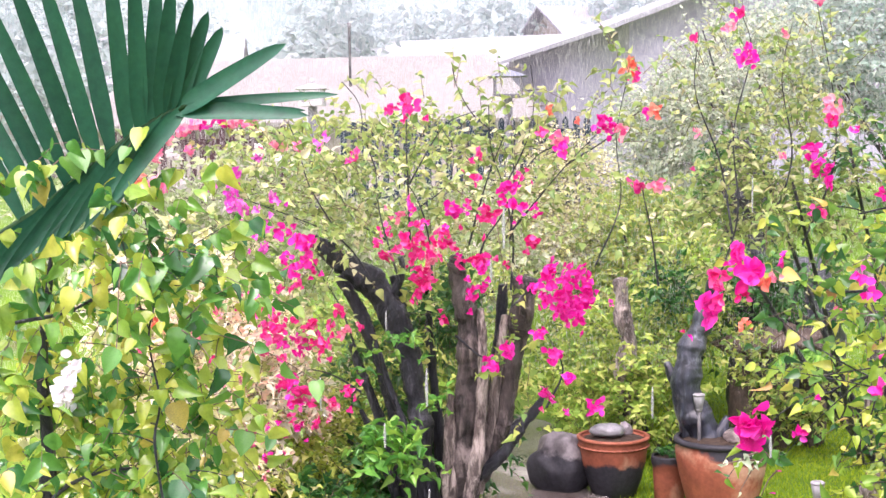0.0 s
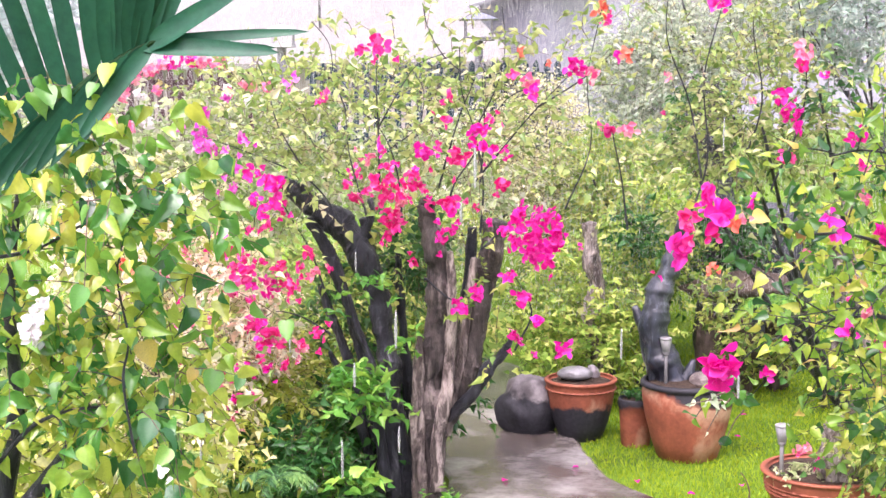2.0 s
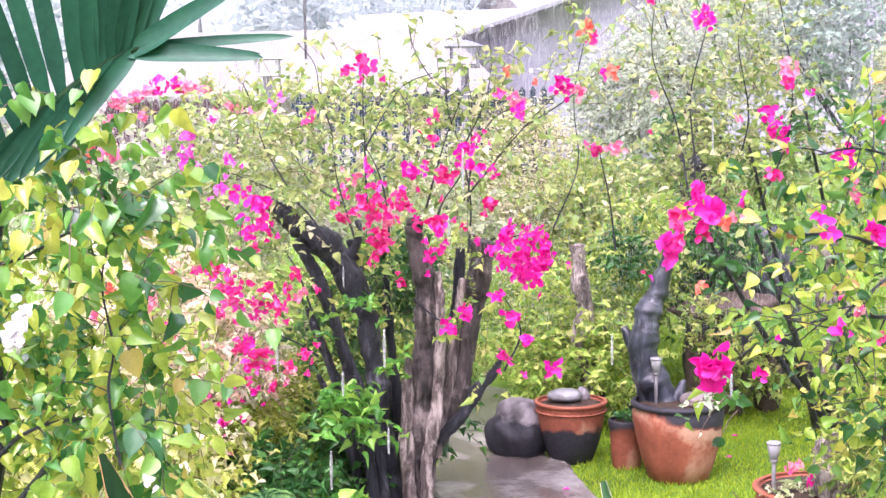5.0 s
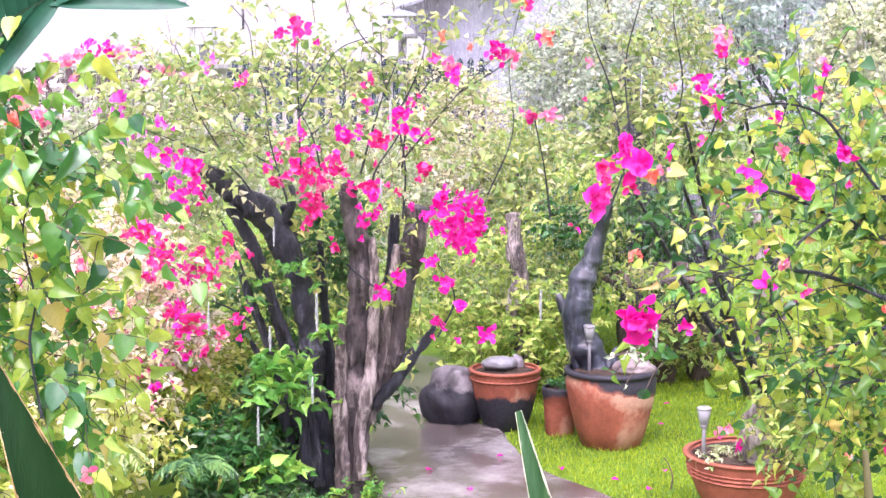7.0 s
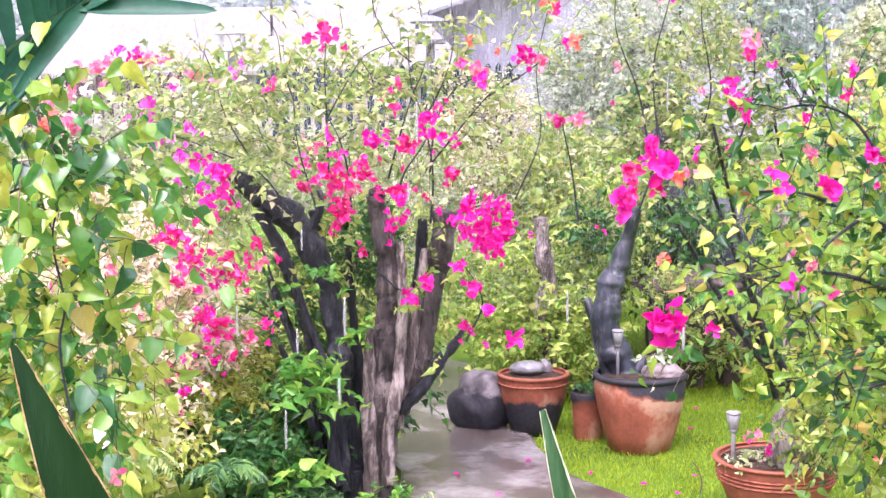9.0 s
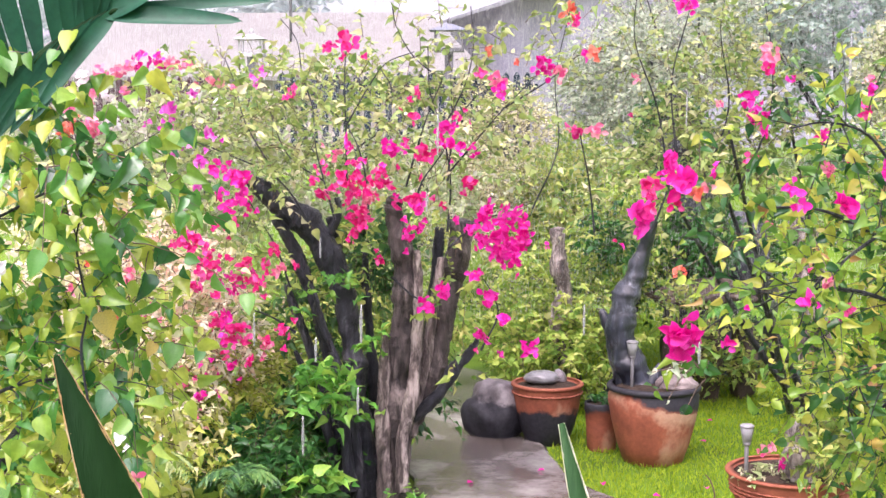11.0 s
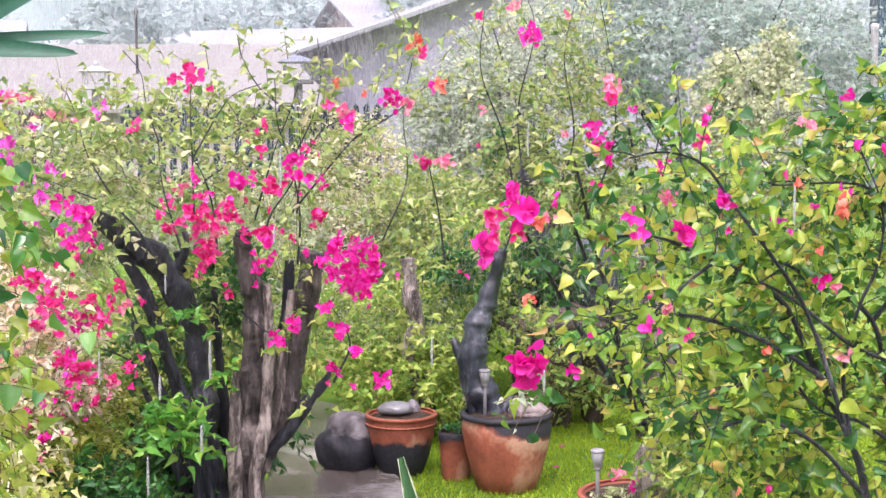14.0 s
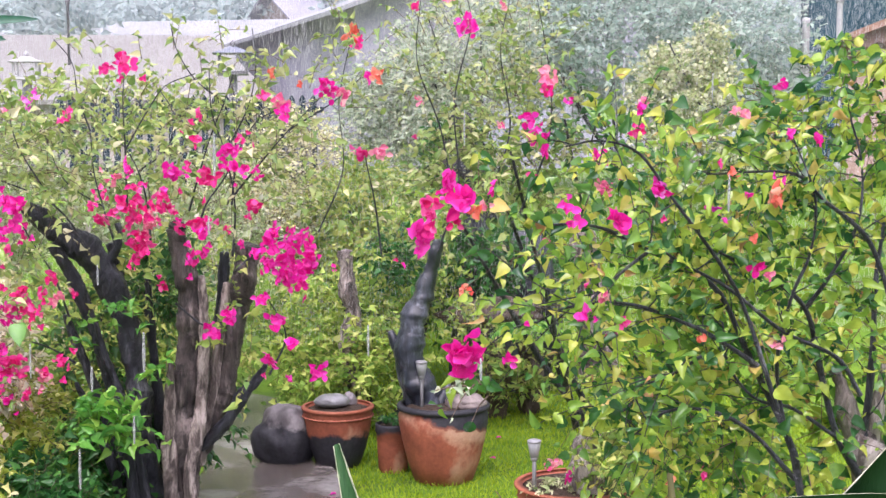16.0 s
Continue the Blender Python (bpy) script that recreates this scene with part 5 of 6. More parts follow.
fern((-2.044, 7.56, 0), (-1.647, 6.2, 0.512), 14, 0.3, 201, M_fern, "pale green fern clump with arching fronds")
fern((-1.422, 7.337, 0), (-1.219, 6.3, 0.417), 12, 0.26, 202, M_leaf_deep, "deep green fern clump below the tree")
fern((-2.267, 7.337, 0), (-1.722, 6, 0.526), 12, 0.34, 203, M_fern, "pale green fern clump by the straw bush")
s13 = thing("leafy_shrub", (-2.044, 7.56, 0), "pale yellow-green undergrowth below the straw bush", "shrub")
foliage(s13, 45, [((-1.865, 6.6, 0.419), (0.5, 0.3, 0.2), 1), ((-2.299, 6.4, 0.444), (0.4, 0.3, 0.25), 1), ((-1.419, 6.9, 0.429), (0.12, 0.2, 0.1), 0.15)], 420, 0.18, 0.06, M_leaf_bright)
foliage(dark, 50, [((-0.728, 7.75, 1.309), (0.28, 0.12, 0.25), 1), ((-1.068, 7.6, 1.036), (0.2, 0.12, 0.25), 0.6)], 170, 0.16, 0.055, M_leaf_deep)
foliage(dark, 48, [((-1.36, 6.9, 0.4), (0.25, 0.2, 0.16), 1), ((-1.124, 6.7, 0.334), (0.2, 0.2, 0.12), 0.8)], 190, 0.16, 0.06, M_leaf_dark)
foliage(dark, 53, [((-1.2, 6.5, 0.08), (0.45, 0.3, 0.07), 1), ((-0.85, 6.6, 0.1), (0.25, 0.25, 0.08), 0.7)], 260, 0.14, 0.055, M_leaf_deep)
s12 = thing("leafy_shrub", (1.779, 11.835, 0), "green weeds growing round the rockery", "shrub")
foliage(s12, 44, [((1.331, 9.7, 0.722), (0.16, 0.15, 0.2), 1), ((1.643, 9.6, 0.574), (0.25, 0.15, 0.15), 1), ((1.698, 9.9, 0.27), (0.32, 0.1, 0.1), 1.2)], 170, 0.16, 0.05, M_leaf_mid)
fern((2.1, 9.9, 0), (1.777, 9.8, 0.707), 12, 0.36, 204, M_leaf_fresh, "green fern by the rockery")

# ---------------------------------------------------------------- shrubs behind
def shrub(at, blobs, count, length, size, mat, label, seed, shape=(HEART_V, HEART_F), cat="shrub", stems=4, face=0.6):
    t = thing("garden_shrub", at, label, cat)
    o = np.array(t.location)
    g = np.random.default_rng(seed)
    pcs = []
    for i in range(stems):
        c = np.array(blobs[i % len(blobs)][0]) + g.normal(size=3) * 0.5 * np.array(blobs[i % len(blobs)][1])
        s = np.array(at) + np.array([g.normal() * 0.08, g.normal() * 0.08, 0])
        pcs.append(tube([s, s * 0.6 + c * 0.4 + g.normal(size=3) * 0.06, c], [0.03, 0.02, 0.008], 6, 5, 0.1, seed + i))
    v, f = join(pcs)
    part("stem_clump", quad_mesh("stem_clump", v - o, f, M_bark_dark), None, t)
    foliage(t, seed, blobs, count, length, size, mat, shape=shape, face=face)
    return t


shrub((0.75, 10.3, 0), [((0.55, 10.2, 0.75), (0.5, 0.45, 0.45), 1.2), ((1.0, 10.3, 1.2), (0.4, 0.4, 0.45), 0.8), ((0.2, 10.5, 0.6), (0.35, 0.4, 0.35), 0.7),
                                ((0.66, 9.55, 0.5), (0.3, 0.25, 0.36), 0.8), ((0.24, 9.7, 0.42), (0.25, 0.25, 0.3), 0.5)],
           1050, 0.2, 0.058, M_leaf_lime, "bright green leafy shrub behind the pots", 31)
shrub((-1.2, 9.3, 0), [((-1.112, 9.3, 0.703), (0.7, 0.4, 0.6), 1.2), ((-0.709, 9.7, 0.887), (0.5, 0.4, 0.6), 0.8), ((-1.46, 9, 0.443), (0.5, 0.4, 0.4), 0.8)],
            900, 0.22, 0.06, M_leaf_mid, "green shrub behind the tree trunks", 46)
s2 = shrub((0.9, 12.2, 0), [((0.706, 12, 1.441), (0.5, 0.6, 0.5), 1.5), ((0.483, 12, 0.836), (0.45, 0.6, 0.35), 1), ((0.918, 11.8, 1.107), (0.35, 0.5, 0.5), 0.8)],
           1150, 0.25, 0.065, M_leaf_mid, "tall green hedge shrub at the back of the garden", 32)
shrub((0.3, 13.5, 0.5), [((0.084, 12.6, 1.824), (0.5, 0.5, 0.55), 1), ((-0.073, 12.4, 1.261), (0.4, 0.4, 0.4), 0.6), ((-0.501, 12.8, 1.499), (0.6, 0.5, 0.5), 0.8)], 1500, 0.3, 0.05, M_leaf_pale, "straw pale flowering shrub by the fence", 33, (SMALL_V, SMALL_F))
shrub((2.3, 15.0, 1.2), [((1.589, 15, 2.501), (0.7, 0.6, 0.75), 1.4), ((1.122, 15.4, 2.383), (0.5, 0.5, 0.5), 0.6), ((2.161, 15.6, 3.089), (0.9, 0.6, 0.7), 1.2)], 2300, 0.3, 0.075, M_leaf_sage_and_haze,
           "grey-green bushy tree paled for rain haze", 34, (SMALL_V, SMALL_F), "tree", 6)
shrub((5.2, 14.5, 1.0), [((4.295, 14.3, 2.485), (0.6, 0.5, 0.6), 1.2), ((4.399, 14.2, 1.956), (0.65, 0.5, 0.5), 1), ((4.605, 14.3, 2.983), (0.16, 0.2, 0.35), 0.3), ((4.109, 14.3, 2.779), (0.2, 0.2, 0.3), 0.3)], 1700, 0.2, 0.06, M_leaf_cream,
           "cream variegated shrub with small round leaves", 35, (SMALL_V * np.array([1.4, 1, 1]), SMALL_F))
shrub((4.3, 16.2, 1.4), [((4.051, 16.5, 3.276), (1.5, 0.8, 0.9), 2), ((5.718, 17, 3.171), (1.2, 0.8, 0.9), 1.5), ((3.26, 17, 3.448), (0.9, 0.8, 0.9), 1)], 3000, 0.3, 0.095, M_leaf_blue_haze,
           "tall blue-green trees in the rain, paled for haze", 36, (SMALL_V, SMALL_F), "tree", 8)
s7 = shrub((2.3, 11.0, 0), [((1.825, 11, 1.04), (0.55, 0.4, 0.3), 1), ((1.015, 11.2, 0.878), (0.45, 0.4, 0.25), 0.8), ((1.436, 11.3, 2), (0.22, 0.3, 0.3), 0.5)], 900, 0.2, 0.06, M_leaf_dark,
           "dark green shaded shrub behind the twisted plant", 37)
s8 = shrub((2.2, 9.6, 0), [((1.414, 8.2, 2.182), (0.45, 0.4, 0.42), 1), ((1.279, 8.4, 1.904), (0.45, 0.4, 0.3), 0.8), ((1.827, 8.2, 1.979), (0.5, 0.4, 0.4), 0.06), ((0.827, 8.4, 1.694), (0.35, 0.3, 0.3), 0.25)], 350, 0.3, 0.055, M_leaf_tree,
           "olive green bougainvillea behind the large pot", 38)
for i, pts in enumerate([[(0.912, 7.9, 1.458), (1.039, 7.9, 1.854), (1.017, 7.9, 2.344), (1.118, 7.9, 2.796), (1.05, 7.9, 3.052)], [(1.008, 7.9, 1.756), (0.937, 7.9, 2.182), (0.802, 7.9, 2.571), (0.824, 7.9, 2.924)], [(1.22, 8, 1.75), (1.363, 8, 2.182), (1.306, 8, 2.641), (1.366, 8, 2.966)],
                         [(1.404, 7.9, 1.69), (1.567, 7.9, 2.084), (1.586, 7.9, 2.474), (1.476, 7.9, 3.116)], [(0.582, 7.9, 1.458), (0.547, 7.9, 1.756), (0.495, 7.9, 2.051), (0.584, 7.9, 2.067)]]):
    v, f = tube(pts, [0.007, 0.005, 0.0035, 0.002], 5, 6, 0.1, 160 + i)
    part("branch", quad_mesh("branch", v - np.array(s8.location), f, M_bark_dark), None, s8)
foliage(s8, 47, [((1.061, 7.9, 2.7), (0.25, 0.2, 0.35), 1), ((1.47, 8, 2.706), (0.3, 0.2, 0.35), 1), ((0.801, 7.9, 2.635), (0.15, 0.2, 0.3), 0.5)], 90, 0.25, 0.045, M_leaf_tree, up=0.9)
# shade in the gaps behind the right bush, put in as darker leaf colour
foliage(s8, 54, [((1.85, 8.2, 1.98), (0.5, 0.4, 0.3), 1)], 80, 0.3, 0.055, M_leaf_deep, label="leaves coloured dark green for shade")
foliage(s7, 51, [((1.578, 10.3, 1.199), (0.3, 0.12, 0.2), 1), ((0.833, 9.9, 1.236), (0.13, 0.1, 0.22), 0.6)], 230, 0.18, 0.055, M_leaf_dark)
flowers(s8, [(1.48, 7.36, 2.47, 0.055, "P"), (1.46, 7.32, 2.39, 0.046, "C"), (1.66, 7.69, 2.34, 0.022, "M"),
    (1.39, 7.51, 2.24, 0.044, "M"), (1.41, 7.46, 2.15, 0.062, "M"), (1.43, 7.39, 2.07, 0.043, "M"),
    (1.43, 7.54, 1.90, 0.041, "C"), (0.76, 7.63, 2.15, 0.016, "C"), (1.78, 7.48, 2.01, 0.056, "M"),
    (1.99, 7.47, 2.17, 0.040, "C"), (2.00, 7.32, 2.32, 0.031, "P"), (2.00, 7.67, 1.91, 0.029, "C"),
    (1.80, 7.31, 1.85, 0.046, "P"), (0.78, 7.50, 2.34, 0.025, "P"), (0.46, 7.64, 2.06, 0.057, "C"),
    (0.54, 7.35, 2.05, 0.040, "P"), (1.04, 7.59, 1.26, 0.038, "O"), (1.26, 7.68, 2.21, 0.022, "P")], 6)
flowers(s8, [(0.41, 7.57, 2.71, 0.047, "O"), (0.43, 7.64, 2.67, 0.035, "C"), (1.02, 7.30, 2.73, 0.064, "M"),
    (0.94, 7.47, 2.91, 0.031, "P"), (0.98, 7.32, 2.96, 0.037, "C"), (1.28, 7.67, 2.89, 0.026, "P"),
    (0.76, 7.40, 2.85, 0.028, "C"), (1.43, 7.48, 3.05, 0.047, "P")], 7)
s9 = shrub((-3.0, 10.5, 0), [((-2.1, 10.2, 1.74), (0.95, 0.6, 0.55), 1.8), ((-3.2, 10.4, 1.74), (1.0, 0.6, 0.55), 1.3), ((-0.7, 10.6, 1.52), (0.7, 0.5, 0.5), 1.0)], 1250, 0.3, 0.07, M_leaf_hedge,
           "pale yellow-green bougainvillea hedge under the fence", 39)
foliage(s9, 55, [((-2.24, 9.7, 2.34), (0.3, 0.25, 0.16), 0.6), ((-1.67, 9.7, 2.35), (0.3, 0.25, 0.16), 0.6), ((-0.97, 9.7, 2.29), (0.28, 0.25, 0.24), 1)], 90, 0.25, 0.06, M_leaf_mid, up=0.8)
flowers(s9, [(-2.51, 9.60, 2.51, 0.060, "M"), (-2.39, 9.57, 2.52, 0.052, "M"), (-2.18, 9.60, 2.49, 0.052, "P"),
    (-2.57, 9.49, 2.48, 0.047, "P"), (-2.27, 9.50, 2.50, 0.047, "P"), (-2.80, 9.55, 2.42, 0.060, "P"),
    (-2.65, 9.50, 2.44, 0.051, "P"), (-2.91, 9.46, 2.38, 0.055, "W"), (-1.82, 9.48, 2.32, 0.047, "P"),
    (-2.99, 9.43, 2.07, 0.071, "O"), (-2.85, 9.48, 2.03, 0.067, "P"), (-2.74, 9.60, 2.09, 0.060, "W"),
    (-2.88, 9.59, 2.26, 0.048, "P"), (-2.74, 9.53, 2.28, 0.048, "W"), (-2.61, 9.50, 2.30, 0.040, "P"),
    (-3.00, 9.47, 2.18, 0.043, "P"), (-2.08, 9.42, 2.30, 0.051, "W"), (-1.94, 9.45, 2.22, 0.047, "W")], 8, far=True)
s10 = shrub((-2.4, 8.0, 0), [((-1.982, 7.8, 1.006), (0.65, 0.4, 0.5), 1.3), ((-2.289, 8, 1.449), (0.6, 0.4, 0.45), 1)], 520, 0.22, 0.065, M_leaf_pale,
           "straw and peach coloured flowering bougainvillea", 40)
foliage(s10, 41, [((-1.843, 7.5, 1.051), (0.55, 0.35, 0.45), 1), ((-2.183, 7.5, 1.305), (0.5, 0.35, 0.45), 1), ((-1.6, 7.2, 0.98), (0.3, 0.25, 0.28), 0.8)], 560, 0.14, 0.05, M_peach, name="bloom_mass", label="peach and cream papery bracts")
foliage(s10, 52, [((-1.536, 7.5, 0.634), (0.35, 0.2, 0.25), 1)], 190, 0.18, 0.055, M_leaf_bright)
foliage(s10, 49, [((-1.884, 6.8, 0.69), (0.45, 0.25, 0.25), 1), ((-2.365, 6.8, 0.923), (0.4, 0.25, 0.4), 1), ((-2, 6.5, 0.53), (0.4, 0.2, 0.15), 0.6)], 330, 0.18, 0.055, M_leaf_pale)
flowers(s10, [(-2.07, 7.31, 1.05, 0.064, "O"), (-2.15, 7.35, 1.07, 0.043, "P"), (-1.88, 7.14, 1.04, 0.027, "C"),
    (-2.01, 7.31, 1.26, 0.046, "P"), (-2.22, 7.31, 1.33, 0.040, "O"), (-1.87, 7.28, 1.42, 0.039, "P"),
    (-2.30, 7.27, 1.21, 0.045, "P"), (-1.96, 7.30, 0.80, 0.040, "P"), (-1.73, 7.15, 0.92, 0.039, "P"),
    (-2.19, 7.28, 0.83, 0.036, "O"), (-1.67, 7.11, 0.71, 0.033, "P"), (-1.96, 7.19, 0.54, 0.039, "P")], 9)

# ---------------------------------------------------------------- near bushes
def near_bush(at, stems, blobs, count, length, size, mat, one_mat, label, seed, per=6, hang=0.5, shoot=11):
    """A bush close to the camera: stems, joined foliage, and single large leaves as parts."""
    t = thing("bougainvillea_bush", at, label, "bush")
    o = np.array(t.location)
    for i, (pts, r0, r1) in enumerate(stems):
        v, f = tube(pts, [r0, (r0 + r1) * 0.55, r1], 7, 7, 0.12, seed + i)
        part("stem", quad_mesh("stem", v - o, f, M_bark_dark), None, t)
        if pts[0][2] < 1.3:
            top = np.array(pts[0])
            root = np.array([at[0] + 0.05 * (i % 3 - 1), at[1], 0.0])
            v, f = tube([root, root * 0.5 + top * 0.5 + np.array([0.03, 0, -0.1]), top], [r0 * 1.6, r0 * 1.3, r0], 8, 8, 0.12, seed + 30 + i)
            part("lower_stem", quad_mesh("lower_stem", v - o, f, M_bark_dark), None, t)
    foliage(t, seed, blobs, count, length, size, mat, per=per, shape=LIGHT, twig_r=0.0016, droop=0.5, face=0.35, hang=hang)
    g = np.random.default_rng(seed + 50)
    k = np.linspace(0, 1, 7)[:, None]
    shoots, base, ax = [], [], []
    for pts, r0, r1 in stems:
        path = np.array(spline(pts, 12))
        tan = unit(np.gradient(path, axis=0))
        for i in g.choice(np.arange(len(path) // 4, len(path)), min(shoot, len(path) // 2), replace=False):
            way = unit(tan[i] * 0.7 + g.normal(size=3) * np.array([0.8, 0.6, 0.6]) + UP * 0.15)
            q = length * g.uniform(0.5, 1.5)
            c = path[i] + way * q * k + g.normal(size=3) * 0.28 * q * k ** 2 - UP * 0.25 * q * k ** 2
            shoots.append(c)
            for j in range(1, 7):
                for _ in range(2 if j > 3 else 1):
                    base.append(c[j] + g.normal(size=3) * 0.006)
                    ax.append(way * 0.4 + g.normal(size=3) * 0.7)
    base, ax = np.array(base), np.array(ax) - UP * hang * 0.8
    v, f = leaves(base, ax, unit(g.normal(size=base.shape) * 0.6 + np.array([0, -0.5, 0.45])), size * g.uniform(0.4, 1.1, len(base)), LIGHT)
    tagged(part("foliage", mesh_np("foliage", v - o, f, mat), None, t), kind="stuff")
    v, f = thin_tubes(np.array(shoots), 0.0022, 0.001)
    tagged(part("twig_tangle", mesh_np("twig_tangle", v - o, f, M_bark_dark), None, t), kind="stuff")
    line, base, ax = twigs_in(g, blobs, 40, length * 1.1, 5, 0.5, 0.4)
    shapes = []
    for k in range(5):
        vv = FINE[0] * np.array([g.uniform(0.85, 1.1), 1, g.uniform(0.5, 1.7)])
        shapes.append(mesh_np("leaf", vv, FINE[1], one_mat))
    for i in range(len(base)):
        y = Vector(ax[i] + np.array([0, 0, -hang])).normalized()
        nrm = Vector(np.array([0, -0.7, 0.5]) + g.normal(size=3) * 0.45)
        x = y.cross(nrm).normalized()
        z = x.cross(y)
        s = size * g.uniform(0.7, 1.35)
        ob = part("leaf", shapes[i % 5], None, t)
        ob.matrix_basis = Matrix.Translation(Vector(base[i] - o)) @ Matrix((x, y, z)).transposed().to_4x4() @ Matrix.Diagonal((s, s, s, 1))
    v, f = thin_tubes(line, 0.0018, 0.0009)
    tagged(part("twig_tangle", mesh_np("twig_tangle", v - o, f, M_twig), None, t), kind="stuff")
    return t


left_bush = near_bush((-1.25, 3.3, 0),
    [([(-1.432, 3.2, 1.083), (-1.289, 3.2, 1.224), (-1.18, 3.2, 1.34), (-1.13, 3.2, 1.4)], 0.026, 0.024), ([(-1.296, 3.1, 1.388), (-1.187, 3.1, 1.495), (-1.054, 3.1, 1.535), (-0.924, 3.1, 1.522)], 0.006, 0.0025),
     ([(-0.922, 3, 1.452), (-0.942, 3, 1.62), (-0.927, 3, 1.722), (-0.947, 3, 1.874), (-0.905, 3, 2.013)], 0.0035, 0.0015), ([(-1.302, 3.1, 1.891), (-1.171, 3.1, 1.917), (-1.066, 3.1, 1.969), (-0.935, 3.1, 2.02)], 0.005, 0.002),
     ([(-1.328, 3.2, 0.941), (-1.33, 3.2, 1.224), (-1.278, 3.2, 1.501), (-1.281, 3.2, 1.774), (-1.244, 3.2, 2.042)], 0.03, 0.008)],
    [((-0.984, 3.1, 2.098), (0.2, 0.25, 0.14), 1), ((-1.094, 3.1, 1.917), (0.26, 0.3, 0.2), 1.4), ((-1.014, 3.2, 1.747), (0.2, 0.3, 0.16), 1), ((-1.167, 3.2, 1.583), (0.26, 0.3, 0.2), 1.2),
     ((-0.969, 3.3, 1.48), (0.2, 0.25, 0.14), 0.7), ((-1.149, 3.2, 1.335), (0.28, 0.3, 0.16), 1), ((-1.25, 3.0, 2.2), (0.14, 0.15, 0.15), 0.9),
     ((-0.888, 3.3, 1.9), (0.12, 0.2, 0.16), 0.3), ((-0.894, 3.3, 1.677), (0.11, 0.2, 0.14), 0.22), ((-0.912, 3.3, 2.038), (0.12, 0.2, 0.08), 0.35)],
    105, 0.17, 0.05, M_leaf_left, M_leaf_left_one, "yellow-green bougainvillea bush with large heart leaves", 71, hang=1.0)
foliage(left_bush, 73, [((-1.099, 3.6, 1.541), (0.28, 0.2, 0.25), 1), ((-1.168, 3.6, 1.278), (0.3, 0.2, 0.15), 1), ((-1.331, 3.5, 1.648), (0.2, 0.2, 0.25), 0.6)], 130, 0.16, 0.042, M_leaf_bright, per=6, shape=LIGHT, droop=0.5, face=0.35, hang=0.8, label="small bright lime and cream leaves")
foliage(left_bush, 74, [((-1.02, 2.9, 2.03), (0.13, 0.1, 0.1), 1), ((-0.86, 2.95, 1.95), (0.08, 0.1, 0.1), 0.5)],
        6, 0.15, 0.06, M_leaf_gloss, per=5, shape=FINE, droop=0.5, face=0.35, hang=1.0, label="large glossy dark green heart leaves")
foliage(left_bush, 75, [((-1.414, 3.35, 1.905), (0.1, 0.2, 0.14), 1), ((-1.411, 3.35, 1.640), (0.12, 0.2, 0.14), 0.9)], 34, 0.17, 0.05, M_leaf_left, per=6, shape=LIGHT, twig_r=0.0016, droop=0.5, face=0.35, hang=1.0)
flowers(left_bush, [(-1.04, 2.75, 1.85, 0.022, "W"), (-1.05, 2.75, 1.81, 0.025, "W"), (-1.06, 2.75, 1.78, 0.023, "W"),
    (-1.04, 2.75, 1.77, 0.021, "W"), (-0.79, 2.75, 1.48, 0.013, "W"), (-0.77, 2.75, 1.46, 0.011, "W"),
    (-0.76, 2.75, 1.40, 0.017, "P")], 10, near=True)

right_stems = []
right_stems.append(([(1.256, 3.05, 1.134), (1.222, 3.05, 1.334), (1.192, 3.05, 1.443), (1.095, 3.05, 1.639), (1.013, 3.05, 1.795), (0.856, 3.05, 1.885), (0.727, 3.05, 1.943), (0.587, 3.05, 1.949)], 0.0105, 0.0025))
right_stems.append(([(1.085, 2.95, 1.629), (0.989, 2.95, 1.692), (0.907, 2.95, 1.732), (0.782, 2.95, 1.776), (0.646, 2.95, 1.772), (0.566, 2.95, 1.735)], 0.006, 0.002))
right_stems.append(([(1.473, 3.15, 1.238), (1.366, 3.15, 1.405), (1.319, 3.15, 1.568), (1.273, 3.15, 1.729), (1.157, 3.15, 1.82), (1.023, 3.15, 1.886)], 0.0105, 0.003))
right_stems.append(([(1.458, 3.05, 1.715), (1.389, 3.05, 1.898), (1.273, 3.05, 2), (1.194, 3.05, 2.063), (0.991, 3.05, 2.063)], 0.007, 0.002))
right_stems.append(([(1.132, 2.95, 1.528), (1.063, 2.95, 1.73), (1.009, 2.95, 1.842), (0.88, 2.95, 2.015), (0.804, 2.95, 2.113), (0.718, 2.95, 2.14), (0.638, 2.95, 2.128)], 0.0055, 0.0018))
right_stems.append(([(1.471, 3.25, 1.066), (1.472, 3.25, 1.35), (1.49, 3.25, 1.574), (1.495, 3.25, 1.768), (1.515, 3.25, 1.932)], 0.012, 0.004))
right_stems.append(([(0.921, 2.85, 1.672), (0.862, 2.85, 1.635), (0.802, 2.85, 1.611), (0.744, 2.85, 1.55)], 0.004, 0.0015))
right_stems.append(([(1.353, 3, 1.543), (1.292, 3, 1.635), (1.163, 3, 1.699), (1.034, 3, 1.801), (0.918, 3, 1.864), (0.823, 3, 1.925)], 0.006, 0.002))
right_stems.append(([(1.192, 3.05, 1.443), (1.167, 3.05, 1.611), (1.199, 3.05, 1.767), (1.246, 3.05, 1.882), (1.253, 3.05, 2.01), (1.197, 3.05, 2.149)], 0.0055, 0.0018))
right_stems.append(([(1.176, 2.95, 1.362), (1.071, 2.95, 1.477), (0.97, 2.95, 1.528), (0.87, 2.95, 1.528), (0.796, 2.95, 1.477)], 0.006, 0.002))
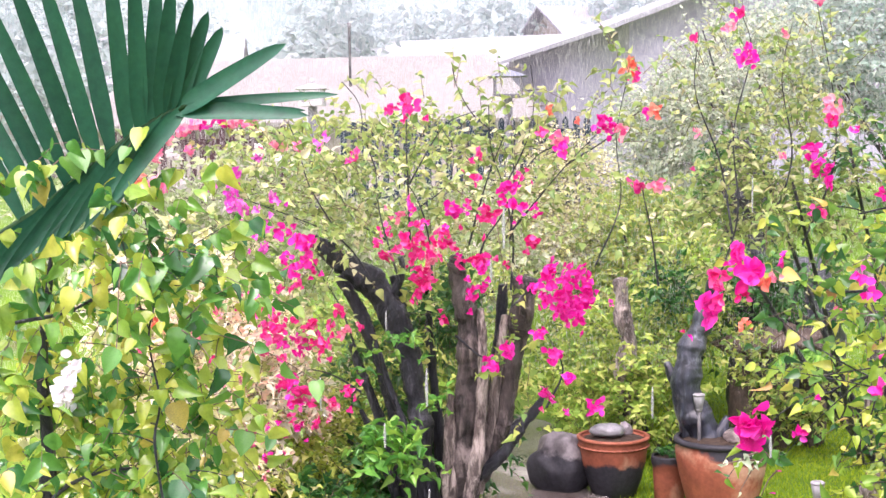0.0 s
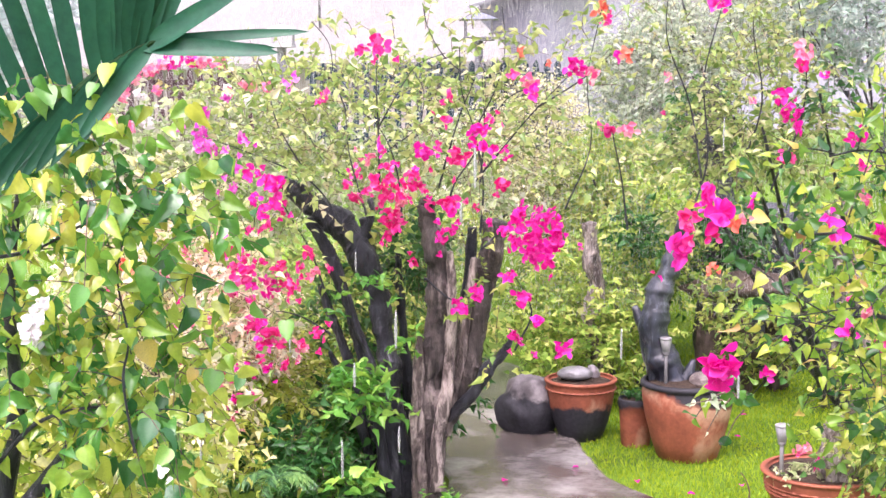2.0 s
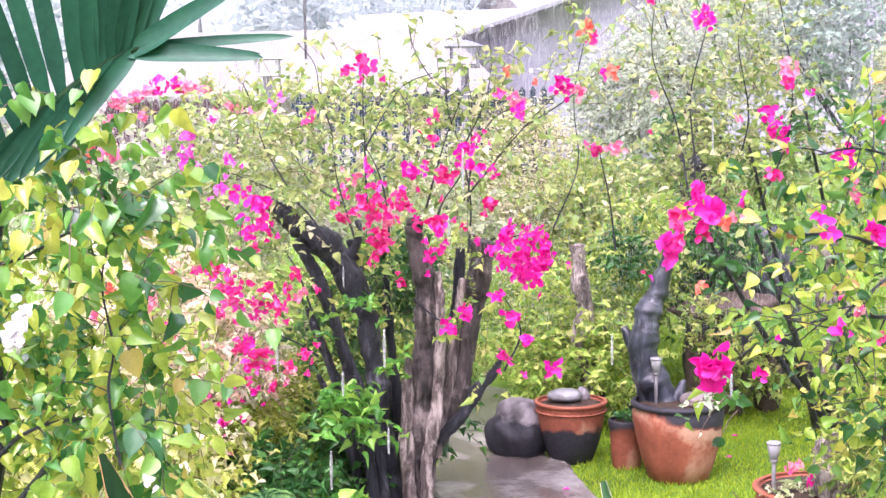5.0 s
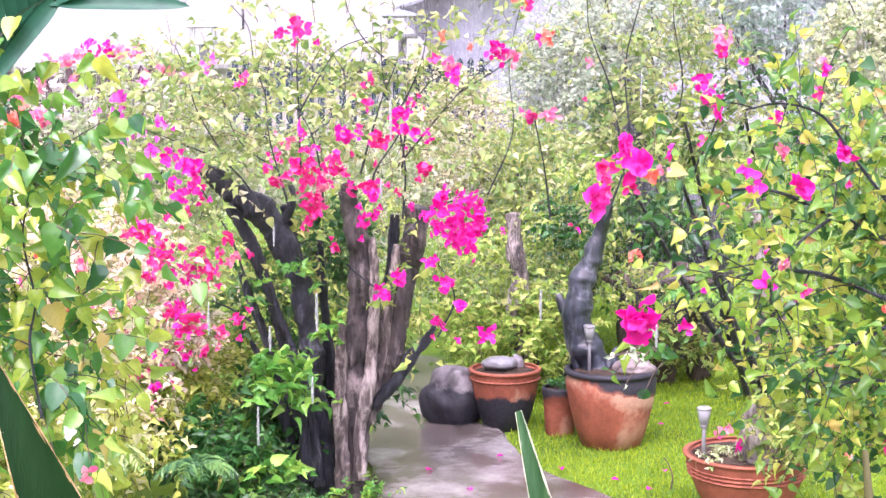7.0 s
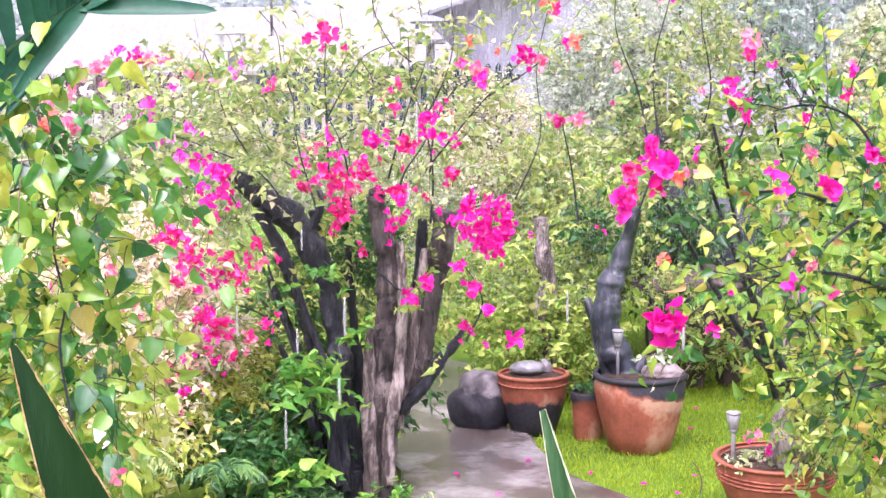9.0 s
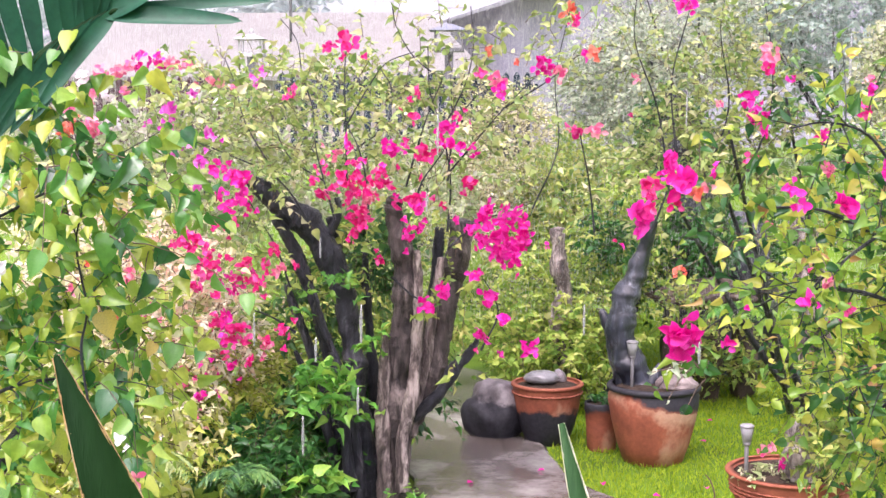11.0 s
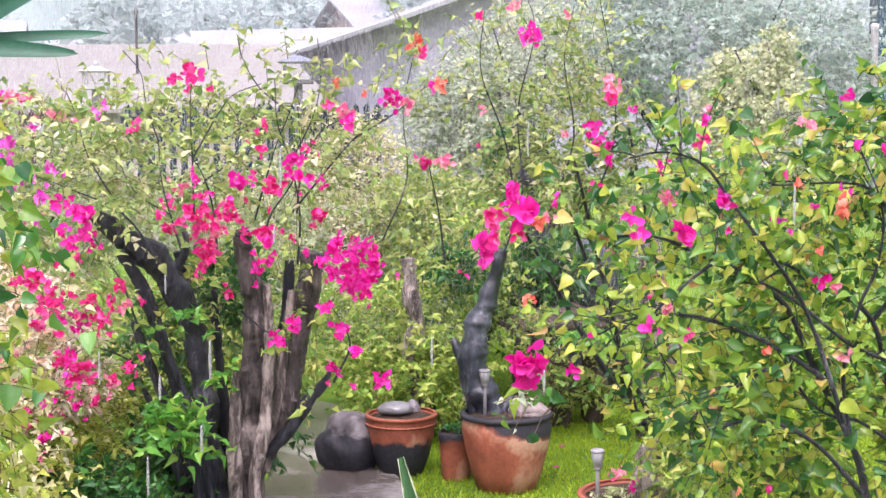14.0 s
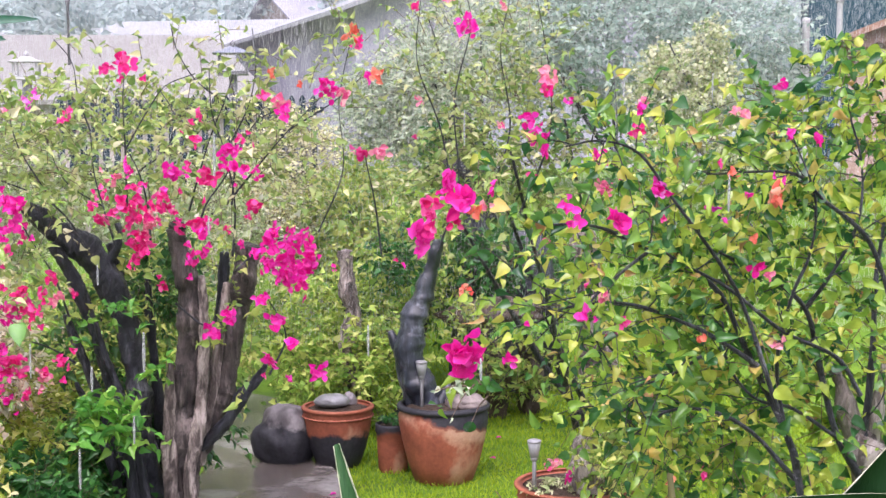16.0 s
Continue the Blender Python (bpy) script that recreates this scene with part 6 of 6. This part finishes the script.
right_stems.append(([(1.322, 3.05, 1.43), (1.209, 3.05, 1.506), (1.118, 3.05, 1.532), (1.051, 3.05, 1.611), (1.034, 3.05, 1.715)], 0.005, 0.002))
right_stems.append(([(0.814, 2.9, 1.899), (0.749, 2.9, 1.848), (0.683, 2.9, 1.786), (0.655, 2.9, 1.7)], 0.004, 0.0015))
right_stems.append(([(1.273, 3.15, 1.729), (1.342, 3.15, 1.82), (1.402, 3.15, 1.939), (1.41, 3.15, 2.07), (1.378, 3.15, 2.201)], 0.0055, 0.0018))
right_bush = near_bush((1.75, 3.6, 0), right_stems,
    [((0.989, 3.3, 1.845), (0.3, 0.3, 0.2), 1.2), ((1.346, 3.5, 1.737), (0.35, 0.35, 0.3), 1.4), ((0.95, 3.3, 1.55), (0.22, 0.3, 0.17), 0.9), ((1.205, 3.4, 1.401), (0.35, 0.35, 0.2), 1.3),
     ((1.0, 3.4, 1.29), (0.15, 0.25, 0.13), 0.5), ((1.097, 3.4, 2.062), (0.3, 0.3, 0.14), 0.8), ((1.49, 3.6, 2.086), (0.3, 0.3, 0.2), 1), ((0.512, 3.1, 1.994), (0.13, 0.15, 0.06), 0.1),
     ((0.695, 3.1, 1.891), (0.16, 0.2, 0.08), 0.12), ((0.634, 3.1, 1.707), (0.1, 0.2, 0.06), 0.06), ((1.59, 3.6, 1.846), (0.25, 0.3, 0.3), 0.9), ((1.42, 3.4, 2.22), (0.2, 0.2, 0.11), 0.6), ((1.62, 3.5, 2.28), (0.2, 0.2, 0.14), 0.6)],
    800, 0.16, 0.0355, M_leaf_right, M_leaf_right_one, "arching olive-green bougainvillea bush with magenta flowers", 81, hang=0.22)
for i, (pts, r0) in enumerate((([(1.502, 3.25, 1.228), (1.465, 3.25, 1.346), (1.439, 3.25, 1.435), (1.426, 3.25, 1.508), (1.395, 3.25, 1.581)], 0.03), ([(1.536, 3.30, 1.213), (1.523, 3.30, 1.333), (1.531, 3.30, 1.451), (1.553, 3.30, 1.553)], 0.022))):
    pts = [(1.75 - 0.1 * i, 3.6, 0.0)] + pts
    v, f = tube(pts, [r0 * 2, r0 * 1.5, r0, r0 * 0.8, r0 * 0.45], 9, 8, 0.2, 180 + i)
    part("stem", quad_mesh("stem", v - np.array(right_bush.location), f, M_bark_pale), None, right_bush, "pale tan wet stem")
foliage(right_bush, 84, [((1.230, 3.35, 1.346), (0.14, 0.2, 0.12), 0.8), ((1.430, 3.35, 1.294), (0.12, 0.2, 0.08), 0.6), ((1.541, 3.40, 1.461), (0.1, 0.2, 0.14), 0.8), ((1.339, 3.40, 1.482), (0.14, 0.2, 0.1), 0.7)], 65, 0.16, 0.037, M_leaf_right, per=6, shape=LIGHT, twig_r=0.0016, droop=0.5, face=0.35, hang=0.22)
foliage(right_bush, 82, [((0.405, 2.76, 1.65), (0.025, 0.03, 0.02), 1)], 3, 0.06, 0.018, M_leaf_sage_and_haze, per=6, shape=LIGHT, droop=0.5, face=0.35, hang=0.5, label="pale grey-white young leaves")
foliage(right_bush, 83, [((0.435, 2.78, 1.625), (0.02, 0.03, 0.02), 1)], 3, 0.07, 0.042, M_leaf_gloss, per=3, shape=FINE, droop=0.5, face=0.35, hang=1.2, label="hanging dark green leaves")
flowers(right_bush, [(0.35, 2.78, 2.06, 0.024, "M"), (0.38, 2.76, 2.02, 0.028, "M"), (0.32, 2.80, 2.01, 0.023, "C"),
    (0.29, 2.78, 1.95, 0.031, "M"), (0.45, 2.81, 2.05, 0.016, "M"), (0.42, 2.79, 2.00, 0.016, "O"),
    (0.35, 2.81, 2.03, 0.014, "M"), (0.32, 2.76, 1.97, 0.013, "C"), (0.37, 2.79, 1.98, 0.015, "C"),
    (0.44, 2.80, 2.01, 0.014, "P"), (0.25, 2.81, 1.90, 0.006, "C"), (0.26, 2.77, 1.89, 0.007, "M"),
    (0.39, 2.81, 1.70, 0.052, "M"), (0.49, 2.82, 1.68, 0.015, "M"), (0.52, 2.80, 1.76, 0.009, "M"),
    (0.62, 2.83, 2.00, 0.022, "M"), (0.63, 2.83, 1.97, 0.019, "M"), (0.71, 2.78, 1.98, 0.027, "M"),
    (0.81, 2.78, 2.04, 0.021, "M"), (0.80, 2.75, 1.98, 0.009, "C"), (0.66, 2.81, 1.77, 0.021, "M"),
    (0.69, 2.82, 1.81, 0.015, "P"), (0.73, 2.78, 1.76, 0.016, "C")], 11, near=True)
flowers(right_bush, [(0.75, 2.99, 1.70, 0.019, "M"), (0.60, 2.99, 1.92, 0.011, "P"), (0.99, 3.00, 1.99, 0.017, "M"),
    (1.09, 2.88, 2.02, 0.025, "O"), (1.04, 3.01, 2.06, 0.020, "O"), (1.12, 2.97, 2.06, 0.009, "M"),
    (1.14, 2.98, 2.27, 0.015, "M"), (1.14, 2.93, 2.15, 0.018, "M"), (1.22, 2.97, 2.14, 0.021, "M"),
    (1.05, 3.00, 2.20, 0.019, "P"), (1.09, 2.98, 1.85, 0.017, "M"), (1.15, 2.99, 1.67, 0.016, "P"),
    (0.92, 2.86, 1.71, 0.014, "O"), (0.93, 2.88, 1.40, 0.014, "C"), (1.05, 2.94, 2.02, 0.012, "M")], 12, near=True)
flowers(right_bush, [(0.69, 2.90, 2.11, 0.014, "M"), (0.78, 2.91, 2.16, 0.012, "C"), (0.80, 2.92, 2.21, 0.015, "M"), (0.76, 2.93, 2.07, 0.012, "C"), (0.72, 2.94, 2.04, 0.014, "P"), (0.85, 2.95, 2.03, 0.019, "L"), (0.85, 2.96, 2.05, 0.013, "M"), (0.97, 2.90, 2.09, 0.011, "C"), (0.97, 2.91, 1.99, 0.013, "L"), (0.99, 2.92, 1.96, 0.010, "M"), (1.04, 2.93, 2.20, 0.013, "P"), (1.13, 2.94, 2.05, 0.010, "M"), (1.07, 2.95, 1.92, 0.011, "O"), (1.11, 2.96, 1.84, 0.015, "P"), (0.67, 2.90, 1.83, 0.010, "C"), (1.10, 2.91, 2.01, 0.014, "O")], 13, near=True)

# ---------------------------------------------------------------- palm frond
palm = thing("palm_frond", (-1.433, 3.3, 2.066), "dark green glossy palm frond hanging over the garden", "palm")
o = np.array(palm.location)
rachis = spline([(-1.433, 3.3, 2.066), (-1.253, 3.2, 2.155), (-1.095, 3.1, 2.251), (-0.99, 3.1, 2.33), (-0.912, 3.1, 2.378), (-0.86, 3.1, 2.401)], 10)
v, f = tube(rachis[::5], [0.022, 0.016, 0.006], 8, 5)
v2, f2 = tube([(-1.43, 3.3, 2.068), (-1.534, 3.3, 1.956), (-1.644, 3.3, 1.677), (-1.703, 3.3, 1.338), (-1.741, 3.3, 0.859), (-1.75, 3.3, 0.0)], [0.022, 0.024, 0.028, 0.034, 0.04, 0.05], 8, 6)
part("petiole", quad_mesh("petiole", v2 - o, f2, M_agave), None, palm, "long pale green leaf stalk")
part("rachis", quad_mesh("rachis", v - o, f, M_agave), None, palm, "pale green ribbed midrib")


def leaflet(base, way, ln, w, droop, mat, owner, face):
    """A long folded palm leaflet that droops at its end."""
    k = 14
    s = np.linspace(0, 1, k)
    way = unit(np.asarray(way, float))
    c = np.asarray(base)[None] + way[None] * ln * s[:, None]
    c[:, 2] -= droop * ln * s ** 2.2
    x = unit(np.cross(way, np.asarray(face, float)))
    nrm = np.cross(x, way)
    wd = w * np.minimum(1, 0.45 + 3 * s) * np.sqrt(np.clip(1 - s ** 2.6, 0, 1)) + 0.0006
    v = np.stack([c + x * wd[:, None] + nrm * wd[:, None] * 0.45, c, c - x * wd[:, None] + nrm * wd[:, None] * 0.45], 1).reshape(-1, 3)
    i = np.arange(k - 1)[:, None] * 3 + np.arange(2)[None]
    f = np.stack([i, i + 1, i + 4, i + 3], -1).reshape(-1, 4)
    return part("leaflet", mesh_np("leaflet", v - np.array(owner.location), f, mat), None, owner)


g = np.random.default_rng(8)
m_ = len(rachis) - 1
for i in range(14):
    q = i / 13
    b0 = rachis[int(6 + q * (m_ - 9))]
    ang = radians(116 - 52 * q ** 1.3 + g.uniform(-2, 2))
    leaflet(b0, (math.cos(ang), -0.25 + 0.2 * g.random(), math.sin(ang)), 0.66 - 0.44 * q ** 1.2, 0.021, 0.03 + 0.04 * g.random(), M_palm, palm, (0.35, -1, 0.2))
for i in range(15):
    q = i / 14
    b0 = rachis[int(4 + q * (m_ - 6))]
    ang = radians(-138 + 12 * q + g.uniform(-4, 4))
    leaflet(b0, (math.cos(ang), -0.2, math.sin(ang)), 0.4 - 0.12 * q, 0.019, 0.06, M_palm, palm, (0.5, -1, 0.4))
for b_, e, w in (((-0.892, 3.1, 2.38), (-0.617, 3.05, 2.538), 0.026), ((-0.88, 3.1, 2.384), (-0.657, 3.15, 2.524), 0.012), ((-0.873, 3.1, 2.395), (-0.509, 3.1, 2.423), 0.014),
                 ((-0.899, 3.1, 2.385), (-0.57, 3.05, 2.374), 0.022), ((-0.899, 3.1, 2.378), (-0.605, 3.2, 2.39), 0.014)):
    d = np.array(e) - np.array(b_)
    leaflet(b_, d, float(np.linalg.norm(d)), w, 0.02, M_palm, palm, (0.1, -0.95, 0.35))

# ---------------------------------------------------------------- agave leaves by the camera
def sword(owner, base, tip, w, face, edge=None, skin=None, blunt=1.0, margin=0.045):
    edge, skin = edge or M_agave_edge, skin or M_agave
    k = 16
    s = np.linspace(0, 1, k)
    base, tip = np.array(base, float), np.array(tip, float)
    way = tip - base
    x = unit(np.cross(unit(way), np.array(face, float)))
    nrm = np.cross(x, unit(way))
    c = base + way * s[:, None] + nrm * (0.02 * np.sin(s * 3.1))[:, None]
    wd = w * (1 - blunt * s ** 1.7) + 0.002 * blunt
    a = np.linspace(-1, 1, 7)
    v = c[:, None] + x * (wd[:, None] * a)[..., None] + nrm * (wd[:, None] * (0.35 * a ** 2))[..., None]
    vb = v - nrm * (0.12 * wd[:, None] * (1 - 0.85 * a ** 2) + 0.002)[..., None]
    vv = np.concatenate([v.reshape(-1, 3), vb.reshape(-1, 3)])
    i = (np.arange(k - 1)[:, None] * 7 + np.arange(6)[None]).ravel()
    f = np.stack([i, i + 1, i + 8, i + 7], -1)
    h = k * 7
    fb = np.stack([i + 7, i + 8, i + 1, i], -1) + h
    ob = part("leaf", mesh_np("leaf", vv - np.array(owner.location), np.vstack([f, fb]), skin), None, owner)
    foot = np.array([base[0], base[1], 0.0])
    tv, tf = tube([foot, foot * 0.5 + base * 0.5, base + way * 0.06], [0.03, 0.026, 0.02], 8, 4)
    part("stalk", quad_mesh("stalk", tv - np.array(owner.location), tf, skin), None, owner)
    for sd in (0, 6):
        ln = 0.5 * (v[:, sd] + vb[:, sd])
        tv, tf = tube(ln, [w * margin] * 10 + [w * margin * 0.9] * 4 + [w * margin * 0.6] * 2, 6, 2, 0.4, sd)
        part("edge", quad_mesh("edge", tv - np.array(owner.location), tf, edge), None, ob, "pale yellow leaf margin")
    return ob


agave = thing("agave_plant", (-0.28, 0.85, 0), "dark green sword-leaved agave by the veranda", "agave")
sword(agave, (-0.209, 0.85, 1.806), (-0.271, 0.8, 2.017), 0.0245, (0.25, -1, 0.12))
agave = thing("agave_plant", (0.1, 1.4, 0), "dark green sword leaf with pale margins", "agave")
sword(agave, (0.155, 1.38, 1.548), (0.07, 1.38, 1.842), 0.0185, (-0.3, -1, 0.2), M_agave_rim, M_agave_mid, 0.93, 0.06)
agave = thing("agave_plant", (0.55, 1.2, 0), "broad dark green leaf at the veranda edge", "agave")
sword(agave, (0.451, 1.2, 1.698), (0.617, 1.2, 1.905), 0.05, (0.3, -1, 0.1), M_agave_rim, margin=0.016)
sword(agave, (0.569, 1.17, 1.811), (0.463, 1.17, 1.826), 0.014, (0.1, -1, 0.2), M_agave_rim, margin=0.02)
agave = thing("agave_plant", (0.37, 1.2, 0), "narrow brownish green sword leaf", "agave")
sword(agave, (0.372, 1.2, 1.6), (0.369, 1.2, 1.846), 0.0055, (0.1, -1, 0.2), M_agave_brown, M_agave_brown, 0.85)

# ---------------------------------------------------------------- far distance
g = np.random.default_rng(90)
# far trees, greyed by haze in the leaf colour
woods = thing("far_trees", (0, 44, 1.5), "trees behind the houses tinted grey-green with haze", "trees", kind="stuff")
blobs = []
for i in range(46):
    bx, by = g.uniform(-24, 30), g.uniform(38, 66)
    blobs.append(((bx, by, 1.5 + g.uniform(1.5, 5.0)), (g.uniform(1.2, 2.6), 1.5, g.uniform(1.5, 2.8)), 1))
foliage(woods, 91, blobs, 13000, 0.9, 0.34, M_leaf_haze_tint, shape=(SMALL_V, SMALL_F), twig_r=0)
# plain hillside that closes the view, rain haze put into its pale colour
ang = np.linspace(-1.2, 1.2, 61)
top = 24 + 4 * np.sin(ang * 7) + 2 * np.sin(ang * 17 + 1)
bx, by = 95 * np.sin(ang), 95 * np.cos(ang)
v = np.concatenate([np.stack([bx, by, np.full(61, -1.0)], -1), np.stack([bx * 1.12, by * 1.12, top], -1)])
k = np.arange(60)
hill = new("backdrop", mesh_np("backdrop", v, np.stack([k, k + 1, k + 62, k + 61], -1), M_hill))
tagged(hill, "wooded hillside in the rain tinted pale grey with haze", "hillside", kind="structure")

# ---------------------------------------------------------------- rain
g = np.random.default_rng(99)
n = 800000
yy = 8.6 + 58 * g.random(n) ** 1.85
xx = yy * g.uniform(-0.5, 0.62, n)
zz = 2.2 + yy * g.uniform(-0.16, 0.3, n)
ln = yy * g.uniform(0.0025, 0.007, n)
ww = yy * np.where(yy > 15, 0.000032, 0.00005)
q = np.stack([np.stack([xx - ww, yy, zz], -1), np.stack([xx + ww, yy, zz], -1), np.stack([xx + 0.02 * ln, yy, zz + ln], -1)], 1)
f = np.arange(n * 3).reshape(-1, 3)
rain = new("falling_rain", mesh_np("falling_rain", q.reshape(-1, 3), f, M_rain, False))
tagged(rain, "streaks of heavy falling rain", "rain", kind="stuff")
# drops falling close by, each drawn out into a short streak
streaks = []
for i in range(18):
    y = g.uniform(2.4, 6.2)
    x, z = y * g.uniform(-0.36, 0.44), 2.2 - y * g.uniform(-0.02, 0.3)
    h = y * g.uniform(0.014, 0.03)
    r = y * g.uniform(0.0007, 0.0014)
    streaks.append(tube([(x, y, z), (x, y, z + 0.5 * h), (x + 0.01 * h, y, z + h)], [r * 0.6, r, r * 0.5], 8, 3))
v, f = join(streaks)
tagged(new("rain_streaks", quad_mesh("rain_streaks", v, f, M_drop)), "pale streaks of rain drops falling close by", "rain", kind="stuff")
